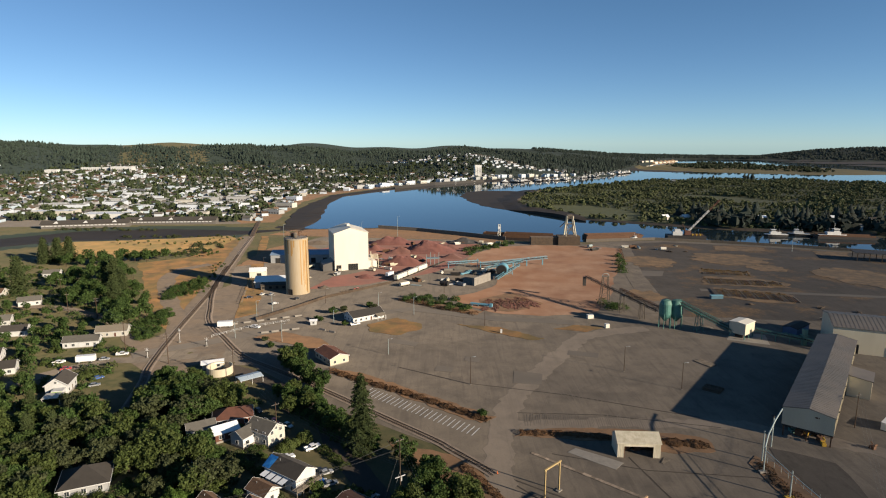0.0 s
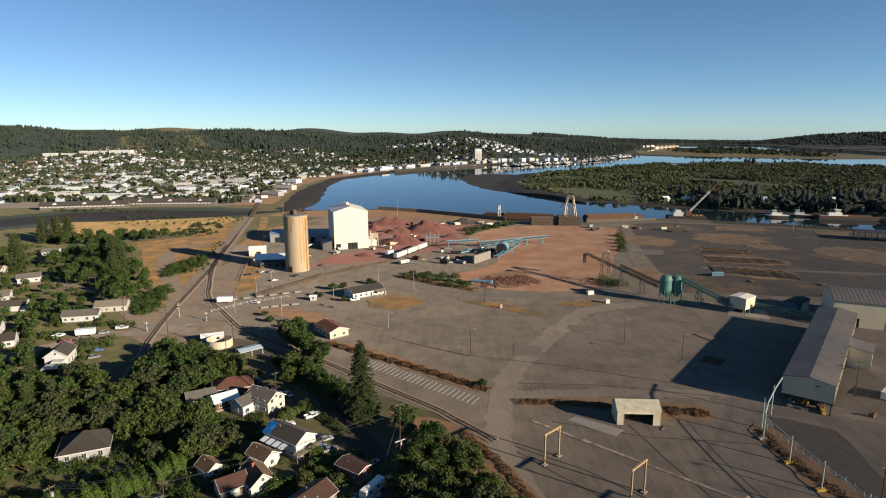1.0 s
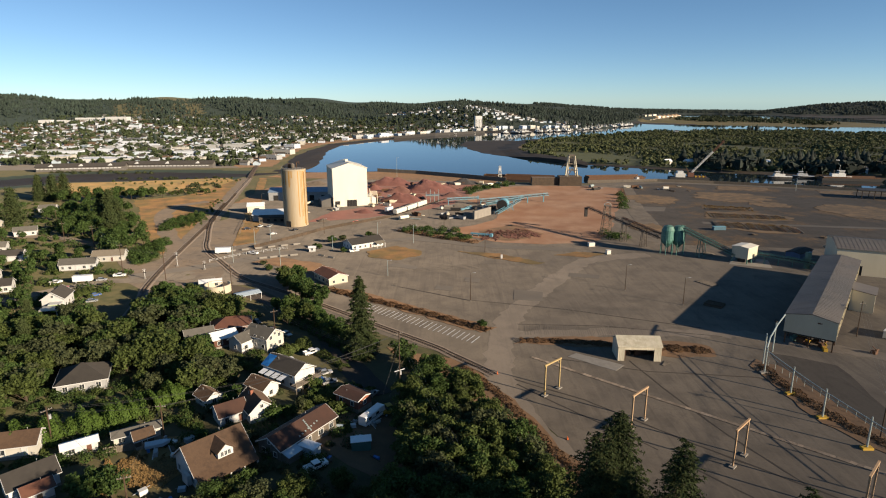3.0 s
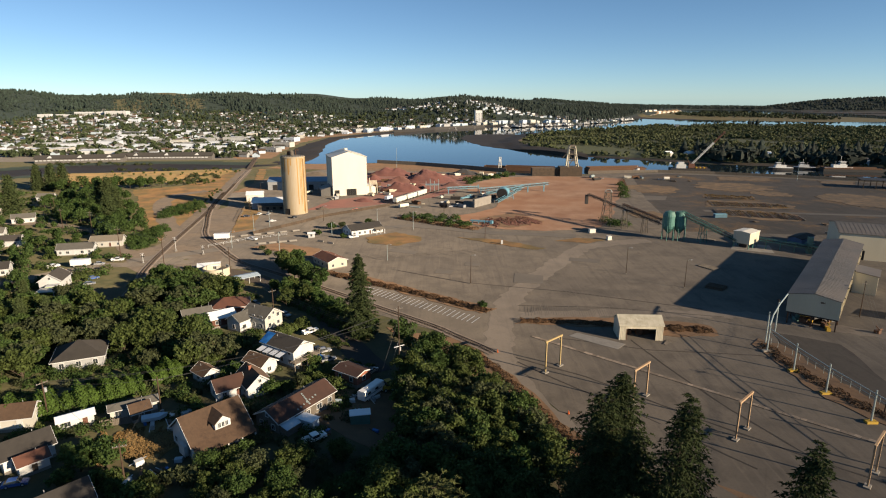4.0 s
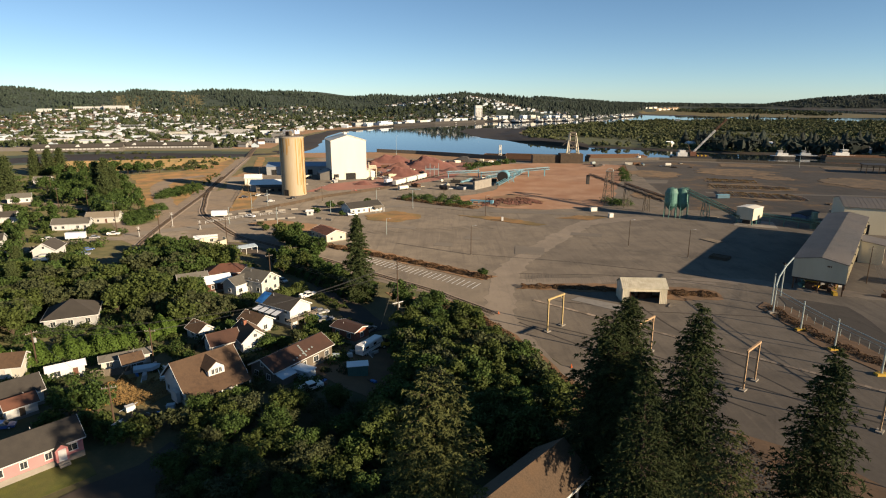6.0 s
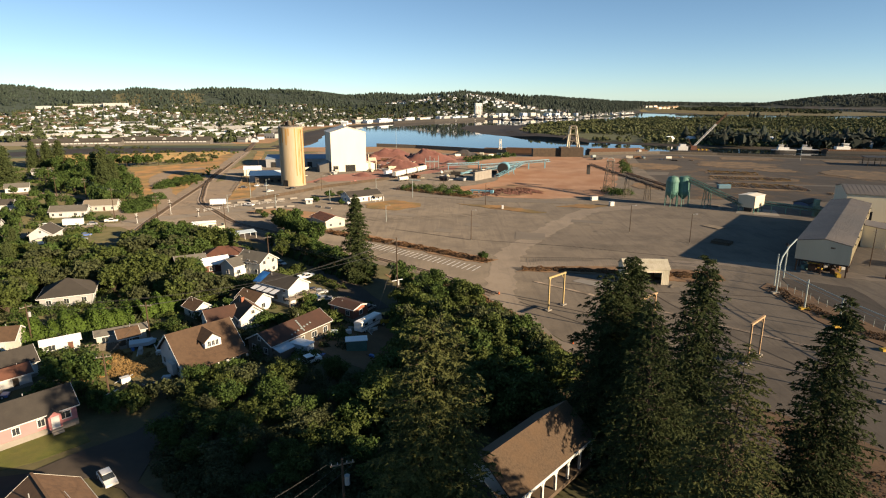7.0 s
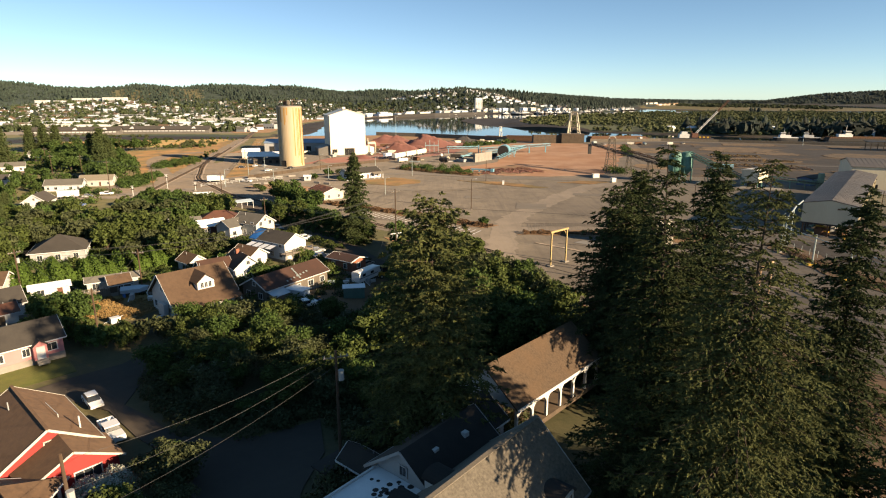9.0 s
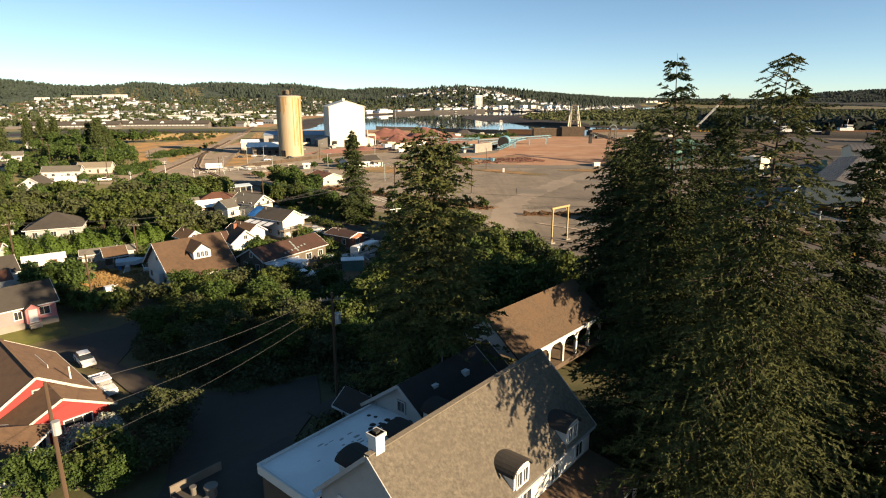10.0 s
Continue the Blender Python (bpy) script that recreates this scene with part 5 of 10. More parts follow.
def yellow_gates():
    """Plain timber portals that carry an overhead line across the yard."""
    for i, (x, y, m) in enumerate(((31.6, 154.8, YELLOW_TIMBER), (50.8, 137.2, ORANGE_TIMBER), (69.2, 121.2, ORANGE_TIMBER), (87.5, 104.5, ORANGE_TIMBER))):
        g = thing("yard_portal", "tall faded yellow timber portal frame on concrete feet" if i == 0 else "tall tan timber portal frame on concrete feet", "portal frame", x, y, 0.03, 43, group="portals across the yard")
        for s in (-1, 1):
            part("post", Form().box(s * 3.4 - 0.17, s * 3.4 + 0.17, -0.17, 0.17, 0.3, 9.2), m, g)
            part("footing", Form().box(s * 3.4 - 0.9, s * 3.4 + 0.9, -0.6, 0.6, 0, 0.32), CONCRETE, g)
            part("brace", Form().beam((s * 3.4, 0.2, 7.8), (s * 2.3, 0.2, 9.2), 0.14), m, g)
        part("crossbeam", Form().box(-3.9, 3.9, -0.2, 0.2, 9.2, 9.65), m, g)
    c = thing("slab_row", "row of pale broken concrete slabs set in the asphalt", "paving", 0, 0, 0.07)
    me = Form().box(-0.66, 0.66, -0.62, 0.62, 0, 0.08).mesh("slab", CONCRETE_BROKEN)
    rnd = random.Random(31)
    for i in range(84):
        q = i / 83
        share("slab", me, c, pose(29.7 + 84.0 * q, 178.2 - 74.0 * q, rnd.uniform(-0.01, 0.03), rnd.uniform(-1.5, 1.5), rnd.uniform(-1.5, 1.5), -41.5 + rnd.uniform(-7, 7)))



def teal_line():
    """Pale teal poles with a pipe slung between them, on yellow bases."""
    t = thing("pipe_bridge", "pale teal steel pipe bridge on poles with yellow bases", "pipe bridge", 0, 0, 0.03)
    tops = []
    for i, (x, y) in enumerate(((99.4, 166.7), (99.8, 153.3), (100.7, 140.2), (102.6, 126.1), (104.6, 113.2), (106.8, 100))):
        part("pole", Form().tube((x, y, 0), (x, y, 8.6), 0.24, 0.2, 8), PALE_STEEL, t)
        part("base", Form().box(x - 1.3, x + 1.3, y - 0.7, y + 0.7, 0, 0.6), YELLOW if i else CONCRETE, t)
        tops.append((x, y, 7.6))
    part("pole", Form().tube((102.6, 173.5, 0), (102.6, 173.5, 10.4), 0.24, 0.2, 8), PALE_STEEL, t)
    part("pole", Form().tube((110.7, 182.8, 0), (110.7, 182.8, 11.0), 0.24, 0.2, 8), PALE_STEEL, t)
    part("pipe", Form().path([(115.1, 186, 12.0), (108.5, 178.5, 11.4), (102.6, 171.5, 10.0), (99.6, 167.4, 8.0)], 0.24, 8), PALE_STEEL, t)
    part("hanging_pipe", Form().path(tops, 0.12, 6), PALE_STEEL, t)
    part("hanging_pipe", Form().path([(x, y, 6.6) for x, y, z in tops], 0.06, 5), PALE_STEEL, t)
    part("lamp_head", Form().tube((110.6, 182.6, 10.8), (109.8, 182.2, 11.4), 0.35, 0.45, 8), DARK_STEEL, t)
    f = thing("chain_fence", "wire fence with pale posts along the weedy strip", "fence", 0, 0)
    for i in range(17):
        q = i / 16
        x, y = 103.5 + 9 * q, 172 - 46 * q
        part("post", Form().tube((x, y, 0), (x, y, 2.2), 0.06, n=5), PALE_STEEL, f)
    for z in (0.4, 1.2, 2.1):
        part("wire", Form().tube((103.5, 172, z), (112.5, 126, z), 0.02, n=4), WIRE, f)


def poles():
    def lamp_post(x, y, h, m=POLE_WOOD, arm=True):
        z = max(0.0, h_at(x, y))
        t = thing("lamp_post" if arm else "yard_pole", "slim wooden lamp post in the yard" if m is POLE_WOOD else "slim grey steel lamp post", "lamp post", x, y, z, group="yard posts")
        part("pole", Form().tube((0, 0, -0.3), (0, 0, h), 0.17, 0.11, 8), m, t)
        if arm:
            part("arm", Form().path([(0, 0, h - 0.3), (0.9, 0, h + 0.1), (1.6, 0, h + 0.1)], 0.05, 5), PALE_STEEL, t)
            part("lamp_head", Form().box(1.4, 2.1, -0.18, 0.18, h, h + 0.2), GREY_PAINT, t)
        part("collar", Form().tube((0, 0, -0.1), (0, 0, 0.35), 0.24, 0.2, 8), CONCRETE, t)
    for x, y, h, m in ((11.7, 234.4, 12.4, POLE_WOOD), (81.1, 248.8, 11.8, POLE_WOOD), (99.1, 229.2, 11.8, POLE_WOOD), (-26.4, 270.2, 8.0, PALE_STEEL), (-17.4, 337.8, 11, PALE_STEEL), (0.8, 389, 9, POLE_WOOD), (23.3, 314.6, 11.5, POLE_WOOD),
                       (-40.5, 356, 9, PALE_STEEL), (-49, 625, 24, PALE_STEEL), (-74.9, 361.7, 10, POLE_WOOD), (-82.9, 288.6, 10, PALE_STEEL), (-108.9, 294.2, 9, PALE_STEEL), (-109.7, 332.9, 10, PALE_STEEL), (21.4, 517, 14, POLE_WOOD),
                       (-174, 633, 14, PALE_STEEL), (-147, 471, 9, POLE_WOOD), (-130.7, 392, 10, POLE_WOOD), (-104, 345, 10, PALE_STEEL), (-62, 320, 8, PALE_STEEL), (-90, 640, 16, PALE_STEEL), (330, 545, 13, PALE_STEEL), (455, 500, 11, PALE_STEEL)):
        lamp_post(x, y, h, m)
    s = thing("marker_post", "short white marker post on the dry island", "post", 31.4, 303)
    part("post", Form().box(-0.5, 0.5, -0.4, 0.4, 0, 2.2), WHITE, s)
    for x, y, w in ((86, 330, 3.6), (91, 312.5, 2.2)):
        b = thing("pump_box", "small white equipment box on a slab", "equipment box", x, y, 0.03, 12)
        part("body", Form().box(-w / 2, w / 2, -1, 1, 0.2, 2.2), WHITE_METAL, b)
        part("lid", Form().box(-w / 2 - 0.1, w / 2 + 0.1, -1.1, 1.1, 2.2, 2.35), WHITE, b)
        part("slab", Form().box(-w / 2 - 0.4, w / 2 + 0.4, -1.4, 1.4, 0, 0.2), CONCRETE, b)


def yard_clutter():
    rnd = random.Random(21)
    b = thing("waste_bin", "long blue waste container on the far yard", "container", 180, 374, 0.1, 4)
    part("body", Form().box(-4, 4, -1.3, 1.3, 0.2, 2.4), BIN_PAINT, b)
    part("rim", Form().box(-4.1, 4.1, -1.4, 1.4, 2.4, 2.55), SKY_BLUE, b)
    for k, (x, y, n, L) in enumerate(((122, 259, 12, 5), (112, 229, 8, 7), (146, 313, 7, 5))):
        p = thing("timber_stack", "stack of dark railway timbers on the asphalt", "timber stack", x, y, 0.03, 28 if k != 1 else -42)
        for i in range(n):
            part("timber", Form().box(-L / 2, L / 2, 0.75 * i - n * 0.37, 0.75 * i - n * 0.37 + 0.4, 0, 0.35 + (0.7 if k == 1 and i % 3 else 0)), TIMBER if k == 1 else TIMBER_GREY, p)
    # rows of low racks over dry weeds in the far yard
    for k, (x0, y0, x1, y1, n, d0, d1) in enumerate(((205.5, 452.5, 238, 445, 18, 4.0, 3.2), (197, 424, 246, 415, 27, 9.5, 9.0), (186, 392, 231, 371, 31, 11.0, 8.5))):
        r = thing("rack_row", "row of low timber racks among dry weeds", "timber racks", 0, 0, 0.08)
        for i in range(n):
            q = i / (n - 1)
            x, y = x0 + (x1 - x0) * q, y0 + (y1 - y0) * q + rnd.uniform(-0.8, 0.8)
            d = (d0 + (d1 - d0) * q) * rnd.uniform(0.75, 1.0) * (0.6 if k == 1 and q > 0.82 else 1)
            w = rnd.uniform(0.16, 0.34)
            part("rack", Form().box(-w, w, -d, d, 0.12, rnd.uniform(0.4, 0.7)), (TIMBER_GREY, TIMBER, RUSTY)[i % 5 // 2], r).matrix_basis = pose(x, y, 0, 0, 0, -15 + rnd.uniform(-2, 2))
    for k, (pts) in enumerate(([(188, 415), (236, 404), (247, 404), (247, 424), (200, 434)], [(183, 381), (205, 364), (226, 362), (236, 382), (189, 403)], [(205, 449), (236, 441), (240, 449), (206, 457)])):
        sheet("weed_bed", pts, 0.24, FAR_SCRUB, "bed of dry yellow weeds", "verge", 4, 1.2, 90 + k)
    for x, y, w in ((214, 545, 6), (222, 380, 8), (236, 352, 6), (230, 545, 3), (250, 340, 7), (196, 360, 3)):
        p = thing("scrap_pile", "low pile of dark scrap timber", "scrap pile", x, y, 0.08, rnd.uniform(0, 180))
        for i in range(7):
            part("timber", Form().box(-w / 2, w / 2, -0.2, 0.2, 0, 0.4), TIMBER, p).matrix_basis = pose(rnd.uniform(-1, 1), rnd.uniform(-1.4, 1.4), 0.2 * (i % 3), 0, rnd.uniform(-4, 4), rnd.uniform(-25, 25))
    w = thing("low_wall", "long low concrete wall", "wall", 227, 322, 0.03, -31)
    part("wall", Form().box(-10, 10, -0.4, 0.4, 0, 1.6), CONCRETE, w)
    # dark covered sheds at the far right
    s = thing("open_shed", "long dark open shed with flat roof on posts", "open shed", 400, 492, 0, -22)
    part("roof", Form().box(-42, 60, -9, 9, 7.2, 7.7), DARK_STEEL, s)
    for i in range(12):
        for y in (-8.4, 8.4):
            part("post", Form().box(-0.25, 0.25, -0.25, 0.25, 0, 7.2), TIMBER, s).matrix_basis = pose(-40 + i * 9, y, 0)
    for x, y in ((16.8, 166.0), (31.0, 130.0)):
        c = thing("traffic_cone", "orange traffic cone at the yard edge", "traffic cone", x, y, 0.12)
        part("cone", Form().lathe([(0.3, 0.05), (0.26, 0.12), (0.06, 0.95)], 12), SAFETY_ORANGE, c)
        part("base", Form().box(-0.35, 0.35, -0.35, 0.35, 0, 0.06), RUBBER, c)
    # concrete barriers and white pipes by the gate
    for i, (x, y, a) in enumerate([(-118 + 6.5 * k, 318 + 3.2 * k, 26) for k in range(6)] + [(-96 + 5 * k, 303 + 2 * k, 22) for k in range(4)] + [(-60, 304, -30), (-66, 308, -30)]):
        c = thing("barrier", "white concrete road barrier", "barrier", x, y, 0.14, a, group="barriers at the gate")
        part("block", Form().extrude_x([(-0.35, 0), (0.35, 0), (0.12, 0.9), (-0.12, 0.9)], -2, 2), CONCRETE, c)


def fences():
    def fence(name, label, line, h, step, post_m, panel_m=None, solid_panel=False):
        t = thing(name, label, "fence", 0, 0)
        for (ax, ay), (bx, by) in zip(line, line[1:]):
            n = max(1, int(math.hypot(bx - ax, by - ay) / step))
            for i in range(n):
                p, q = i / n, (i + 1) / n
                a = (ax + (bx - ax) * p, ay + (by - ay) * p)
                b = (ax + (bx - ax) * q, ay + (by - ay) * q)
                za, zb = h_at(*a), h_at(*b)
                part("post", Form().box(a[0] - 0.09, a[0] + 0.09, a[1] - 0.09, a[1] + 0.09, za - 0.2, za + h), post_m, t)
                if solid_panel:
                    part("panel", Form().add([(a[0], a[1], za + 0.1), (b[0], b[1], zb + 0.1), (b[0], b[1], zb + h - 0.1), (a[0], a[1], za + h - 0.1), (a[0], a[1] + 0.07, za + 0.1), (b[0], b[1] + 0.07, zb + 0.1), (b[0], b[1] + 0.07, zb + h - 0.1), (a[0], a[1] + 0.07, za + h - 0.1)],
                                             [(0, 1, 2, 3), (7, 6, 5, 4), (0, 4, 5, 1), (3, 2, 6, 7)]), panel_m, t)
                else:
                    for z in (h * 0.45, h * 0.95):
                        part("rail", Form().beam((a[0], a[1], za + z), (b[0], b[1], zb + z), 0.08), panel_m or post_m, t)
        return t
    fence("plant_fence", "brown slatted fence along the plant road", [(-108, 326), (-92, 350), (-77, 376), (-56, 398), (-38, 417)], 2.0, 4, TIMBER, TIMBER, True)
    fence("rail_fence", "white rail fence at the gate", [(-122, 296), (-108, 312), (-88, 324)], 1.4, 4, WHITE)
    fence("track_fence", "low fence beside the tracks", [(-152, 470), (-140, 410), (-128, 360)], 1.8, 5, TIMBER_GREY, TIMBER_GREY)


def railway():
    def track(line, label):
        t = thing("rail_track", label, "railway track", 0, 0, kind="structure")
        o = strip(line, 4.2)
        n = len(line)
        f = Form()
        for i in range(n - 1):
            a, b, c, d = o[i], o[i + 1], o[2 * n - 2 - i], o[2 * n - 1 - i]
            f.add([(*a, h_at(*line[i]) + 0.19), (*b, h_at(*line[i + 1]) + 0.19), (*c, h_at(*line[i + 1]) + 0.19), (*d, h_at(*line[i]) + 0.19)], [(0, 1, 2, 3)])
        part("ballast", f, mat_ballast, t)
        for s in (-0.72, 0.72):
            r = Form()
            q = strip(line, abs(s) * 2)
            pts = q[:n] if s > 0 else q[n:][::-1]
            for a, b, l0, l1 in zip(pts, pts[1:], line, line[1:]):
                r.beam((*a, h_at(*l0) + 0.40), (*b, h_at(*l1) + 0.40), 0.14, 0.18)
            part("rail", r, RAIL_STEEL, t)
        ties = Form()
        for a, b in zip(line, line[1:]):
            L = math.hypot(b[0] - a[0], b[1] - a[1])
            if a[1] > 520:
                continue
            m = int(L / 0.9)
            for i in range(m):
                x, y = a[0] + (b[0] - a[0]) * i / m, a[1] + (b[1] - a[1]) * i / m
                ties.box(-0.12, 0.12, -1.25, 1.25, 0.16, 0.30, pose(x, y, h_at(x, y), 0, 0, math.degrees(math.atan2(b[1] - a[1], b[0] - a[0]))))
        tagged(part("sleepers", ties, TIMBER, t), kind="stuff")
    mat_ballast = mat("ballast", (0.19, 0.155, 0.128), (0.13, 0.108, 0.09), 0.95, scale=0.5, fine=4)

    def bend(pts, k=8):
        out = []
        for i in range(len(pts) - 1):
            p0, p1, p2, p3 = (np.array(pts[max(0, min(len(pts) - 1, j))], float) for j in (i - 1, i, i + 1, i + 2))
            for s in range(k):
                u = s / k
                q = 0.5 * (2 * p1 + (p2 - p0) * u + (2 * p0 - 5 * p1 + 4 * p2 - p3) * u * u + (3 * p1 - p0 - 3 * p2 + p3) * u ** 3)
                out.append((float(q[0]), float(q[1])))
        return out + [pts[-1]]
    track(bend([(-120, 205), (-128, 236), (-134, 254), (-144.5, 303), (-159.5, 388), (-177, 475), (-195.4, 563), (-211, 640)]), "main line track beside the plant")
    track(bend([(-241, 760), (-262, 840), (-282, 930), (-276, 1080), (-240, 1210), (-170, 1330), (-90, 1460)]), "track along the town shore")
    track(bend([(16.0, 165.2), (13.0, 169.2), (3, 180.4), (-2.7, 186.8), (-22, 204), (-50, 229), (-76, 251), (-96, 268), (-116, 296), (-128, 313), (-137, 330), (-144, 350), (-154, 378), (-167, 421), (-180, 478)]), "curving siding towards the plant")
    track(bend([(-70, 392), (-46, 412), (-34, 428), (-16, 464), (2, 500)]), "plant siding with hopper cars")
    b = thing("rail_bridge", "low dark timber railway trestle over the slough", "bridge", 0, 0)
    part("deck", Form().beam((-211, 638, 0.15), (-241, 762, 0.15), 5, 0.7), TIMBER, b)
    for i in range(13):
        q = i / 12
        x, y = -211 - 30 * q, 638 + 124 * q
        part("pile_bent", Form().box(x - 2.4, x - 1.9, y - 0.2, y + 0.2, -4, -0.1).box(x + 1.9, x + 2.4, y - 0.2, y + 0.2, -4, -0.1).box(x - 0.25, x + 0.25, y - 0.2, y + 0.2, -4, -0.1), TIMBER, b)
    for s in (-0.72, 0.72):
        part("rail", Form().beam((-211 + s, 638, 0.56), (-241 + s, 762, 0.56), 0.14, 0.18), RAIL_STEEL, b)


silo(), tall_store(), blue_shed(), heaps(), long_mill(), hoppers(), blue_conveyors(), rail_cars(), shelters(), yellow_gates(), teal_line(), poles(), yard_clutter(), fences(), railway()

# loose machinery and scrap about the plant
rnd = random.Random(91)
for i in range(78):
    cx, cy, sx, sy = ((-36, 474, 24, 22), (-60, 560, 40, 30), (-104, 452, 26, 26), (-12, 420, 26, 12), (-44, 500, 22, 20), (200, 566, 60, 16), (30, 590, 40, 8), (20, 452, 22, 14))[i % 8]
    x, y = cx + rnd.uniform(-sx, sx), cy + rnd.uniform(-sy, sy)
    k = i % 3
    m = rnd.choice([WHITE_METAL, GREY_PAINT, PALE_STEEL, RUSTY, DARK_STEEL, CREAM_METAL])
    t = thing("plant_equipment", ("steel tank on low legs in the plant yard", "open steel bin standing in the plant yard", "stack of pipes lying in the plant yard")[k], "equipment", x, y, 0.1, rnd.uniform(0, 180))
    L, r = rnd.uniform(3, 8), rnd.uniform(0.7, 1.5)
    if k == 0:
        part("tank", Form().tube((-L / 2, 0, r + 0.5), (L / 2, 0, r + 0.5), r, n=14), m, t)
        for s in (-0.3, 0.3):
            part("leg", Form().box(L * s - 0.2, L * s + 0.2, -r * 0.8, r * 0.8, 0, r * 0.7), DARK_STEEL, t)
    elif k == 1:
        part("bin", Form().add([(-L / 2, -r, 0.2), (L / 2, -r, 0.2), (L / 2, r, 0.2), (-L / 2, r, 0.2), (-L / 2 - 0.4, -r - 0.3, 2.2), (L / 2 + 0.4, -r - 0.3, 2.2), (L / 2 + 0.4, r + 0.3, 2.2), (-L / 2 - 0.4, r + 0.3, 2.2)],
                               [(3, 2, 1, 0), (0, 1, 5, 4), (1, 2, 6, 5), (2, 3, 7, 6), (3, 0, 4, 7)]), m, t)
        part("skid", Form().box(-L / 2, L / 2, -0.2, 0.2, 0, 0.2), DARK_STEEL, t)
    else:
        for q in range(4):
            part("pipe", Form().tube((-L / 2 + 0.2 * q, -0.9 + 0.6 * q, 0.3), (L / 2, -0.9 + 0.6 * q, 0.3), 0.28, n=8), m, t)

# ---- the riverside: wharf, barges, cranes, tugs ----
def wharf(line, label, deck_z=0.9, w=7.0):
    t = thing("wharf", label, "wharf", 0, 0)
    for (ax, ay), (bx, by) in zip(line, line[1:]):
        part("deck", Form().beam((ax, ay, deck_z - 0.25), (bx, by, deck_z - 0.25), 0.5, w), TIMBER_GREY, t)
        part("fender_wall", Form().beam((ax, ay + w / 2, -0.8), (bx, by + w / 2, -0.8), 0.4, 3.2), TIMBER, t)
        n = int(math.hypot(bx - ax, by - ay) / 6)
        for i in range(n):
            x, y = ax + (bx - ax) * i / n, ay + (by - ay) * i / n
            part("pile", Form().tube((x, y + w / 2 + 0.4, -4), (x, y + w / 2 + 0.4, deck_z + 0.7), 0.26, n=7), TIMBER, t)


wharf([(-78, 700), (-30, 678), (26, 642), (66, 612)], "long dark timber wharf on the river edge")
wharf([(150, 606), (226, 617), (278, 600), (350, 570), (420, 534)], "timber wharf edge of the far yard", w=3.4)


def barge(x, y, turn, L, W, h, load, label):
    t = thing("barge", label, "barge", x, y, -1.6, turn)
    part("hull", Form().add([(-L / 2, -W / 2, 0.2), (L / 2 - 3, -W / 2, 0.2), (L / 2 - 3, W / 2, 0.2), (-L / 2, W / 2, 0.2), (-L / 2, -W / 2, h), (L / 2, -W / 2, h), (L / 2, W / 2, h), (-L / 2, W / 2, h)],
                            [(3, 2, 1, 0), (4, 5, 6, 7), (0, 1, 5, 4), (1, 2, 6, 5), (2, 3, 7, 6), (3, 0, 4, 7)]), load, t)
    part("coaming", Form().box(-L / 2 + 1, L / 2 - 4, -W / 2 + 0.6, -W / 2 + 0.9, h, h + 1.6).box(-L / 2 + 1, L / 2 - 4, W / 2 - 0.9, W / 2 - 0.6, h, h + 1.6).box(-L / 2 + 1, -L / 2 + 1.3, -W / 2 + 0.6, W / 2 - 0.6, h, h + 1.6), RUSTY, t)
    rib = Form()
    for i in range(int(L / 2.2)):
        rib.box(-L / 2 + 1.4 + i * 2.2, -L / 2 + 1.6 + i * 2.2, -W / 2 + 0.5, -W / 2 + 0.62, h, h + 1.5)
    part("side_rib", rib, RUSTY, t)
    return t


barge(188, 640, 8, 66, 13, 3.2, RUSTY, "long rust-brown barge moored at the wharf")
barge(96, 640, -16, 58, 13, 3.4, RUSTY, "rust-brown barge moored at the wharf")
barge(60, 652, -20, 30, 10, 2.6, DARK_STEEL, "dark work barge at the wharf")
barge(440, 632, -12, 60, 14, 3.0, DARK_STEEL, "dark barge moored across the river")
barge(520, 622, -12, 50, 13, 2.6, DARK_STEEL, "dark barge moored across the river")

# loading frame on its concrete block
lf = thing("loading_gantry", "tall pale timber loading gantry on a dark block", "gantry", 129, 588, 0)
part("block", Form().box(-13, 9, -7, 7, 0, 9.0), TIMBER, lf)
part("side_block", Form().box(-40, -13.2, -4, 6, 0, 7.6), TIMBER, lf)
for sx, sy in ((-5, -4), (5, -4), (-5, 5), (5, 5)):
    part("leg", Form().beam((sx, sy, 9), (sx * 0.55 - 1, sy * 0.4, 29), 1.1), CREAM_METAL, lf)
for z, k in ((15, 0.86), (21, 0.73), (27, 0.6)):
    part("cross_tie", Form().beam((-5 * k - 0.6, -4 * k, z), (5 * k - 0.6, -4 * k, z), 0.6).beam((-5 * k - 0.6, 5 * k, z), (5 * k - 0.6, 5 * k, z), 0.6), TIMBER_GREY, lf)
part("brace", Form().beam((-5, -4, 9), (3, -3, 21), 0.6).beam((5, -4, 9), (-4, -3, 21), 0.6), TIMBER_GREY, lf)
part("head_house", Form().box(-3.6, 2.2, -2.0, 2.6, 28.6, 30.0), TIMBER_GREY, lf)
part("boom", Form().beam((0, 3, 27), (-8, 12, 16), 0.8), TIMBER_GREY, lf)
sm2 = thing("mooring_tower", "small white mooring tower by the barges", "tower", 62, 640, 0)
trestle(sm2, 0, 0, 13, 2.0, WHITE_METAL, 0.3, 1.6)
part("cabin", Form().box(-1.4, 1.4, -1.4, 1.4, 8.4, 11), WHITE, sm2)

# derrick barge with a red and white boom
db = thing("crane_barge", "crane barge with red and white lattice boom", "crane barge", 268, 640, -1.6, -10)
part("hull", Form().box(-20, 20, -8, 8, 0.2, 3.0), DARK_STEEL, db)
part("deck_house", Form().box(-14, -4, -4, 4, 3.0, 7.0).box(-12, -6, -3, 3, 7.0, 9.4), WHITE, db)
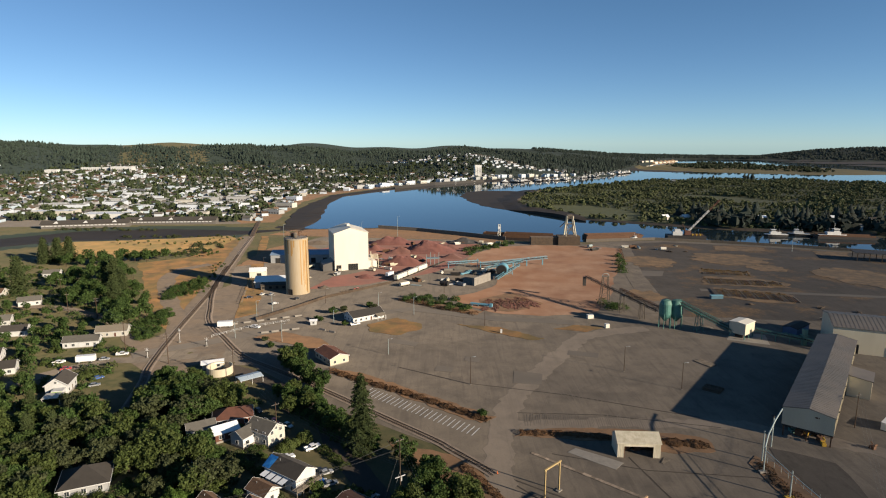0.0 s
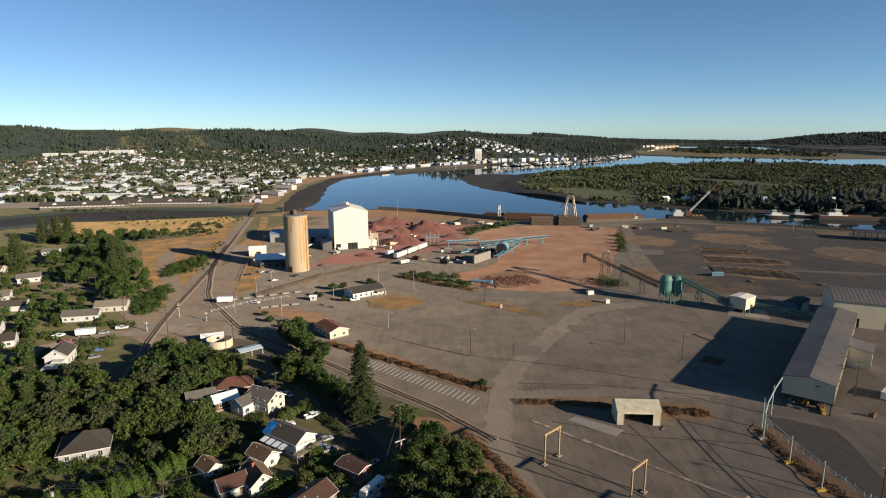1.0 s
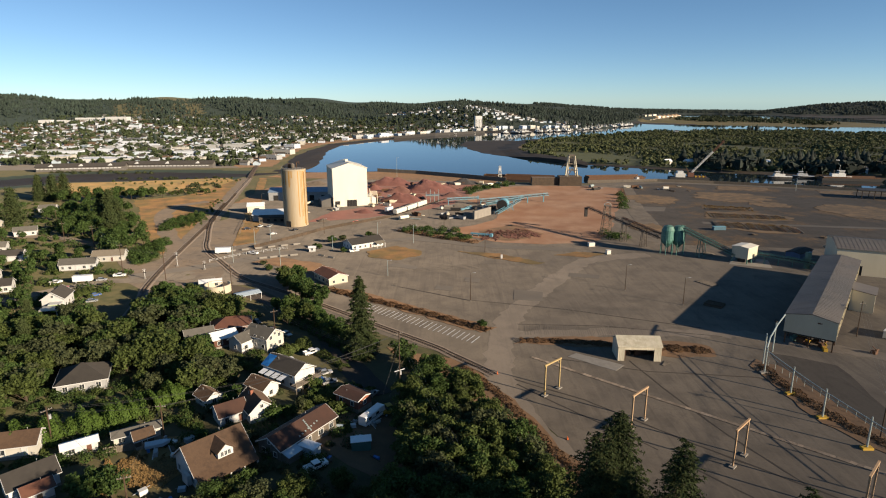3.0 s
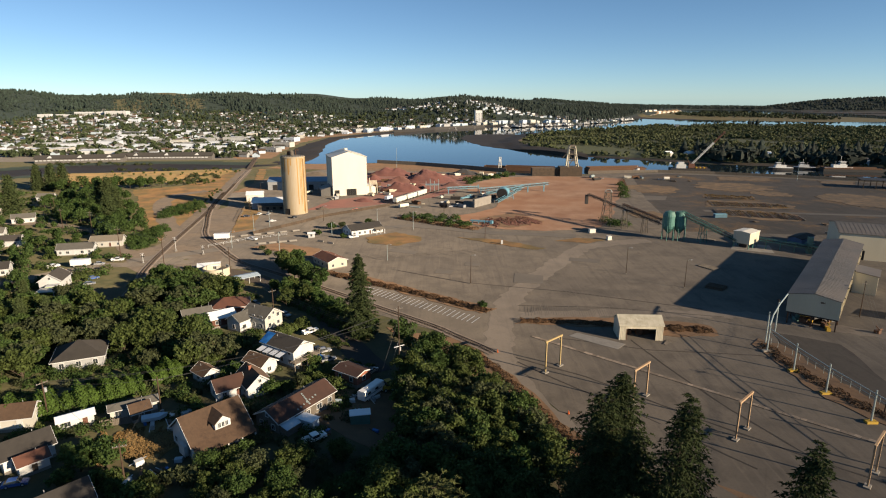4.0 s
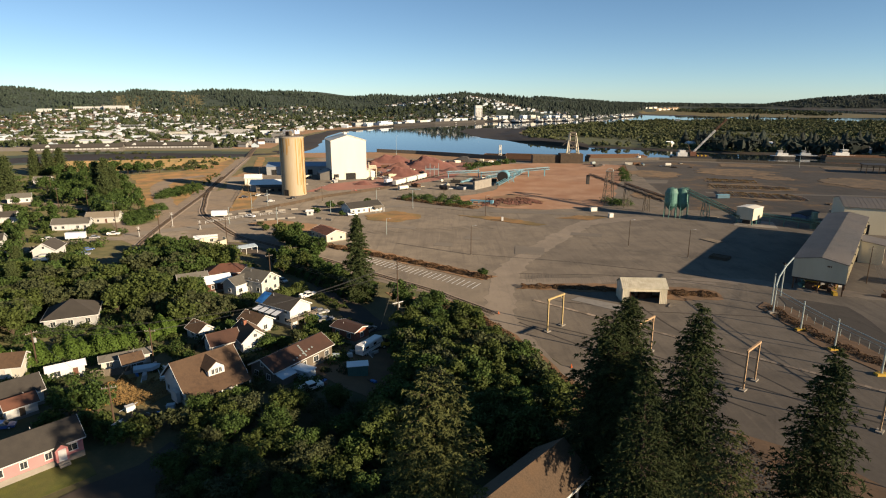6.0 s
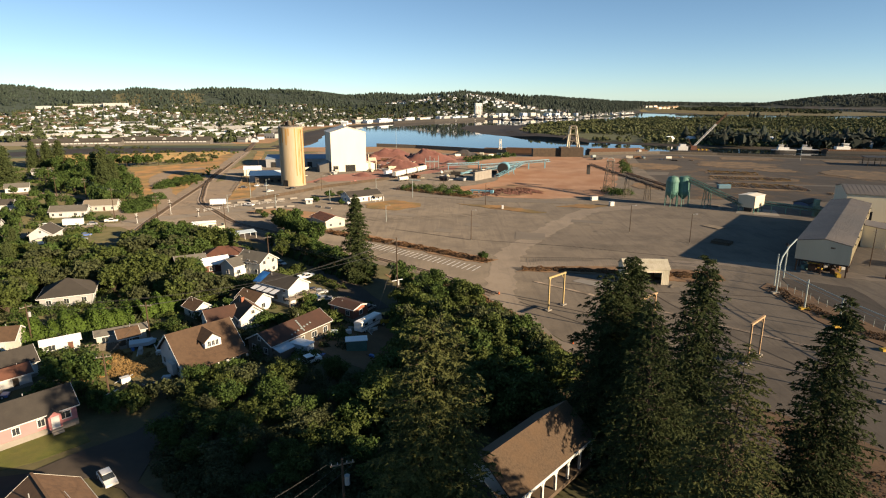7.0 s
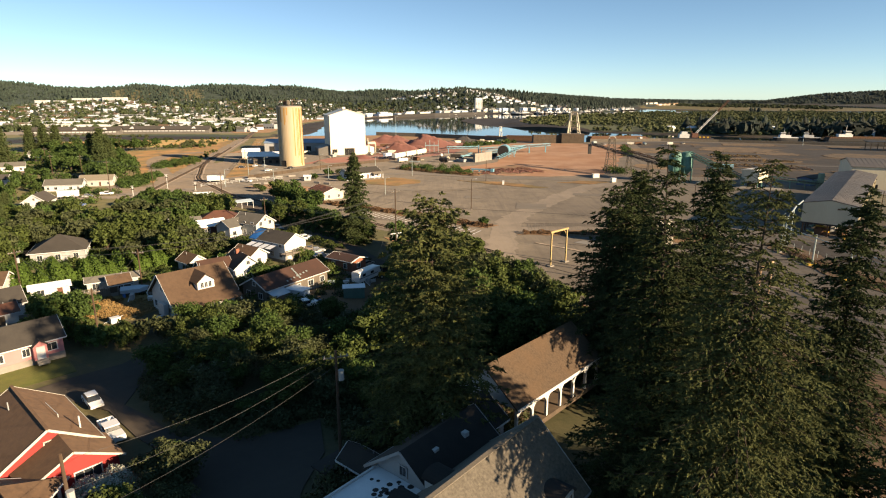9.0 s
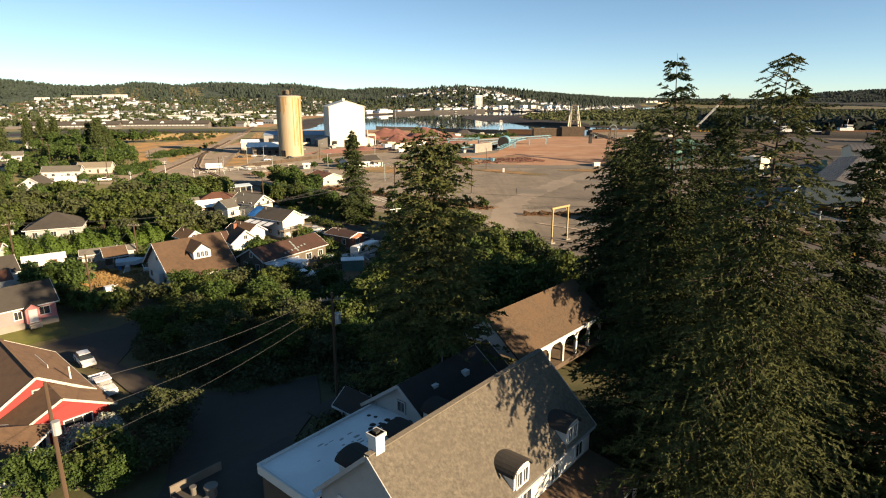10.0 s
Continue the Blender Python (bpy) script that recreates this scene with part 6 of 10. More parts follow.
part("crane_cab", Form().box(-1, 5, -3, 3, 3.4, 8.0), ROOF_RED, db)
for i in range(9):
    a, b = Vector((3, 0, 7)).lerp(Vector((33, 0, 42)), i / 9), Vector((3, 0, 7)).lerp(Vector((33, 0, 42)), (i + 1) / 9)
    f = Form()
    for s in (-0.9, 0.9):
        for q in (0, 1.6):
            f.beam(a + Vector((-q * 0.6, s, q * 0.5)), b + Vector((-q * 0.6, s, q * 0.5)), 0.3)
    f.beam(a + Vector((0, -0.9, 0)), b + Vector((0, 0.9, 0)), 0.2).beam(a + Vector((-1, 0.9, 0.8)), b + Vector((-1, -0.9, 0.8)), 0.2)
    part("boom_section", f, ROOF_RED if i > 5 else WHITE, db)
part("stay", Form().tube((-4, 0, 15), (33, 0, 42), 0.12, n=5).tube((-4, 0, 15), (-14, 0, 4), 0.12, n=5), DARK_STEEL, db)
part("mast", Form().beam((0, -2, 7), (-4, 0, 15), 0.5).beam((0, 2, 7), (-4, 0, 15), 0.5), RUSTY, db)
part("hoist_line", Form().tube((33, 0, 42), (33, 0, 10), 0.1, n=5), DARK_STEEL, db)
for i in range(6):
    part("winch", Form().tube((7 + 2 * i, -3, 3.9), (7 + 2 * i, 3, 3.9), 0.9, n=10), RUSTY if i % 2 else YELLOW, db)


def tug(x, y, turn, label, s=1.0):
    t = thing("tugboat", label, "boat", x, y, -1.7, turn)
    t.scale = (s, s, s)
    n = 9
    ring = [(12 * math.cos(math.pi * k / (n - 1) - math.pi / 2) if k not in (0, n - 1) else 0, 4 * math.sin(math.pi * k / (n - 1) - math.pi / 2)) for k in range(n)]
    out = [(-12, -3.6)] + [(max(x_, -2), y_) for x_, y_ in ring] + [(-12, 3.6)]
    part("hull", Form().prism(out, 0.2, 2.6), DARK_STEEL, t)
    part("bulwark", Form().prism([(a * 1.02, b * 1.02) for a, b in out], 2.6, 3.1), WHITE, t)
    part("deck_house", Form().box(-5, 6, -2.6, 2.6, 3.1, 5.6), WHITE, t)
    part("wheelhouse", Form().box(0.5, 5, -2.0, 2.0, 5.6, 8.0), WHITE, t)
    part("window_band", Form().box(0.45, 5.05, -2.05, 2.05, 6.6, 7.4), GLASS, t)
    part("roof", Form().box(0.1, 5.4, -2.3, 2.3, 8.0, 8.25), WHITE, t)
    part("funnel", Form().tube((-3, 0, 5.6), (-3, 0, 8.6), 0.8, 0.7, 10), DARK_STEEL, t)
    part("mast", Form().tube((1.5, 0, 8.2), (1.5, 0, 13), 0.12, n=5), WHITE, t)


tug(372, 648, 170, "white tugboat with dark hull moored by the bank")
tug(430, 640, -8, "large white workboat moored by the bank", 1.25)
tug(205, 622, 20, "small dark workboat by the wharf", 0.6)
tug(402, 655, 160, "white workboat at the far mooring", 0.9)
r = random.Random(8)
for i in range(58):
    q = i / 57
    x, y = np.interp(q, [0, 0.35, 1], [165, 330, 640]), np.interp(q, [0, 0.35, 1], [1600, 1712, 2130])
    tug(x + r.uniform(-8, 30), y + r.uniform(-40, -4), r.uniform(0, 360), "white fishing boat in the town marina", r.uniform(0.6, 1.3))
for i in range(10):
    x, y = 470 + 17 * i + r.uniform(-8, 8), 1900 + 26 * i
    dk = thing("boat_shed", "white boat shed on the marina dock", "shed", x, y, -1.2, r.uniform(30, 60), group="marina sheds")
    gable_shell(dk, r.uniform(14, 26), 9, 4.5, 1.8, TOWN_WHITE, [ROOF_WHITE, GREY_METAL_ROOF][i % 2], 0.3)
    part("pontoon", Form().box(-14, 14, -6, 6, -0.6, 0.02), TIMBER, dk)
for i in range(8):
    tug(-20 + 16 * i, 1492 + 14 * i, r.uniform(0, 360), "white boat at the town quay", r.uniform(0.5, 0.9))
tq = thing("town_quay", "long timber boardwalk along the town waterfront", "quay", 0, 0)
part("deck", Form().beam((-110, 1340, 0.6), (-20, 1480, 0.6), 0.6, 9).beam((-20, 1480, 0.6), (112, 1600, 0.6), 0.6, 9), DARK_STEEL, tq)
# far bank boatyard sheds on the island
for i, (x, y, w, d, h, wm, lab) in enumerate(((470, 690, 46, 14, 6, BLUE_PALE, "long pale blue boatyard shed"), (530, 684, 34, 16, 7, WHITE_METAL, "white metal boatyard shed"), (430, 716, 14, 10, 5, WHITE, "small white riverside house"), (590, 676, 20, 12, 6, GREY_PAINT, "grey metal boatyard shed"))):
    s = thing("boatyard_shed", lab, "shed", x, y, h_at(x, y), -14)
    gable_shell(s, w, d, h, 2, wm, GREY_METAL_ROOF, 0.4)
    part("footing", Form().box(-w / 2, w / 2, -d / 2, d / 2, -3, 0.02), CONCRETE, s)
    slot(s, "door", 4, 4, pose(0, -d / 2 - 0.03, 0))
for i in range(16):
    x, y = 300 + i * 24 + r.uniform(-8, 8), 800 - i * 6 + r.uniform(-25, 30)
    s = thing("island_house", "small white house among the island trees", "house", x, y, h_at(x, y), r.uniform(-30, 30), group="island houses")
    gable_shell(s, r.uniform(9, 13), 8, 4.5, 2.4, r.choice([WHITE, CREAM, BLUE_PALE]), r.choice([ROOF_GREY, ROOF_DARK, ROOF_WHITE]), 0.4)
    part("footing", Form().box(-4, 4, -4, 4, -3, 0.02), CONCRETE, s)
# sawmill on the far shore of the bay
for i in range(9):
    x, y = 1010 + 46 * i, 3020 + 62 * i
    s = thing("far_mill_shed", "pale sawmill shed on the far shore", "shed", x, y, h_at(x, y), 40, group="far sawmill")
    gable_shell(s, 30, 16, 7, 3, [WHITE_METAL, CREAM_METAL, WHITE_METAL][i % 3], GREY_METAL_ROOF, 0.4)
    heap("mound", "orange wood-chip pile on the far shore", x - 30, y - 40, 20, 12, 9, ORANGE_TIMBER, 30 + i, 0.3)

# ---- houses ----
_panes = {}
HOMES = []


def window(parent, m, w=1.1, h=1.3, frame_m=None, bars=1):
    """A framed window on a wall: x along the wall, z up, -y outwards."""
    frame_m = frame_m or WHITE
    key = (w, h, frame_m.name, bars)
    if key not in _panes:
        f = Form()
        for x0, x1, z0, z1 in ((-w / 2 - 0.1, -w / 2 + 0.03, 0, h), (w / 2 - 0.03, w / 2 + 0.1, 0, h), (-w / 2 - 0.1, w / 2 + 0.1, h - 0.03, h + 0.1), (-w / 2 - 0.14, w / 2 + 0.14, -0.1, 0.03)):
            f.box(x0, x1, -0.09, 0.04, z0, z1)
        for i in range(bars):
            x = -w / 2 + w * (i + 1) / (bars + 1)
            f.box(x - 0.025, x + 0.025, -0.06, 0.04, 0, h)
        _panes[key] = f.mesh("window", frame_m), Form().box(-w / 2, w / 2, -0.03, 0.03, 0, h).mesh("pane", GLASS)
    a, b = _panes[key]
    o = share("window", a, parent, m)
    share("pane", b, o)
    return o


def door(parent, m, w=1.0, h=2.1, material=None):
    f = Form()
    for x0, x1, z0, z1 in ((-w / 2 - 0.12, -w / 2, 0, h), (w / 2, w / 2 + 0.12, 0, h), (-w / 2 - 0.12, w / 2 + 0.12, h, h + 0.12)):
        f.box(x0, x1, -0.1, 0.04, z0, z1)
    o = part("door_frame", f, WHITE, parent)
    o.matrix_basis = m
    part("door", Form().box(-w / 2, w / 2, -0.05, 0.03, 0, h), material or TIMBER, o)
    return o


def chimney(parent, x, y, z0, z1, material=None, s=0.7):
    material = material or BRICK
    c = part("chimney", Form().box(x - s / 2, x + s / 2, y - s / 2, y + s / 2, z0, z1).box(x - s / 2 - 0.08, x + s / 2 + 0.08, y - s / 2 - 0.08, y + s / 2 + 0.08, z1 - 0.25, z1), material, parent)
    part("flue", Form().box(x - s / 4, x + s / 4, y - s / 4, y + s / 4, z1 - 0.1, z1 + 0.15), RUBBER, c)


def fascia(parent, w, d, h, rise, over, material, thick=0.25):
    """White boards along the gable edges and the eaves."""
    k = rise / (d / 2)
    e = d / 2 + over
    for sx in (-1, 1):
        for s in (-1, 1):
            part("barge_board", Form().beam((sx * (w / 2 + over + 0.03), s * e, h - k * over + 0.12), (sx * (w / 2 + over + 0.03), 0, h + rise + 0.14), 0.06, 0.28), material, parent)
    for s in (-1, 1):
        part("gutter", Form().box(-w / 2 - over, w / 2 + over, s * (e + 0.05) - 0.06, s * (e + 0.05) + 0.06, h - k * over + 0.04, h - k * over + 0.2), material, parent)


def house(x, y, turn, w, d, h, rise, wall_m, roof_m, label, z=None, rows=1, trim=None, sink=0.0, over=0.45, side="all", stack=None, sill=1.0, name="house"):
    """A small house: ridge along local x, windows in rows, foundation, trim. Returns the thing."""
    z = h_at(x, y) if z is None else z
    t = thing(name, label, "house", x, y, z - sink, turn)
    HOMES.append((x, y, max(w, d) * 0.5))
    gable_shell(t, w, d, h, rise, wall_m, roof_m, over, 0.22)
    fascia(t, w, d, h, rise, over, trim or WHITE)
    part("foundation", Form().box(-w / 2 - 0.05, w / 2 + 0.05, -d / 2 - 0.05, d / 2 + 0.05, -1.5, 0.35), CONCRETE, t)
    rnd = random.Random(int(abs(x * 7 + y * 13)))
    for r in range(rows):
        zz = sill + r * 2.7
        n = max(1, int(w / 3.2))
        for i in range(n):
            px = -w / 2 + w * (i + 0.5) / n
            if r == 0 and i == n // 2 and side == "all":
                door(t, pose(px, -d / 2, 0.3), material=rnd.choice([TIMBER, WHITE, ROOF_RED]))
            else:
                window(t, pose(px, -d / 2, zz), rnd.choice([1.0, 1.3, 1.6]), 1.25, trim)
            window(t, pose(px, d / 2, zz, 0, 0, 180), 1.1, 1.25, trim)
        n = max(1, int(d / 3.4))
        for i in range(n):
            py = -d / 2 + d * (i + 0.5) / n
            window(t, pose(w / 2, py, zz, 0, 0, 90), 1.1, 1.25, trim)
            window(t, pose(-w / 2, py, zz, 0, 0, -90), 1.1, 1.25, trim)
    if rise > 1.9:
        for s in (-1, 1):
            window(t, pose(s * w / 2, 0, h + rise * 0.22, 0, 0, 90 * s), 0.8, 0.9, trim)
    if stack:
        chimney(t, stack[0], stack[1], h, h + rise + 0.9)
    part("vent_pipe", Form().tube((w * 0.2, d * 0.15, h), (w * 0.2, d * 0.15, h + rise + 0.35), 0.07, n=6), GREY_PAINT, t)
    return t


def hip_house(x, y, turn, w, d, h, rise, wall_m, roof_m, label, over=0.6):
    z = h_at(x, y)
    t = thing("house", label, "house", x, y, z, turn)
    HOMES.append((x, y, max(w, d) * 0.5))
    part("wall", Form().box(-w / 2, w / 2, -d / 2, d / 2, 0, h), wall_m, t)
    a, b, r = w / 2 + over, d / 2 + over, max(0.2, (w - d) / 2)
    f = Form().add([(-a, -b, h), (a, -b, h), (a, b, h), (-a, b, h), (-r, 0, h + rise), (r, 0, h + rise), (-a, -b, h - 0.2), (a, -b, h - 0.2), (a, b, h - 0.2), (-a, b, h - 0.2)],
                   [(0, 1, 5, 4), (1, 2, 5), (2, 3, 4, 5), (3, 0, 4), (0, 6, 7, 1), (1, 7, 8, 2), (2, 8, 9, 3), (3, 9, 6, 0), (9, 8, 7, 6)])
    part("roof", f, roof_m, t)
    part("ridge_cap", Form().beam((-r, 0, h + rise + 0.05), (r, 0, h + rise + 0.05), 0.3, 0.15), roof_m, t)
    part("gutter", Form().box(-a, a, -b - 0.1, -b, h - 0.2, h).box(-a, a, b, b + 0.1, h - 0.2, h).box(-a - 0.1, -a, -b, b, h - 0.2, h).box(a, a + 0.1, -b, b, h - 0.2, h), WHITE, t)
    part("foundation", Form().box(-w / 2 - 0.05, w / 2 + 0.05, -d / 2 - 0.05, d / 2 + 0.05, -1.5, 0.3), CONCRETE, t)
    for i in range(3):
        window(t, pose(-w / 3 + w / 3 * i, -d / 2, 1.2), 1.2, 1.4)
        window(t, pose(w / 2, -d / 3 + d / 3 * i, 1.2, 0, 0, 90), 1.2, 1.4)
        window(t, pose(-w / 2, -d / 3 + d / 3 * i, 1.2, 0, 0, -90), 1.2, 1.4)
    return t


# craftsman house with a big brown roof and a dormer; its ridge runs from lower left to upper right
bh = house(-50.9, 115.5, 46, 12.4, 10.4, 3.9, 4.2, WHITE, ROOF_BROWN, "white craftsman house with broad brown shingle roof and dormer", z=2.2, rows=1, over=0.7, stack=None)
dm = part("dormer", Form().extrude_x([(-1.7, 0), (1.7, 0), (1.7, 1.6), (0, 2.9), (-1.7, 1.6)], -2.2, 2.4), WHITE, bh, "white dormer")
dm.matrix_basis = pose(0.6, -2.6, 5.0, 0, 0, -90)
for s in (-1, 1):
    p = [(s * 2.15, 1.25), (0, 2.95), (0, 3.15), (s * 2.15, 1.45)]
    part("dormer_roof", Form().extrude_x(p if s > 0 else p[::-1], -2.6, 2.8), ROOF_BROWN, dm)
for k in range(3):
    window(dm, pose(2.4, -0.8 + 0.8 * k, 0.25, 0, 0, 90), 0.6, 1.1)
part("porch_roof", Form().extrude_x([(-8.2, 2.75), (-5.2, 3.9), (-5.2, 4.05), (-8.2, 2.9)], -6.6, 6.6), ROOF_BROWN, bh)
for k in range(5):
    part("porch_post", Form().box(-6.2 + 3.1 * k, -5.9 + 3.1 * k, -7.9, -7.6, 0.2, 2.75), WHITE, bh)
part("porch_deck", Form().box(-6.5, 6.5, -8.1, -5.3, -0.6, 0.25), TIMBER_GREY, bh)
part("bay_window", Form().box(-7.3, -6.5, -3.2, -0.4, 0.6, 3.0), WHITE, bh)

# white two-storey house with side deck, blue tarp on its roof
wh = house(-45.6, 160.0, 146, 13.5, 7.4, 4.9, 2.1, BLUE_PALE, ROOF_DARK, "pale blue two-storey house with dark roof and blue tarp", z=1.1, rows=2, stack=None)
part("gable_front", Form().extrude_x([(-3.78, 0.35), (3.78, 0.35), (3.78, 4.9), (0, 6.98), (-3.78, 4.9)], -6.83, -6.76), WHITE, wh)
part("tarp", Form().add([(4.2, 4.2, 4.98), (7.2, 4.2, 4.98), (7.3, 0.6, 7.02), (4.0, 0.5, 7.05), (5.6, 2.4, 6.16)], [(0, 1, 4), (1, 2, 4), (2, 3, 4), (3, 0, 4)]), TARP, wh, "crumpled blue tarpaulin")
for i in range(4):
    part("canopy_sheet", Form().add([(-4.2 + 2.6 * i, 3.9, 4.3), (-2.1 + 2.6 * i, 3.9, 4.3), (-2.1 + 2.6 * i, 6.6, 3.7), (-4.2 + 2.6 * i, 6.6, 3.7)], [(0, 1, 2, 3)]), ROOF_WHITE, wh)
part("deck", Form().box(-9.2, -6.9, -4.2, 5.5, 2.3, 2.55), TIMBER_GREY, wh)
for k in range(5):
    part("deck_post", Form().box(-9.1, -8.9, -4.1 + 2.35 * k, -3.9 + 2.35 * k, -1.2, 3.6), TIMBER_GREY, wh)
part("deck_rail", Form().beam((-9.1, -4.2, 3.5), (-9.1, 5.5, 3.5), 0.1).beam((-9.1, -4.2, 3.0), (-9.1, 5.5, 3.0), 0.08), TIMBER_GREY, wh)

house(-49.4, 140.5, 128, 9.0, 6.4, 3.4, 2.6, WHITE, ROOF_BROWN, "white gabled cottage with dark brown roof", rows=1, stack=(1, 0.5))
house(-55.4, 138.0, 38, 7.0, 6.0, 2.9, 2.0, WHITE, ROOF_RUST, "low white annexe with brown roof", rows=1)
house(-51.4, 152.5, 146, 7.5, 5.4, 3.2, 1.7, WHITE, ROOF_BROWN, "small white outhouse with brown roof", rows=1, name="outbuilding")
# Workshop: dark wall and roof colours stand for the shade over it.
ms = house(-35.0, 127.6, 57, 18.0, 7.6, 3.2, 2.0, TIMBER_GREY, ROOF_RUST, "long workshop with rusty metal roof, colours darkened for shade", z=1.6, rows=1, side="none", name="workshop")
for x0, y0, x1, y1 in ((-3.4, -3.6, 4.2, -2.5), (0.6, -3.9, 1.0, -0.6)):
    for k in range(7):
        q = (k + 0.5) / 7
        x, y = x0 + (x1 - x0) * q, y0 + (y1 - y0) * q
        part("skylight", Form().box(-0.2, 0.2, -0.2, 0.2, 0, 0.05), PALE_STEEL, ms).matrix_basis = pose(x, y, 5.5 + 2.0 * y / 3.8, 27.8, 0, 0)
part("lean_to_roof", Form().extrude_x([(-6.4, 2.1), (-3.9, 2.8), (-3.9, 2.92), (-6.4, 2.22)], -9.0, -4.6), BLUE_PALE, ms, "pale lean-to roof")
part("lean_to_wall", Form().box(-8.9, -4.7, -6.2, -3.85, 0, 2.1), TIMBER_GREY, ms)
house(-24.4, 146.0, 146, 8.0, 5.4, 2.9, 0.7, BRICK, ROOF_RUST, "low shed with salmon end wall and dark roof", z=1.4, rows=1, side="none", name="shed")
yh = house(-60.8, 186.3, 150, 10.5, 7.6, 4.4, 2.4, CREAM, ROOF_GREY, "cream gabled house with grey-green roof", z=1.0, rows=2)
house(-67.0, 184.0, 60, 7, 6, 3.6, 1.9, WHITE, ROOF_GREY, "white wing with grey roof", z=1.0, rows=1)
hip_house(-76.5, 199.5, 20, 13, 9, 3.4, 2.3, BRICK, ROOF_RED, "brick house with reddish-brown hip roof")
house(-75.5, 188.0, 38, 8, 6.5, 3.0, 1.5, ROOF_RED, ROOF_WHITE, "red shed with white metal roof", z=1.0, rows=1, name="shed")
house(-84.5, 190.0, 30, 9, 7, 3.0, 1.6, WHITE, ROOF_GREY, "white cottage with weathered grey roof", z=1.0, rows=1)
house(-64.5, 147.0, 140, 6, 4.6, 2.6, 1.6, WHITE, ROOF_BROWN, "small white gabled shed with brown roof", rows=1, name="shed")
hip_house(-105.5, 158.5, 24, 12.5, 11.5, 3.4, 3.4, GREY_PAINT, ROOF_DARK, "grey hip-roofed house among trees")
pk = house(-71.9, 85.6, 48, 21.0, 6.4, 3.0, 2.5, PINK, ROOF_DARK, "long pink cottage with dark grey roof and small gabled porches", z=3.1, rows=1, side="none")
for px in (-3.6, 7.0):
    po = part("porch", Form().extrude_x([(-0.95, 0.3), (0.95, 0.3), (0.95, 2.6), (0, 3.4), (-0.95, 2.6)], 0, 1.1), PINK, pk, "small gabled entrance porch")
    po.matrix_basis = pose(px, -3.2, 0, 0, 0, -90)
    for s in (-1, 1):
        p = [(s * 1.2, 2.45), (0, 3.42), (0, 3.55), (s * 1.2, 2.58)]
        part("porch_roof", Form().extrude_x(p if s > 0 else p[::-1], -0.2, 1.35), ROOF_DARK, po)
    door(po, pose(1.1, 0, 0.35, 0, 0, 90), 0.95, 2.0, WHITE)
    part("step", Form().box(1.1, 1.7, -0.8, 0.8, -0.3, 0.3).box(1.7, 2.2, -0.8, 0.8, -0.3, 0.1), CONCRETE, po)
wr = house(-86.6, 108.0, 48, 9.0, 6.0, 3.0, 2.3, WHITE, ROOF_DARK, "white cottage with dark roof", z=2.6, rows=1)
house(-83.0, 104.6, 48, 5.2, 3.6, 2.5, 1.2, WHITE, ROOF_RED, "white shed with rust-red roof", z=2.6, rows=1, name="shed")
house(-99, 122, 14, 9.5, 6.5, 2.9, 2.0, CREAM, ROOF_BROWN, "cream garage with brown roof", z=2.4, rows=1, name="garage")
house(-71.5, 125, 40, 4.0, 3.4, 2.2, 1.4, TIMBER, ROOF_BROWN, "small brown timber shed", z=2.4, rows=1, side="none", name="shed")
house(-74.0, 127.0, 32, 10.0, 3.4, 2.6, 0.7, CREAM, ROOF_GREY, "long cream mobile home under vines", z=2.2, rows=1, name="mobile_home")
house(-84.5, 121.5, 36, 7.0, 3.0, 2.5, 0.6, WHITE, ROOF_WHITE, "white trailer behind the hedge", z=2.2, rows=1, name="mobile_home")
# red house with brown roof near the lane
rd = house(-47.9, 62.6, 138, 13.4, 9.4, 3.0, 3.0, RED, ROOF_BROWN, "red house with broad brown shingle roof", z=3.1, rows=1, trim=CREAM, over=0.6, side="none")
gb = part("front_wing", Form().extrude_x([(-4.3, 0), (4.3, 0), (4.3, 2.5), (0, 4.7), (-4.3, 2.5)], -1.5, 4.0), RED, rd)
gb.matrix_basis = pose(-7.2, -1.0, 0, 0, 0, 180)
for s in (-1, 1):
    p = [(s * 4.9, 2.25), (0, 4.78), (0, 5.0), (s * 4.9, 2.47)]
    part("wing_roof", Form().extrude_x(p if s > 0 else p[::-1], -1.6, 4.5), ROOF_BROWN, gb)
    part("barge_board", Form().beam((4.55, s * 4.9, 2.34), (4.55, 0, 4.88), 0.06, 0.24), CREAM, gb)
window(gb, pose(4.0, 1.2, 0.9, 0, 0, 90), 2.6, 1.3, WHITE, 2)
door(gb, pose(4.0, -3.0, 0.2, 0, 0, 90), 1.3, 2.0, GREY_PAINT)
part("antenna_rail", Form().path([(1.5, -2.0, 5.4), (-2.5, -2.2, 5.3), (-2.5, -2.2, 4.9)], 0.04, 5), WHITE, rd)
part("vent_stack", Form().tube((-5.0, -3.6, 3.6), (-5.0, -3.6, 5.4), 0.1, n=7), WHITE, rd)
part("ridge_cap", Form().beam((-7.4, 0, 6.3), (7.4, 0, 6.3), 0.35, 0.12), ROOF_BROWN, rd)
hip_house(-45.0, 49.6, 4, 12.0, 7.6, 3.0, 2.2, WHITE, ROOF_BROWN, "white-walled house with dark brown hip roof")
house(-54.5, 55.5, 4, 6.0, 5.0, 2.6, 1.4, WHITE, ROOF_DARK, "small white garage with dark roof", z=3.0, rows=1, name="garage")
# houses along the side road
gh = house(-156.5, 226.5, 104, 10.5, 8.0, 4.3, 2.7, WHITE, ROOF_DARK, "white gabled house with dark roof and lime-green garage", z=1.0, rows=1)
part("garage", Form().box(-9.0, -5.3, -3.6, 0.6, 0, 3.2), WHITE, gh)
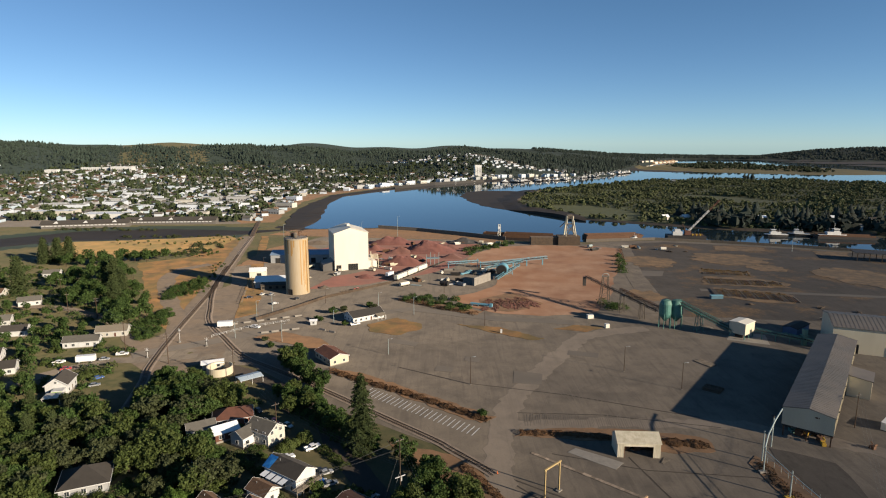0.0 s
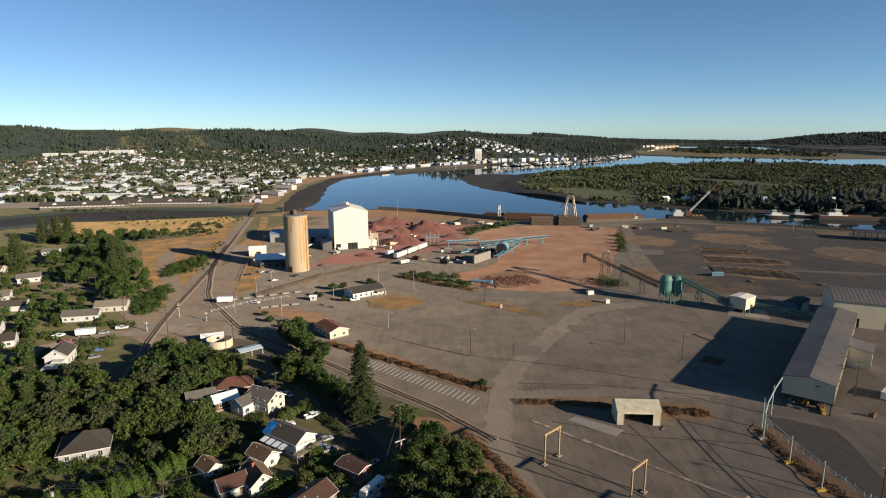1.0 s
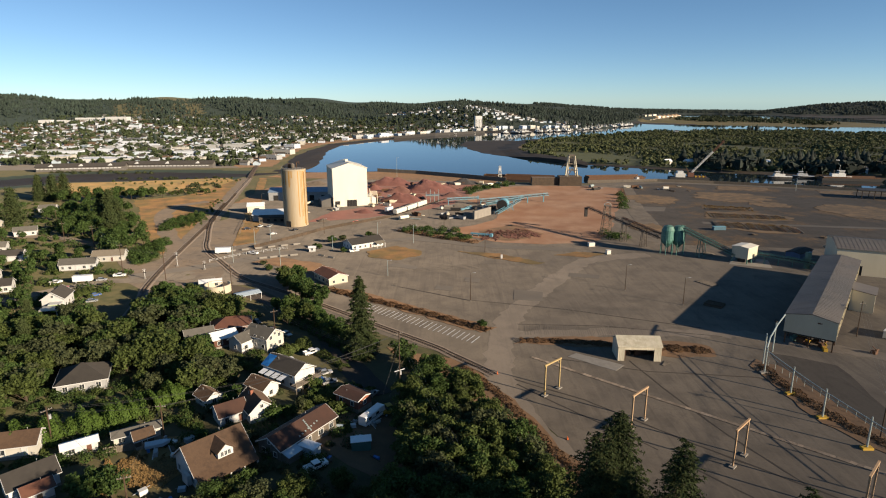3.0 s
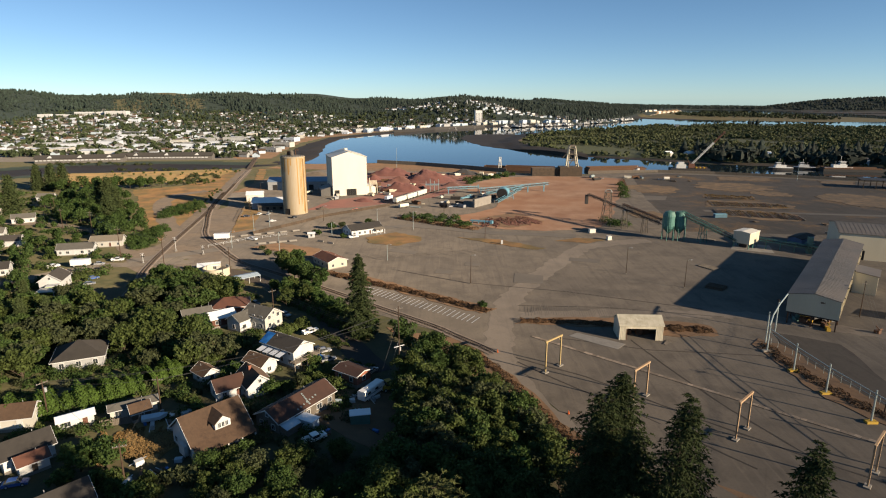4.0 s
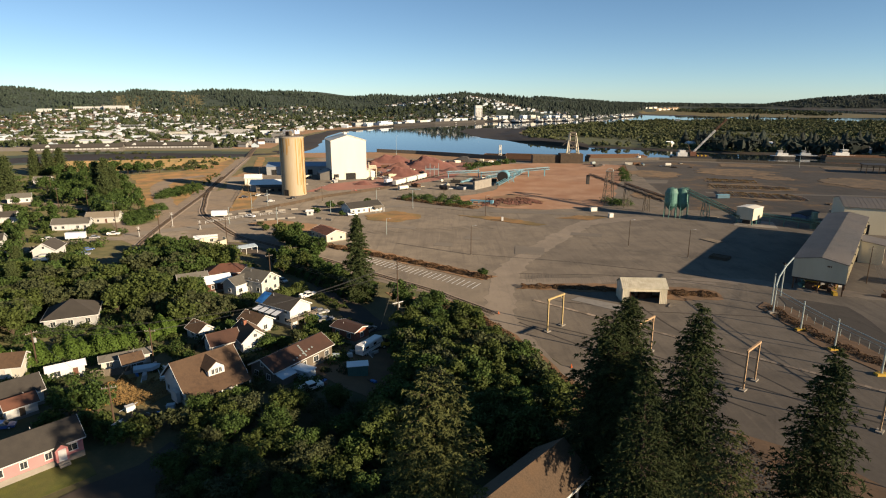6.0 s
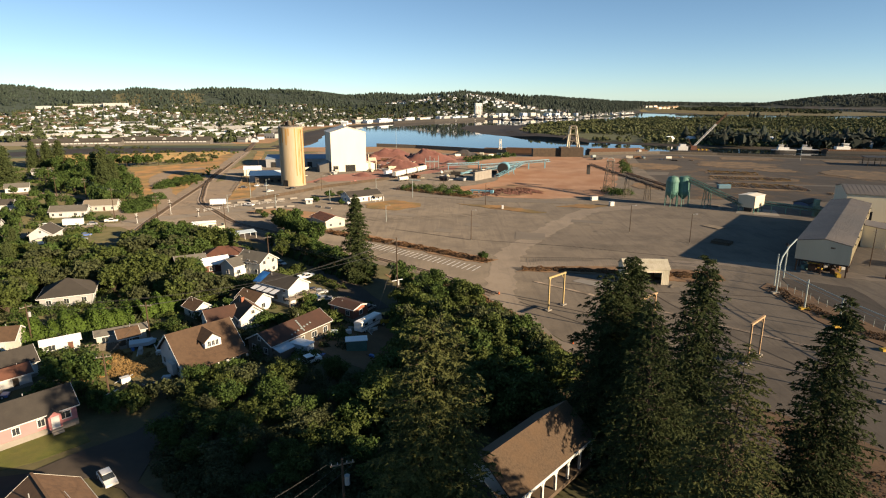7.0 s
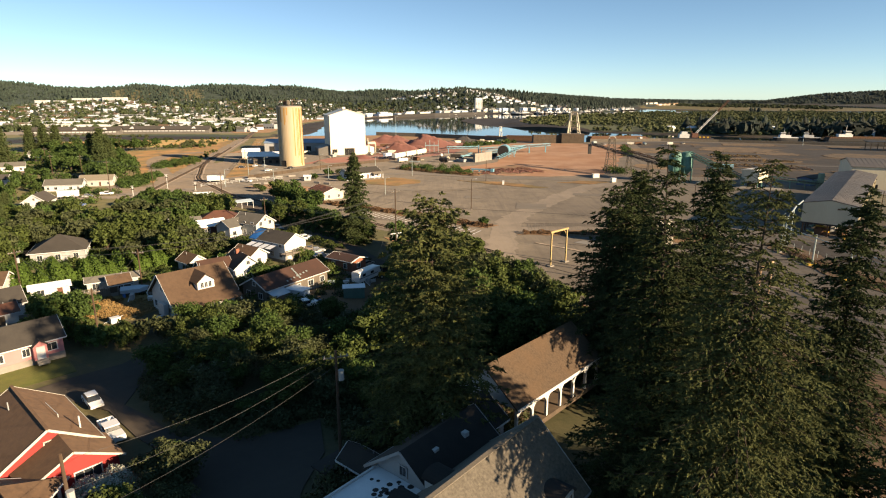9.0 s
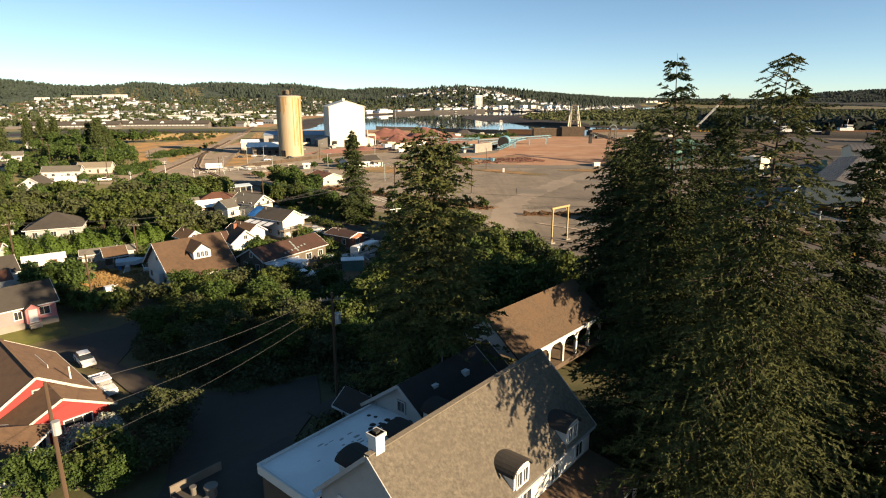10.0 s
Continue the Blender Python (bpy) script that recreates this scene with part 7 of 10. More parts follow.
part("garage_door", Form().box(-9.1, -8.95, -3.3, 0.3, 0, 2.9), LIME, gh, "lime-green garage door")
part("carport_roof", Form().box(-15, -9.2, -4.6, 2.0, 2.6, 2.8), CREAM, gh)
for x, y in ((-14.7, -4.3), (-14.7, 1.7), (-9.6, -4.3), (-9.6, 1.7)):
    part("carport_post", Form().box(x - 0.08, x + 0.08, y - 0.08, y + 0.08, 0, 2.6), WHITE, gh)
for x, y, a, w, d, wm, rm, lab in ((-196, 246, 24, 12, 8, WHITE, ROOF_DARK, "white bungalow with dark roof"), (-214, 262, 20, 12, 8, WHITE, ROOF_DARK, "white bungalow with dark roof"), (-176, 300, 14, 15, 8, CREAM, ROOF_TAN, "tan-roofed bungalow with carport"),
                                   (-182, 283, 14, 16, 7, WHITE, ROOF_GREY, "low white house with grey roof"), (-228, 300, 14, 12, 8, WHITE, ROOF_DARK, "dark-roofed house behind shrubs"), (-250, 318, 18, 12, 8, WHITE, ROOF_GREY, "white house with grey roof"),
                                   (-262, 360, 30, 12, 8, WHITE, ROOF_GREY, "white gabled house behind trees"), (-300, 380, 10, 13, 9, CREAM, ROOF_BROWN, "cream house with brown roof"), (-282, 340, 24, 11, 8, WHITE, ROOF_WHITE, "white house with pale roof"),
                                   (-330, 345, 35, 12, 8, BLUE_PALE, ROOF_GREY, "pale blue house with grey roof"), (-318, 302, 12, 12, 8, WHITE, ROOF_DARK, "white house with dark roof"), (-268, 268, 22, 12, 8, WHITE, ROOF_GREY, "white house with grey roof"),
                                   (-345, 420, 16, 12, 8, WHITE, ROOF_DARK, "white house with dark roof"), (-240, 240, 30, 11, 8, CREAM, ROOF_BROWN, "cream house with brown roof"), (-225, 212, 60, 11, 8, WHITE, ROOF_DARK, "white house with dark roof"),
                                   (-300, 440, 12, 11, 8, WHITE, ROOF_GREY, "white house with grey roof"), (-380, 380, 20, 12, 8, WHITE, ROOF_BROWN, "white house with brown roof"), (-205, 196, 50, 12, 8, CREAM, ROOF_TAN, "cream house with tan roof")):
    house(x, y, a, w, d, 3.2, 2.2, wm, rm, lab, rows=1)
# office in the yard and the red-roofed shed
of = house(-46, 330, 36, 20, 11, 3.2, 2.4, WHITE, ROOF_DARK, "white yard office with dark shingle roof", z=0.05, rows=1)
part("porch_roof", Form().extrude_x([(-8.5, 2.5), (-5.4, 3.3), (-5.4, 3.5), (-8.5, 2.7)], 4, 10), ROOF_TAN, of)
for k in range(3):
    part("porch_post", Form().box(4.3 + 2.6 * k, 4.6 + 2.6 * k, -8.3, -8.0, 0, 2.5), WHITE, of)
rs = house(-52.5, 263.5, -52, 15, 9.5, 3.4, 1.7, CREAM_METAL, ROOF_RED, "cream shed with maroon metal roof", z=0.05, rows=1, side="none", name="shed")
seams(rs, 15, 9.5, 3.4, 1.7, 0.8, ROOF_RED, 0.4, 0.25)
g2 = house(-73, 318, 10, 3.4, 2.8, 2.5, 0.5, WHITE, ROOF_WHITE, "small white gatehouse at the yard gate", z=0.05, rows=1, side="none", name="gatehouse")
# round concrete tank with a broken side and sheds beside it
tk = thing("round_tank", "round tan concrete tank open at the top", "tank", -99, 246.5, 0.4)
f = Form()
n = 36
for i in range(n):
    a, b = 6.28319 * i / n, 6.28319 * (i + 1) / n
    if 1.0 < a < 1.5:
        continue
    q = [(r * math.cos(t), r * math.sin(t), z) for r in (5.6, 5.2) for t in (a, b) for z in (0, 3.4)]
    f.add(q, [(0, 2, 3, 1), (4, 5, 7, 6), (1, 3, 7, 5), (0, 1, 5, 4), (2, 6, 7, 3)])
part("shell", f, CREAM_METAL, tk)
part("floor", Form().lathe([(5.3, 0), (5.2, 0.15)], 36), RUSTY, tk)
house(-104.5, 252.5, 20, 9, 5, 2.6, 0.8, CREAM, ROOF_WHITE, "low shed with pale metal roof", z=0.6, rows=1, side="none", name="shed")
cp = thing("canopy", "open carport with bright blue metal roof", "carport", -82.5, 236, 0.4, 40)
part("roof", Form().extrude_x([(-3.2, 2.6), (0, 3.2), (3.2, 2.6), (3.2, 2.75), (0, 3.35), (-3.2, 2.75)], -5, 5), BLUE_PALE, cp)
for x in (-4.7, 0, 4.7):
    for y in (-3, 3):
        part("post", Form().box(x - 0.08, x + 0.08, y - 0.08, y + 0.08, 0, 2.65), WHITE, cp)

# ---- the large house below the camera: long roof, flat white roof, arcade beyond ----
HX, HY, HA = -4.0, 32.2, math.degrees(math.atan2(0.764, 0.645))


def hu(u, v, z=0.0):
    """A spot by its way along the ridge and across it."""
    return HX + 0.645 * u + 0.764 * v, HY + 0.764 * u - 0.645 * v, z


bx, by, _ = hu(9.5, 0)
big = thing("large_house", "large white house with long weathered tan shingle roof", "house", bx, by, 7.0, HA)
# Grey walls: the white house's shaded gable end, put into the colour.
gable_shell(big, 19.0, 10.0, 5.5, 4.6, GREY_PAINT, ROOF_TAN, 0.35, 0.22)
fascia(big, 19.0, 10.0, 5.5, 4.6, 0.35, GREY_PAINT)
# White sheet over the grey shell, standing for the sunlit front.
part("front_cladding", Form().box(-9.45, 9.45, -5.09, -5.01, 0.3, 5.35), WHITE, big)
part("foundation", Form().box(-9.5, 9.5, -5.05, 5.05, -2.5, 0.28), CONCRETE, big)
rows_, cols_ = 34, 62
slope = math.atan2(4.6, 5.0)
tab = Form().add([(-0.15, -0.10, 0.012), (0.15, -0.10, 0.012), (0.15, 0.16, 0.002), (-0.15, 0.16, 0.002), (-0.15, -0.10, -0.01), (0.15, -0.10, -0.01)], [(0, 1, 2, 3), (4, 5, 1, 0)])
tab_mesh, rest = tab.mesh("shingle", ROOF_TAN), Form()
rnd = random.Random(61)
for a in range(rows_):
    d_ = 0.2 + (5.35 / math.cos(slope) - 0.35) * a / (rows_ - 1)
    for b in range(cols_):
        x = -9.6 + 19.2 * (b + 0.5 * (a % 2) * 0.9 + 0.05) / cols_ + rnd.uniform(-0.02, 0.02)
        m = pose(x, -5.35 + d_ * math.cos(slope), 5.5 - 0.35 * 0.92 + 0.25 + d_ * math.sin(slope) + 0.012, math.degrees(slope) + rnd.uniform(0, 1.5), 0, rnd.uniform(-1.5, 1.5))
        if a >= 22 and b < 24 and d_ < 7.0:
            share("shingle", tab_mesh, big, m)
        elif d_ < 7.1:
            rest.add([m @ Vector(v) for v in tab.v], tab.f)
tagged(part("shingles", rest, ROOF_TAN, big, "weathered tan asphalt shingles"), kind="stuff")
part("ridge_cap", Form().beam((-9.8, 0, 10.36), (9.8, 0, 10.36), 0.4, 0.10), ROOF_TAN, big)
chimney(big, -8.9, 0.1, 8.9, 11.45, WHITE, 0.72)
for i in range(5):
    window(big, pose(-7.6 + 3.8 * i, -5.1, 0.9), 1.2, 1.6)
    window(big, pose(-7.6 + 3.8 * i, -5.1, 3.6), 1.1, 1.2)
window(big, pose(-9.5, 2.6, 4.4, 0, 0, -90), 1.0, 1.5)
window(big, pose(-9.5, -2.4, 1.0, 0, 0, -90), 1.1, 1.5)


def arched_dormer(parent, x, side, z=5.5, y0=2.2, face=5.12):
    """A round-topped dormer whose face stands on the wall line."""
    r, depth = 0.95, face - y0
    prof = [(r, 0.0)] + [(r * math.cos(math.pi * i / 10), 1.25 + r * 0.55 * math.sin(math.pi * i / 10)) for i in range(11)] + [(-r, 0.0)]
    d = part("dormer", Form().extrude_x(prof, 0, depth), WHITE, parent, "white round-topped dormer with dark roof")
    d.matrix_basis = pose(x, side * y0, z, 0, 0, 90 * side)
    v, f = [], []
    for i in range(11):
        t = math.pi * i / 10
        for rr in (r + 0.05, r + 0.2):
            for xx in (-0.3, depth + 0.12):
                v.append((xx, rr * math.cos(t) * 1.06, 1.25 + rr * 0.58 * math.sin(t)))
    for i in range(10):
        a, b = 4 * i, 4 * i + 4
        f += [(a + 2, a + 3, b + 3, b + 2), (a, b, b + 1, a + 1), (a + 1, b + 1, b + 3, a + 3), (a, a + 2, b + 2, b)]
    part("dormer_roof", Form().add(v, f), ROOF_DARK, d)
    for yy in (-0.36, 0.36):
        window(d, pose(depth, yy, 0.25, 0, 0, 90), 0.55, 1.1, None, 1)


for x in (-6.9, -2.5, 1.8):
    arched_dormer(big, x, 1)
for x in (-0.7, 6.3):
    arched_dormer(big, x, -1)
part("side_porch_roof", Form().extrude_x([(-9.4, 2.5), (-5.12, 3.1), (-5.12, 3.3), (-9.4, 2.7)], -7, 9.4), ROOF_BROWN, big)
part("porch_beam", Form().box(-7, 9.4, -9.4, -9.1, 2.2, 2.5), WHITE, big)
part("porch_floor", Form().box(-7, 9.4, -9.3, -5.1, -1.0, 0.1), BRICK, big)
for k in range(6):
    part("porch_post", Form().box(-6.9 + 3.2 * k, -6.65 + 3.2 * k, -9.35, -9.1, -0.5, 2.2), WHITE, big)
fx, fy, _ = hu(5.0, -8.0)
flat = thing("flat_wing", "flat-roofed wing with bright white roof coating", "house wing", fx, fy, 7.0, HA)
# Dark timber colour in place of grey paint: the wall's shade, painted on.
part("wall", Form().box(-5.7, 5.7, -2.85, 3.0, -2.2, 4.7), TIMBER, flat)
part("roof", Form().box(-5.8, 5.8, -2.8, 3.1, 4.72, 4.88), ROOF_WHITE, flat)
part("parapet", Form().box(-5.9, 5.9, 3.1, 3.28, 4.4, 5.1), WHITE, flat)
part("parapet", Form().box(-6.0, -5.82, -2.8, 3.1, 4.4, 5.1), WHITE, flat)
rnd = random.Random(3)
leaf = Form()
for i in range(46):
    x, y, r = 3.8 + rnd.gauss(0, 1.0), -0.4 + rnd.gauss(0, 0.8), rnd.uniform(0.08, 0.32)
    if abs(x) < 5.6 and -2.5 < y < 2.9:
        leaf.lathe([(r, 4.885), (r * 0.7, 4.915)], 7, x, y)
tagged(part("roof_debris", leaf, DARK_STEEL, flat, "dark leaf litter on the white roof"), kind="stuff")
for k in range(16):
    x, y, rx, ry = rnd.gauss(0.2, 1.9), rnd.gauss(0.9, 0.8), rnd.uniform(0.08, 0.34), rnd.uniform(0.05, 0.16)
    if abs(x) > 5.2 or not -2.4 < y < 2.7:
        continue
    st = Form().lathe([(1, 4.883), (0.9, 4.887)], 9)
    o = part("roof_stain", st, GREY_PAINT, flat, "grey damp stain")
    o.matrix_basis = Matrix.Translation((x, y, 0)) @ Matrix.Diagonal((rx, ry, 1, 1))
lx, ly, _ = hu(0.5, -14.6)
low = thing("store_room", "low store room with dark flat roof and roof pipes", "outbuilding", lx, ly, 5.4, HA)
part("wall", Form().box(-5.0, 5.0, -2.6, 2.6, -1.5, 3.0), TIMBER, low)
part("roof", Form().box(-5.2, 5.2, -2.8, 2.8, 3.02, 3.2), ROOF_DARK, low)
part("parapet", Form().extrude_x([(2.8, 3.0), (2.95, 3.0), (2.95, 3.9), (2.8, 3.9)], -5.2, -1.0), TIMBER_GREY, low)
for px_, py_, r_, h_ in ((-3.2, 0.4, 0.42, 0.9), (-4.4, -1.2, 0.16, 1.3), (-4.0, 1.6, 0.22, 0.7), (0.6, -0.8, 0.14, 0.6)):
    part("roof_pipe", Form().lathe([(r_, 3.2), (r_, 3.2 + h_ * 0.8), (r_ * 1.25, 3.2 + h_ * 0.85), (r_ * 1.25, 3.2 + h_), (r_ * 0.7, 3.2 + h_)], 12, px_, py_), GREY_METAL_ROOF, low)
wx, wy, _ = hu(15.6, -8.0)
wing = house(wx, wy, HA, 9.6, 8.2, 4.9, 3.0, GREY_PAINT, ROOF_DARK, "dark-roofed back wing of the large house", z=6.8, rows=2, side="none", trim=GREY_PAINT, name="house_wing")
for a_, b_ in ((-2.0, -1.2), (1.8, -1.6)):
    part("roof_vent", Form().box(a_ - 0.3, a_ + 0.3, b_ - 0.25, b_ + 0.25, 6.9, 7.35), WHITE, wing)
sx, sy, _ = hu(14.0, -16.5)
sh = house(sx, sy, HA - 90, 4.2, 2.6, 2.2, 1.0, BLUE_PALE, ROOF_DARK, "little pale shed with gabled roof", z=6.2, rows=1, side="none", name="shed")
door(sh, pose(-2.1, 0, 0.2, 0, 0, -90), 0.9, 1.9, WHITE)
part("lean_roof", Form().box(-4.6, -2.2, -3.4, 1.4, 1.2, 1.4), ROOF_DARK, sh)
gx2, gy2, _ = hu(25.5, -13.0)
house(gx2, gy2, HA, 7.5, 6.0, 2.6, 2.2, GREY_PAINT, ROOF_DARK, "small dark-roofed outbuilding under the trees", z=6.2, rows=1, side="none", name="outbuilding")
HX, HY, HA = -3.7, 33.8, math.degrees(math.atan2(0.735, 0.678))


def pu(u, v):
    """The same for the arcade, which stands a little askew to the house."""
    return HX + 0.678 * u + 0.735 * v, HY + 0.735 * u - 0.678 * v, 0


ax, ay, _ = pu(38.4, -14.4)
arc = thing("arcade_building", "open arcade building with weathered brown roof and white arches", "arcade", ax, ay, 6.0, HA)
L2 = 9.4
for s in (-1, 1):
    p = [(s * 5.0, 3.35), (0, 7.3), (0, 7.55), (s * 5.0, 3.6)]
    part("roof", Form().extrude_x(p if s > 0 else p[::-1], -L2 - 0.4, L2 + 0.4), ROOF_WEATHERED if s < 0 else ROOF_BROWN, arc)
part("back_wall", Form().box(-L2, L2, 2.6, 2.8, -0.6, 5.0), GREY_PAINT, arc)
for s in (-1, 1):
    part("gable_wall", Form().extrude_x([(-4.6, 3.4), (4.6, 3.4), (0, 7.2)], s * L2 - 0.1, s * L2 + 0.1), WHITE, arc)
part("floor", Form().box(-L2, L2, -4.9, 4.6, -0.6, 0.05), TIMBER, arc)
nb = 6
bay = 2 * L2 / nb
for i in range(nb + 1):
    part("column", Form().box(-L2 + bay * i - 0.16, -L2 + bay * i + 0.16, -4.75, -4.43, 0, 3.4), WHITE, arc)
for i in range(nb):
    f = Form()
    c0, r = -L2 + bay * (i + 0.5), bay / 2 - 0.16
    for k in range(12):
        a, b = math.pi * k / 12, math.pi * (k + 1) / 12
        q = [(c0 + r * math.cos(t), y, 1.9 + 1.15 * math.sin(t)) for y in (-4.7, -4.48) for t in (a, b)]
        q += [(c0 + r * math.cos(t), y, 3.45) for y in (-4.7, -4.48) for t in (a, b)]
        f.add(q, [(0, 1, 5, 4), (2, 6, 7, 3), (0, 2, 3, 1)])
    welded = bmesh.new()
    welded.from_mesh(f.mesh("arch_draft", WHITE))
    bmesh.ops.remove_doubles(welded, verts=welded.verts, dist=0.001)
    welded.to_mesh(part("arch", f, WHITE, arc).data)
    welded.free()
part("eave_board", Form().box(-L2 - 0.4, L2 + 0.4, -5.05, -4.95, 3.2, 3.62), WHITE, arc)

# ---- vehicles ----
PAINTS = {"white": mat("car_white", (0.75, 0.75, 0.74), (0.70, 0.70, 0.69), 0.3, bump=0, spec=0.5), "red": mat("car_red", (0.50, 0.05, 0.05), (0.45, 0.05, 0.05), 0.3, bump=0, spec=0.5),
          "blue": mat("car_blue", (0.04, 0.10, 0.30), (0.04, 0.09, 0.27), 0.3, bump=0, spec=0.5), "grey": mat("car_grey", (0.25, 0.26, 0.27), (0.22, 0.23, 0.24), 0.3, bump=0, spec=0.5),
          "dark": mat("car_dark", (0.03, 0.03, 0.035), (0.03, 0.03, 0.03), 0.3, bump=0, spec=0.5), "silver": mat("car_silver", (0.48, 0.49, 0.50), (0.45, 0.46, 0.47), 0.3, bump=0, spec=0.5, metal=0.3),
          "teal": mat("car_teal", (0.06, 0.25, 0.24), (0.05, 0.22, 0.21), 0.4, bump=0, spec=0.5)}


def wheels(t, xs, y, r=0.34):
    for x in xs:
        for s in (-1, 1):
            w = part("wheel", Form().tube((x, s * y - 0.11, r), (x, s * y + 0.11, r), r, n=14), RUBBER, t)
            part("rim", Form().tube((x, s * (y + 0.115) - 0.01, r), (x, s * (y + 0.115) + 0.01, r), r * 0.6, n=10), PAINTS["silver"], w)


def car(x, y, turn, paint, kind, label, z=None):
    z = h_at(x, y) + 0.13 if z is None else z
    t = thing(kind, label, "truck" if kind in ("pickup", "box_truck") else "car", x, y, z, turn, group="parked vehicles")
    m = PAINTS[paint]
    if kind == "car":
        part("body", Form().add([(px, s * py, pz) for s in (-1, 1) for px, py, pz in ((-2.2, 0.86, 0.28), (2.2, 0.86, 0.28), (2.25, 0.82, 0.66), (1.1, 0.86, 0.86), (-1.9, 0.86, 0.92), (-2.25, 0.82, 0.8))],
                                [(5, 4, 3, 2, 1, 0), (6, 7, 8, 9, 10, 11), (1, 7, 6, 0), (2, 8, 7, 1), (3, 9, 8, 2), (4, 10, 9, 3), (5, 11, 10, 4), (0, 6, 11, 5)]), m, t)
        part("cabin_glass", Form().add([(px, s * py, pz) for s in (-1, 1) for px, py, pz in ((1.1, 0.80, 0.86), (0.35, 0.66, 1.38), (-1.2, 0.66, 1.40), (-1.9, 0.80, 0.92))],
                                       [(3, 2, 1, 0), (4, 5, 6, 7), (1, 5, 4, 0), (2, 6, 5, 1), (3, 7, 6, 2)]), GLASS, t)
        part("roof", Form().box(-1.25, 0.4, -0.68, 0.68, 1.39, 1.45), m, t)
        wheels(t, (-1.35, 1.35), 0.8)
        for s in (-1, 1):
            part("headlight", Form().box(2.2, 2.27, s * 0.6 - 0.16, s * 0.6 + 0.16, 0.58, 0.72), CLOTH_WHITE, t)
    elif kind == "pickup":
        part("body", Form().box(-2.7, 2.7, -0.95, 0.95, 0.45, 0.95).box(0.95, 2.65, -0.93, 0.93, 0.95, 1.15), m, t)
        part("cab_glass", Form().box(-0.75, 0.9, -0.84, 0.84, 1.0, 1.65), GLASS, t)
        part("cab_roof", Form().box(-0.85, 0.8, -0.88, 0.88, 1.65, 1.78), m, t)
        part("bed_side", Form().box(-2.7, -0.85, -0.95, -0.85, 0.95, 1.35), m, t)
        part("bed_side", Form().box(-2.7, -0.85, 0.85, 0.95, 0.95, 1.35), m, t)
        part("tailgate", Form().box(-2.75, -2.65, -0.95, 0.95, 0.95, 1.35), m, t)
        wheels(t, (-1.7, 1.75), 0.86, 0.4)
    elif kind == "box_truck":
        part("box", Form().box(-4.0, 4.0, -1.25, 1.25, 0.9, 3.5), m, t)
        part("chassis", Form().box(-4.0, 4.0, -0.9, 0.9, 0.6, 0.9), DARK_STEEL, t)
        wheels(t, (-2.6, 2.6), 1.05, 0.5)
    elif kind == "camper":
        part("body", Form().extrude_x([(-1.2, 0.7), (1.2, 0.7), (1.2, 2.9), (0.9, 3.15), (-0.9, 3.15), (-1.2, 2.9)], -4.2, 3.0), m, t)
        part("cab", Form().box(3.0, 4.4, -1.1, 1.1, 0.6, 1.9), m, t)
        part("overcab", Form().box(3.0, 4.0, -1.15, 1.15, 2.0, 3.0), m, t)
        part("stripe", Form().box(-4.2, 3.0, -1.23, -1.2, 1.5, 1.75).box(-4.2, 3.0, 1.2, 1.23, 1.5, 1.75), PAINTS["grey"], t)
        part("side_window", Form().box(-3.0, -1.8, -1.24, 1.24, 1.9, 2.5), GLASS, t)
        part("side_window", Form().box(0.2, 1.4, -1.24, 1.24, 1.9, 2.5), GLASS, t)
        part("windscreen", Form().box(4.2, 4.42, -0.95, 0.95, 1.3, 1.85), GLASS, t)
        part("roof_vent", Form().box(-2, -1.4, -0.3, 0.3, 3.15, 3.35), CLOTH_WHITE, t)
        wheels(t, (-2.6, 3.4), 1.0, 0.42)
    return t


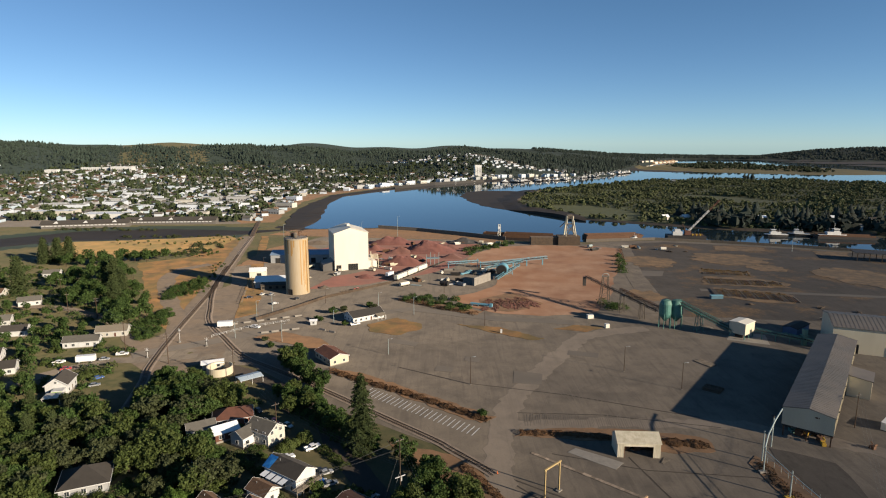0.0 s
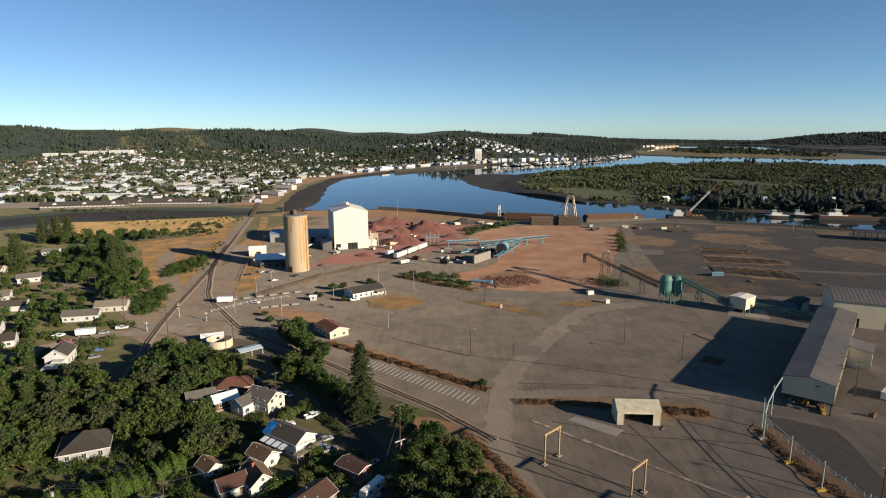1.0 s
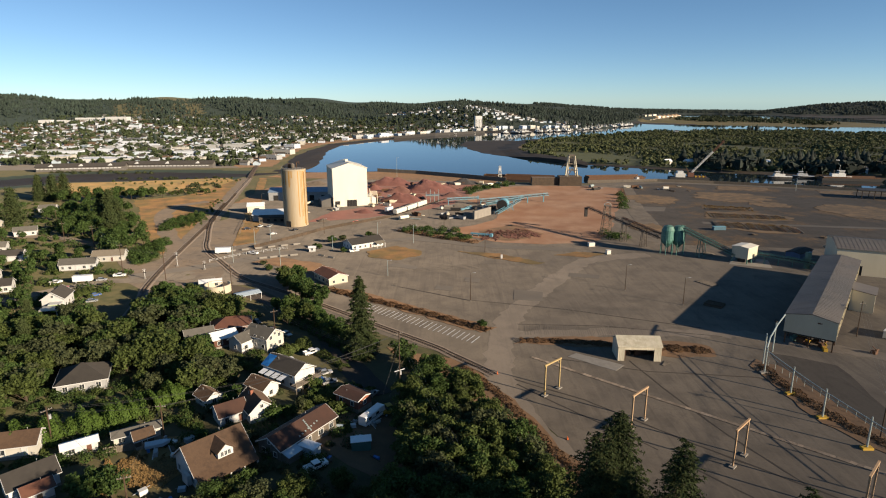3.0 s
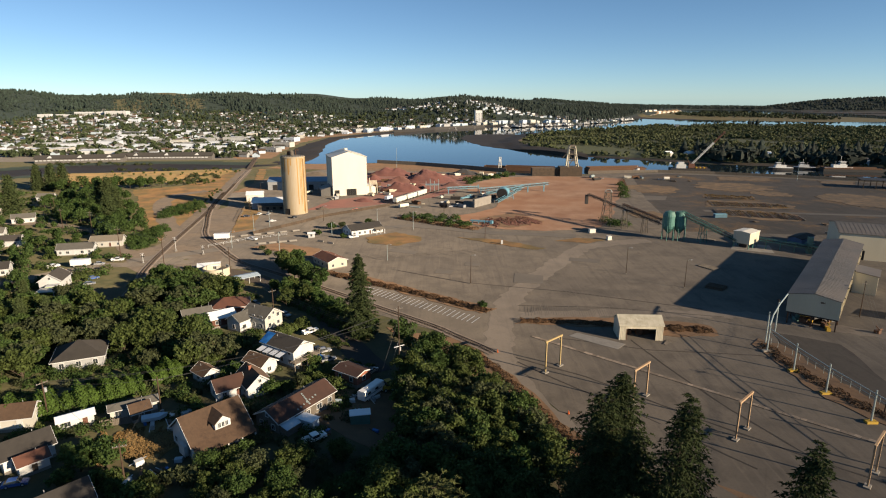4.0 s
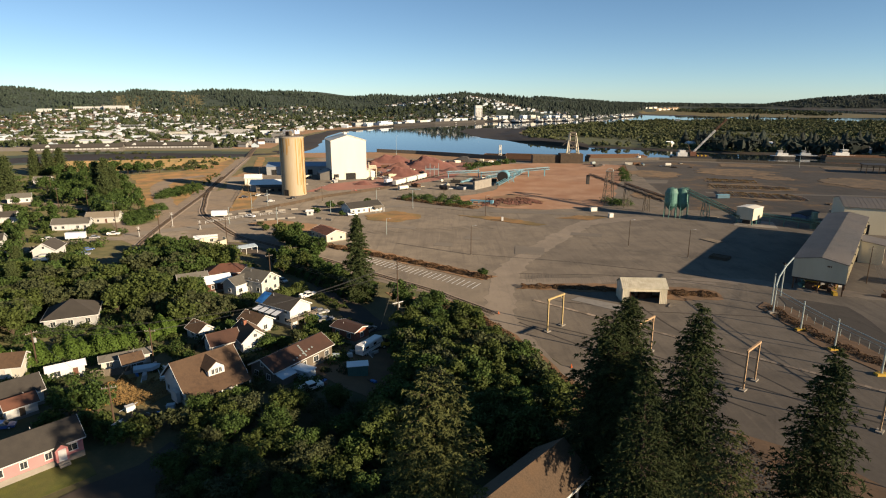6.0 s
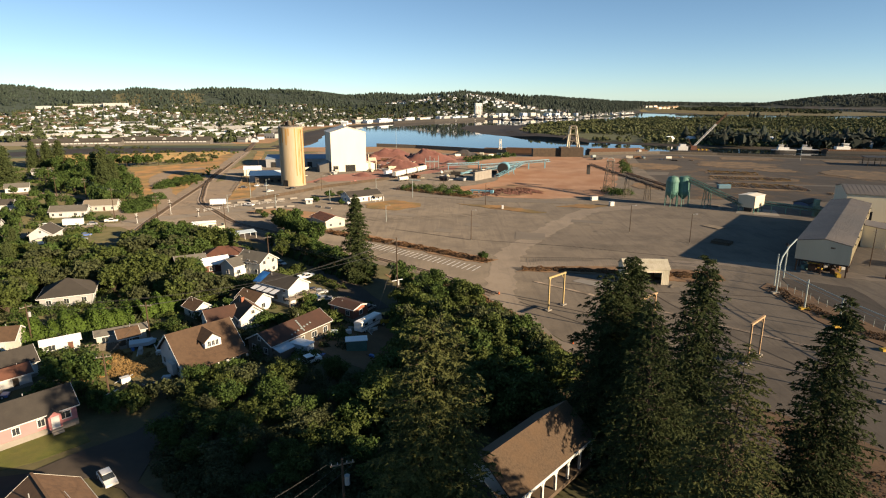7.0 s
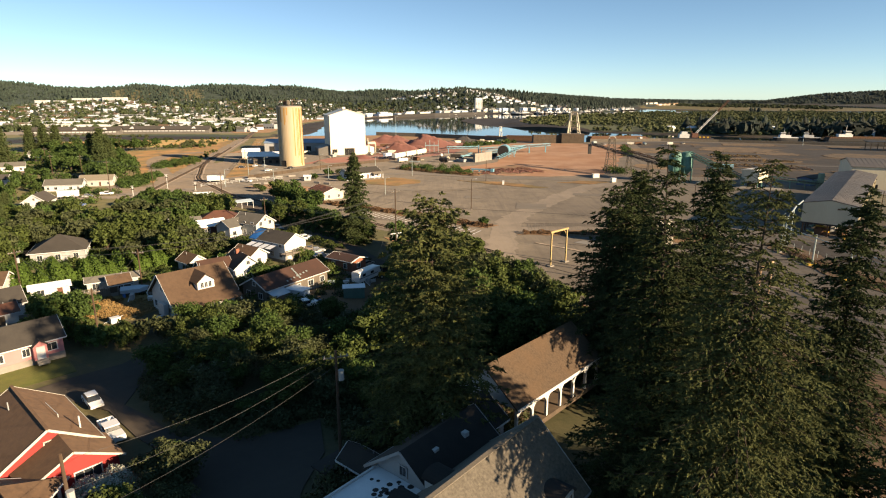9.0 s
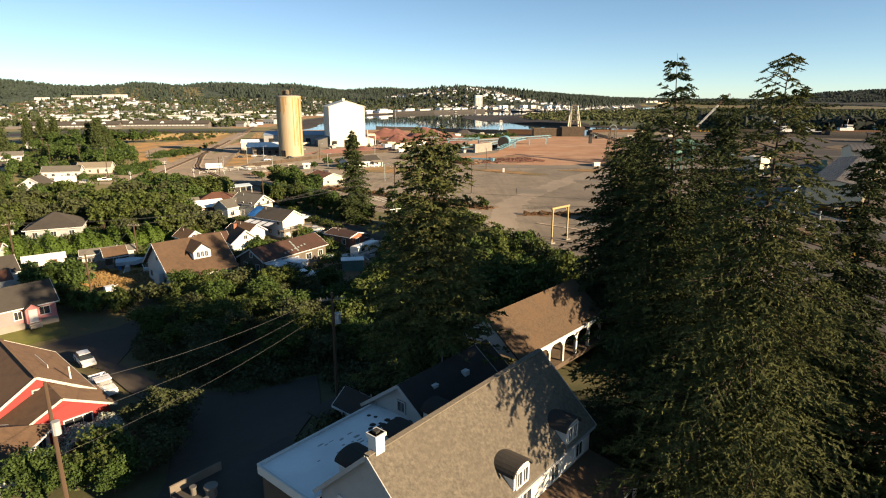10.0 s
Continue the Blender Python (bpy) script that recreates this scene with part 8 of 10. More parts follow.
for row in ((-165.9, 258.9, 14, "white", "box_truck", "white box trailer parked by the side road"), (-154.3, 268.6, 14, "white", "pickup", "white pickup parked on the side road"), (-159.2, 262.0, 16, "silver", "car", "silver car parked by the side road"),
            (-169.7, 250, 20, "red", "car", "red and white car outside a house"), (-177.5, 257, 60, "white", "pickup", "white van-sized pickup beside the shrubs"), (-198, 342, 16, "white", "camper", "white motorhome parked on the lane"),
            (-206, 346, 16, "white", "camper", "white motorhome parked on the lane"), (-146, 231.5, 30, "grey", "car", "grey car on rough ground"), (-149, 239.3, 50, "blue", "car", "blue car on rough ground"),
            (-50.2, 173.0, 40, "white", "pickup", "white pickup beside the road"), (-43.3, 179.7, 40, "white", "pickup", "white pickup at the roadside"), (-61.2, 198.7, -45, "red", "car", "red car at the roadside"),
            (-55.7, 195.7, -40, "silver", "car", "silver car at the roadside"), (-69.8, 207.4, -46, "dark", "car", "dark car parked by the road"), (-36, 165, 30, "silver", "car", "silver car under the deck"), (-33.5, 159.1, 30, "grey", "car", "grey car beside the deck"),
            (-38, 165, 30, "dark", "pickup", "dark pickup beside the deck"), (-18.4, 138.0, 60, "white", "camper", "white camper in the scrap yard"), (-28.3, 115.6, 40, "white", "pickup", "white pickup in the shaded yard"),
            (-20, 128, 10, "silver", "car", "old silver car in the scrap yard"), (-41.2, 66.6, -46, "white", "pickup", "white pickup beside the red house"), (-48.6, 75.2, -45, "white", "car", "white car on the lane"),
            (-83, 99.5, 20, "blue", "car", "blue car beside a cottage"), (-88, 98.6, 10, "blue", "car", "dark blue car beside a cottage"), (-49.5, 317, 30, "white", "pickup", "white pickup outside the yard office"),
            (-59.3, 397, 30, "red", "pickup", "red loader truck in the plant"), (-116, 384, 80, "silver", "car", "silver car beside the silo"), (-122, 384, 80, "white", "car", "white car beside the silo"),
            (-128, 376, 20, "dark", "car", "dark car in the plant lot"), (-107, 361, 40, "silver", "car", "silver car in the plant lot"), (-104, 312, -20, "white", "pickup", "white pickup at the gate"), (-121, 313, 10, "white", "box_truck", "small white truck near the tracks"),
            (-96, 373, 60, "dark", "car", "dark car near the fence"), (-41, 440, 62, "white", "box_truck", "white tanker truck by the ore heaps"), (-20, 152, 60, "grey", "car", "grey car on the shaded road"), (-92, 186, 20, "teal", "car", "teal car between the trees"),
            (-78, 170, 30, "silver", "car", "silver car under a canopy")):
    car(*row)

# yellow digger in the scrap yard
dg = thing("digger", "small yellow digger parked in the scrap yard", "digger", -14.5, 141.5, h_at(-14.5, 141.5) + 0.1, 30)
part("body", Form().box(-1.6, 1.2, -0.9, 0.9, 0.6, 1.6), YELLOW, dg)
part("cab", Form().box(-0.6, 0.8, -0.8, 0.8, 1.6, 2.8), GLASS, dg)
part("cab_roof", Form().box(-0.7, 0.9, -0.9, 0.9, 2.8, 2.95), YELLOW, dg)
part("boom", Form().beam((1.1, 0, 1.3), (2.6, 0, 3.0), 0.3).beam((2.6, 0, 3.0), (3.6, 0, 1.2), 0.25), YELLOW, dg)
part("bucket", Form().box(3.3, 4.0, -0.5, 0.5, 0.5, 1.2), RUSTY, dg)
wheels(dg, (-1.0, 0.9), 0.9, 0.5)

# ---- power poles and lines ----
POLES = {}


def power_pole(key, x, y, h, turn, arms, label, m=None, drop=None):
    z = max(-0.2, h_at(x, y))
    t = thing("power_pole", label, "power pole", x, y, z, turn, group="power poles")
    part("pole", Form().tube((0, 0, -0.4), (0, 0, h), 0.19, 0.13, 9), m or POLE_WOOD, t)
    for k, a in enumerate(arms):
        c = part("crossarm", Form().box(-1.3, 1.3, -0.07, 0.07, a, a + 0.14), m or TIMBER_GREY, t)
        for s in (-1.15, -0.5, 0.5, 1.15):
            part("insulator", Form().tube((s, 0, a + 0.14), (s, 0, a + 0.38), 0.06, 0.04, 6), GREY_PAINT, c)
    if drop:
        part("transformer", Form().tube((0.45, 0, drop - 0.5), (0.45, 0, drop + 0.6), 0.32, n=10), GREY_PAINT, t)
    POLES[key] = (x, y, z + h, turn)
    return t


power_pole("main", -11.8, 148, 21.5, 35, (20.6,), "tall brown power pole beside the shaded road")
ma = part("lower_arm", Form().box(-1.6, 1.6, -0.1, 0.1, 9.9, 10.1), WHITE, bpy.data.objects["power_pole"], "white crossarm")
part("switch_box", Form().box(0.1, 0.5, -0.2, 0.2, 8.6, 9.7), GREY_PAINT, bpy.data.objects["power_pole"])
power_pole("c", -10.6, 56.2, 13.6, 20, (12.8,), "dark power pole behind the large house", drop=10.8)
power_pole("r", -29.9, 42.0, 16.9 - h_at(-29.9, 42.0), -30, (), "brown power pole beside the red house", drop=8.6)
power_pole("l", -93, 124.5, 10.2, 60, (9.4,), "brown power pole by the ivy hedge", drop=7.6)
power_pole("s1", -127, 257.5, 15, 30, (13.6, 12.2), "power pole by the rail crossing")
power_pole("s2", -154.5, 272, 16, 30, (14.6,), "power pole beside the lane")
power_pole("s3", -202, 330, 13, 20, (11.8, 10.4), "power pole in front of the woods")
power_pole("s4", -90.5, 240, 14, 40, (12.6, 10.4), "power pole beside the blue carport")
power_pole("s5", -58, 190, 12, 40, (11,), "power pole beside the road")
power_pole("s6", -228, 344, 12, 20, (10.6,), "power pole between the trees")
power_pole("s7", -255, 380, 13, 20, (11.6,), "power pole between the trees")
power_pole("s8", -62, 100, 9, 20, (8.2,), "weathered pole in the hollow")
power_pole("y1", 109.5, 131, 13.5, 8, (12.4,), "dark power pole in the weedy strip")
power_pole("y2", 148, 196, 13.5, 20, (12.4,), "power pole beside the mill shed")
power_pole("y3", 86, 78, 13.5, 8, (12.4,), "power pole at the yard edge")
power_pole("bank", 3.0, 112.0, 9.5, 35, (8.8,), "short power pole standing among the bank trees")
power_pole("h1", -68, 128, 9.5, 0, (8.6,), "power pole above the mobile home")


def wire(a, b, sag=1.0, da=(0, 0, 0), db=(0, 0, 0), r=0.022):
    pa, pb = Vector(POLES[a][:3]) + Vector(da), Vector(POLES[b][:3]) + Vector(db)
    pts = []
    for i in range(11):
        q = i / 10
        p = pa.lerp(pb, q)
        p.z -= 4 * sag * q * (1 - q)
        pts.append(tuple(p))
    w = new("power_line", Form().path(pts, r, 4).mesh("power_line", WIRE))
    tagged(w, "thin overhead power line between poles", "power line", "power lines")


for k in (-1.1, 0, 1.1):
    wire("main", "bank", 0.5, (k * 0.8, -k * 0.5, -0.6), (k * 0.9, -k * 0.3, -0.4), 0.015)
    wire("main", "h1", 2.0, (k * 0.7, k * 0.6, -0.7), (k * 0.7, k * 0.6, -0.7))
    wire("c", "r", 0.9, (k, -k * 0.3, -0.6), (0, 0, -0.6 - 2.6 * (k + 1.1)), 0.014)
    wire("s4", "s1", 1.2, (k, k * 0.6, -0.9), (k, k * 0.6, -0.9))
    wire("s1", "s2", 0.8, (k, k * 0.6, -0.9), (k, k * 0.6, -0.9))
    wire("s2", "s3", 1.2, (k, k * 0.6, -0.9), (k, k * 0.6, -0.9))
    wire("s4", "s5", 1.2, (k, k * 0.6, -0.9), (k, k * 0.6, -0.9))
    wire("s5", "main", 1.2, (k, k * 0.6, -0.9), (k * 0.6, k * 0.6, -8.0))
    wire("y1", "y2", 1.4, (k, 0, -0.9), (k, 0, -0.9))
    wire("y1", "y3", 1.2, (k, 0, -0.9), (k, 0, -0.9))
for k in (-0.9, 0.9):
    wire("main", "l", 3.0, (k * 0.7, k * 0.6, -3.2), (k * 0.6, k * 0.6, -0.5))
wire("l", "h1", 0.8, (0, 0, -0.6), (0, 0, -0.6))
wire("l", "s8", 1.4, (0, 0, -0.8), (0, 0, -0.8))
wire("h1", "s8", 1.0, (0, 0, -0.8), (0, 0, -0.8))
for k in (0, 1):
    gw = new("guy_wire", Form().tube((-11.8, 148, 12 + 6 * k), (-15.5 - 2 * k, 141, 1), 0.03, n=4).mesh("guy_wire", WIRE))
    tagged(gw, "slanting steel guy wire of the tall pole", "guy wire")

# crossing signals and small signs
for x, y, h in ((-140.4, 265, 5.2), (-135, 287.5, 7.5), (-119, 282, 4.5)):
    s = thing("crossing_signal", "white rail crossing signal post", "signal", x, y, 0.1, 20)
    part("post", Form().tube((0, 0, 0), (0, 0, h), 0.12, n=8), WHITE, s)
    part("cross_board", Form().beam((-0.9, -0.15, h - 1.3), (0.9, -0.15, h - 0.1), 0.22, 0.06).beam((-0.9, -0.15, h - 0.1), (0.9, -0.15, h - 1.3), 0.22, 0.06), WHITE, s)
    part("lamp_bar", Form().box(-0.7, 0.7, -0.2, -0.05, h - 2.0, h - 1.6), DARK_STEEL, s)
    part("base", Form().box(-0.6, 0.6, -0.6, 0.6, 0, 0.5), CONCRETE, s)

# clutter round the houses
rnd = random.Random(31)
for i in range(46):
    cx, cy, sx, sy = ((-22, 129, 9, 9), (-30, 122, 8, 4), (-66, 122, 7, 5), (-58, 104, 6, 5), (-40, 158, 5, 4))[i % 5]
    x, y = cx + rnd.uniform(-sx, sx), cy + rnd.uniform(-sy, sy)
    if any(math.hypot(x - a, y - b) < r_ * 0.75 for a, b, r_ in HOMES):
        continue
    w, d, h = rnd.uniform(0.6, 2.2), rnd.uniform(0.5, 1.3), rnd.uniform(0.4, 1.3)
    o = thing("yard_junk", "odd box and boards of yard junk", "junk", x, y, h_at(x, y) + 0.05, rnd.uniform(0, 180))
    part("crate", Form().box(-w / 2, w / 2, -d / 2, d / 2, 0, h), rnd.choice([WHITE, GREY_PAINT, TARP, TIMBER, RUSTY, BLUE_PALE, CLOTH_WHITE]), o)
    part("board", Form().beam((-w, d * 0.8, 0.02), (w, d * 0.5, h * 0.8), 0.2, 0.05), rnd.choice([TIMBER_GREY, WHITE, TIMBER]), o)
for x, y, w, d, h, a, m, lab in ((-31, 121.5, 4.4, 2.6, 2.4, -28, BLUE_PALE, "pale shed with white roof in the junk yard"), (-19.5, 125, 4.6, 2.6, 2.5, 10, TEAL, "teal storage box in the junk yard")):
    o = thing("storage_shed", lab, "shed", x, y, h_at(x, y), a)
    part("wall", Form().box(-w / 2, w / 2, -d / 2, d / 2, 0, h), m, o)
    part("roof", Form().box(-w / 2 - 0.2, w / 2 + 0.2, -d / 2 - 0.2, d / 2 + 0.2, h, h + 0.12), ROOF_WHITE, o)
fe = thing("board_fence", "weathered white board fence on the slope", "fence", -74, 122.3, 2.2, 17)
for i in range(24):
    part("board", Form().box(-5 + 0.42 * i, -4.62 + 0.42 * i, -0.03, 0.03, -0.2, 1.5 + 0.1 * math.sin(i * 2.1)), TIMBER_GREY, fe)
part("rail", Form().box(-5, 5.1, 0.03, 0.1, 0.9, 1.02), TIMBER_GREY, fe)
bt = thing("covered_boat", "boat under a pale blue cover", "boat", -67.5, 123.2, 2.3, 20)
part("hull", Form().add([(-2.4, -0.9, 0.5), (1.4, -0.9, 0.5), (2.8, 0, 0.7), (1.4, 0.9, 0.5), (-2.4, 0.9, 0.5), (-2.4, -1.1, 1.3), (1.4, -1.1, 1.4), (3.2, 0, 1.7), (1.4, 1.1, 1.4), (-2.4, 1.1, 1.3)],
                        [(4, 3, 2, 1, 0), (0, 1, 6, 5), (1, 2, 7, 6), (2, 3, 8, 7), (3, 4, 9, 8), (4, 0, 5, 9)]), BLUE_PALE, bt)
part("cover", Form().add([(-2.4, -1.1, 1.3), (1.4, -1.1, 1.4), (3.2, 0, 1.7), (1.4, 1.1, 1.4), (-2.4, 1.1, 1.3), (-2.4, 0, 1.9), (1.4, 0, 2.0)], [(0, 1, 6, 5), (1, 2, 6), (2, 3, 6), (3, 4, 5, 6), (4, 0, 5)]), BLUE_PALE, bt)
part("trailer", Form().box(-2.4, 2.4, -0.6, 0.6, 0.3, 0.5).tube((-0.6, -1, 0.3), (-0.6, 1, 0.3), 0.3), DARK_STEEL, bt)

# tar seams and disused track in the asphalt; the first strip paints a line's shadow
for k, line in enumerate(([(60.5, 176), (66, 152), (72, 132), (80, 112)], [(36, 178), (64, 168), (96, 164), (120, 150)], [(14, 168), (40, 150), (62, 128), (84, 108), (104, 92)], [(12, 172), (30, 150), (50, 128), (66, 108)], [(-20, 254), (10, 236), (50, 224), (96, 204)], [(100, 196), (60, 206), (28, 208)])):
    sheet("tar_seam", strip(line, 0.55), 0.05 + 0.003 * k, ASPHALT_DARK, "thin dark strip in the asphalt", "paving", 3, 0.12, 300 + k)

# ---- trees ----
def leaf_bits(c, nrm, size, rng, ratio=1.0):
    """Small three-cornered leaf sprays at the places c, facing about nrm."""
    n = len(c)
    t = rng.normal(size=(n, 3))
    nrm = nrm / np.linalg.norm(nrm, axis=1, keepdims=True)
    u = np.cross(nrm, t)
    u /= np.linalg.norm(u, axis=1, keepdims=True) + 1e-9
    w = np.cross(nrm, u)
    s = (size * rng.uniform(0.6, 1.35, n))[:, None]
    v = np.stack([c - u * s * 0.55, c + u * s * 0.45 + w * s * 0.5 * ratio + nrm * s * 0.1, c + u * s * 0.45 - w * s * 0.5 * ratio], 1)
    return v.reshape(-1, 3), np.arange(3 * n).reshape(n, 3)


def broadleaf_meshes(seed, H, R, n, size, leaf_m, base=0.25, tall=1.0):
    rng = np.random.default_rng(seed)
    k = 32
    d = rng.normal(size=(k, 3))
    d /= np.linalg.norm(d, axis=1, keepdims=True)
    rad = rng.uniform(0.25, 0.86, k)[:, None]
    ch = (H * (1 - base)) / 2
    cen = d * rad * np.array([R, R, ch * 0.9]) + np.array([0, 0, H * base + ch])
    lr = rng.uniform(0.20, 0.42, k) * R * (1.15 - 0.35 * rad[:, 0])
    pick = rng.integers(0, k, n)
    q = rng.normal(size=(n, 3))
    q /= np.linalg.norm(q, axis=1, keepdims=True)
    q[:, 2] = np.where(q[:, 2] < -0.5, -q[:, 2], q[:, 2])
    pos = cen[pick] + q * (lr[pick] * rng.uniform(0.55, 1.15, n))[:, None] * np.array([1, 1, tall * 0.85])
    pos[:, 2] = np.maximum(pos[:, 2], 0.2)
    v, f = leaf_bits(pos, q + rng.normal(size=(n, 3)) * 0.75, size, rng)
    crown = quick_mesh("crown", v, f, leaf_m)
    t = Form()
    t.tube((0, 0, -0.6), (0.1, 0.05, H * base + ch * 0.5), 0.035 * R + 0.08, 0.02 * R + 0.05, 8)
    for i in range(7):
        t.tube((0.05, 0.03, H * base * (0.6 + 0.1 * i)), tuple(cen[i]), 0.016 * R + 0.04, 0.03, 6)
    return t.mesh("trunk", BARK), crown


def conifer_meshes(seed, H, R, whorls, per, stations, size, leaf_m, base=0.1, sparse=0.0, droop=0.25, tip=1.0):
    """A spire: whorls of drooping boughs with sprays of needles."""
    rng = np.random.default_rng(seed)
    pos, nrm = [], []
    t = Form()
    lean = rng.normal(size=2) * 0.01 * H
    t.tube((0, 0, -0.8), (lean[0] * 0.6, lean[1] * 0.6, H * 0.6), 0.011 * H + 0.06, 0.006 * H + 0.03, 8)
    t.tube((lean[0] * 0.6, lean[1] * 0.6, H * 0.6), (lean[0], lean[1], H), 0.006 * H + 0.03, 0.02, 6)
    for w in range(whorls):
        u = (w + rng.uniform(-0.4, 0.4)) / whorls
        u = min(max(u, 0), 0.995)
        z = H * (base + (1 - base) * u)
        L0 = R * ((1 - u) ** (0.75 * tip)) * (0.55 + 0.45 * min(1, u * 6 + 0.4)) + 0.25
        for b in range(per):
            if rng.random() < sparse:
                continue
            a = 6.28319 * (b + rng.uniform(-0.35, 0.35)) / per + w * 0.9
            L = L0 * rng.uniform(0.62, 1.18)
            ca, sa = math.cos(a), math.sin(a)
            rise = rng.uniform(-0.1, 0.22) - 0.1 * (1 - u)
            m = max(3, int(stations * (0.4 + 0.6 * L / R)))
            s = (np.arange(m) + rng.uniform(0.2, 0.8, m)) / m
            x = s * L
            zz = z + x * rise - droop * L * s ** 2 + 0.10 * L * np.maximum(0, s - 0.7)
            side = rng.normal(size=(m, 3)) * np.array([0.13 * L, 0.13 * L, 0.05 * L]) * (0.3 + np.sin(3.1 * s))[:, None]
            p = np.stack([ca * x + lean[0] * u, sa * x + lean[1] * u, zz], 1) + side
            pos.append(p)
            nn = np.stack([ca * np.full(m, 0.45), sa * np.full(m, 0.45), np.full(m, 0.8)], 1) + rng.normal(size=(m, 3)) * 0.5
            nrm.append(nn)
            if b % 2 == 0 and L > 1.0:
                t.tube((lean[0] * u, lean[1] * u, z), (ca * L * 0.85, sa * L * 0.85, z + 0.85 * L * rise - droop * L * 0.7), 0.012 * L + 0.02, 0.015, 4, False)
    pos, nrm = np.concatenate(pos), np.concatenate(nrm)
    k = 3
    pos = np.repeat(pos, k, 0) + rng.normal(size=(len(pos) * k, 3)) * size * 0.45
    nrm = np.repeat(nrm, k, 0) + rng.normal(size=(len(nrm) * k, 3)) * 0.35
    v, f = leaf_bits(pos, nrm, size, rng, 0.42)
    return t.mesh("trunk", BARK), quick_mesh("crown", v, f, leaf_m)


def frond_conifer(seed, H, R, whorls, per, size, leaf_m, base=0.05, sparse=0.0, droop=0.3, tip=0.8, bare=0.0, step=0.75, dense=1):
    """A near conifer: whorled boughs, each a flat drooping frond with side twigs of narrow needle sprays."""
    rng = np.random.default_rng(seed)
    t = Form()
    lean = rng.normal(size=2) * 0.012 * H
    cx = lambda u: lean[0] * u * u
    cy = lambda u: lean[1] * u * u
    prev = (0, 0, -0.8)
    for k in range(1, 9):
        u = k / 8
        t.tube(prev, (cx(u), cy(u), H * u), (0.011 * H + 0.03) * (1 - (k - 1) / 8.2), (0.011 * H + 0.03) * (1 - k / 8.2), 8, False)
        prev = (cx(u), cy(u), H * u)
    P, D, N, S = [], [], [], []
    for w in range(whorls):
        u = min(0.99, max(0.0, (w + rng.uniform(-0.45, 0.45)) / whorls))
        uz = base + (1 - base) * u
        z = H * uz
        L0 = R * ((1 - u) ** tip) * (0.6 + 0.4 * min(1, u * 5 + 0.3)) + 0.45
        thin = max(0.0, (u - 1 + bare) / max(bare, 1e-6)) if bare else 0.0
        for b in range(per):
            if rng.random() < sparse + 0.45 * thin:
                continue
            a = 6.28319 * (b + rng.uniform(-0.4, 0.4)) / per + w * 1.1
            L = L0 * rng.uniform(0.6, 1.2) * (1.0 - 0.3 * thin)
            z = H * uz + rng.uniform(-0.6, 0.6) * H / whorls
            d = np.array([math.cos(a), math.sin(a), 0.0])
            q = np.array([-d[1], d[0], 0.0])
            rise = rng.uniform(-0.05, 0.25) + 0.35 * u * u + 0.35 * thin
            m = max(3, int(L / step))
            s = (np.arange(m) + rng.uniform(0.1, 0.9, m)) / m
            if thin > 0:
                s = s[s > 0.25]
            ax = np.array([cx(uz), cy(uz), z]) + d * (s * L)[:, None] + np.array([0, 0, 1.0]) * (s * L * rise - droop * L * s ** 2)[:, None]
            for side in (-1, 0, 1):
                tl = (0.34 * L * (1.05 - s) + 0.35) * (0.0 if side == 0 else 1.0) * rng.uniform(0.7, 1.2, len(s))
                dirv = d * 0.75 + q * side * 0.75 + np.array([0, 0, -0.12 - droop * 0.4])
                dirv = dirv / np.linalg.norm(dirv)
                reps = (4 if side else 2) * dense
                for r_ in range(reps):
                    f = (r_ + rng.uniform(0.1, 0.9, len(s))) / reps
                    P.append(ax + dirv * (tl * f)[:, None] + np.array([0, 0, -0.10]) * (tl * f * f)[:, None])
                    D.append(np.repeat(dirv[None], len(s), 0) + rng.normal(size=(len(s), 3)) * np.array([0.62, 0.62, 0.42]))
                    N.append(np.repeat(np.array([[0.25 * d[0], 0.25 * d[1], 1.0]]), len(s), 0) + rng.normal(size=(len(s), 3)) * 0.85)
                    S.append(size * (1 - 0.42 * thin) * rng.uniform(0.6, 1.3, len(s)))
            if L > 1.2:
                e = ax[-1] if len(ax) else None
                if e is not None and b % 2 == 0:
                    t.tube((cx(uz), cy(uz), z), tuple(e), 0.010 * L + 0.02, 0.012, 4, False)
    P, D, N, S = np.concatenate(P), np.concatenate(D), np.concatenate(N), np.concatenate(S)[:, None]
    D /= np.linalg.norm(D, axis=1, keepdims=True)
    W = np.cross(N, D)
    W /= np.linalg.norm(W, axis=1, keepdims=True) + 1e-9
    v = np.stack([P - D * S * 0.45 + W * S * 0.2, P + D * S * 0.65 + np.array([0, 0, -0.06]) * S, P - D * S * 0.45 - W * S * 0.2], 1).reshape(-1, 3)
    return t.mesh("trunk", BARK), quick_mesh("crown", v, np.arange(len(v)).reshape(-1, 3), leaf_m)


def plant(name, meshes, label, x, y, turn=0.0, scale=1.0, group="", lift=0.0, category="tree", fat=1.0):
    t = thing(name, label, category, x, y, h_at(x, y) + lift, turn, group)
    t.scale = (scale * fat, scale * fat, scale)
    share("trunk", meshes[0], t)
    share("crown", meshes[1], t)
    return t


OAKS = [broadleaf_meshes(10 + i, 9.5, 4.6, 2800, 0.63, [LEAF_A, LEAF_A, LEAF_B, LEAF_A][i], 0.12) for i in range(4)]
BANK_OAKS = [broadleaf_meshes(16 + i, 9.5, 4.4, 4600, 0.40, [LEAF_B, LEAF_A, LEAF_C, LEAF_B][i], 0.08) for i in range(4)]
OLIVES = [broadleaf_meshes(20 + i, 6.5, 3.4, 3000, 0.33, [LEAF_C, LEAF_B, LEAF_A][i], 0.0) for i in range(3)]
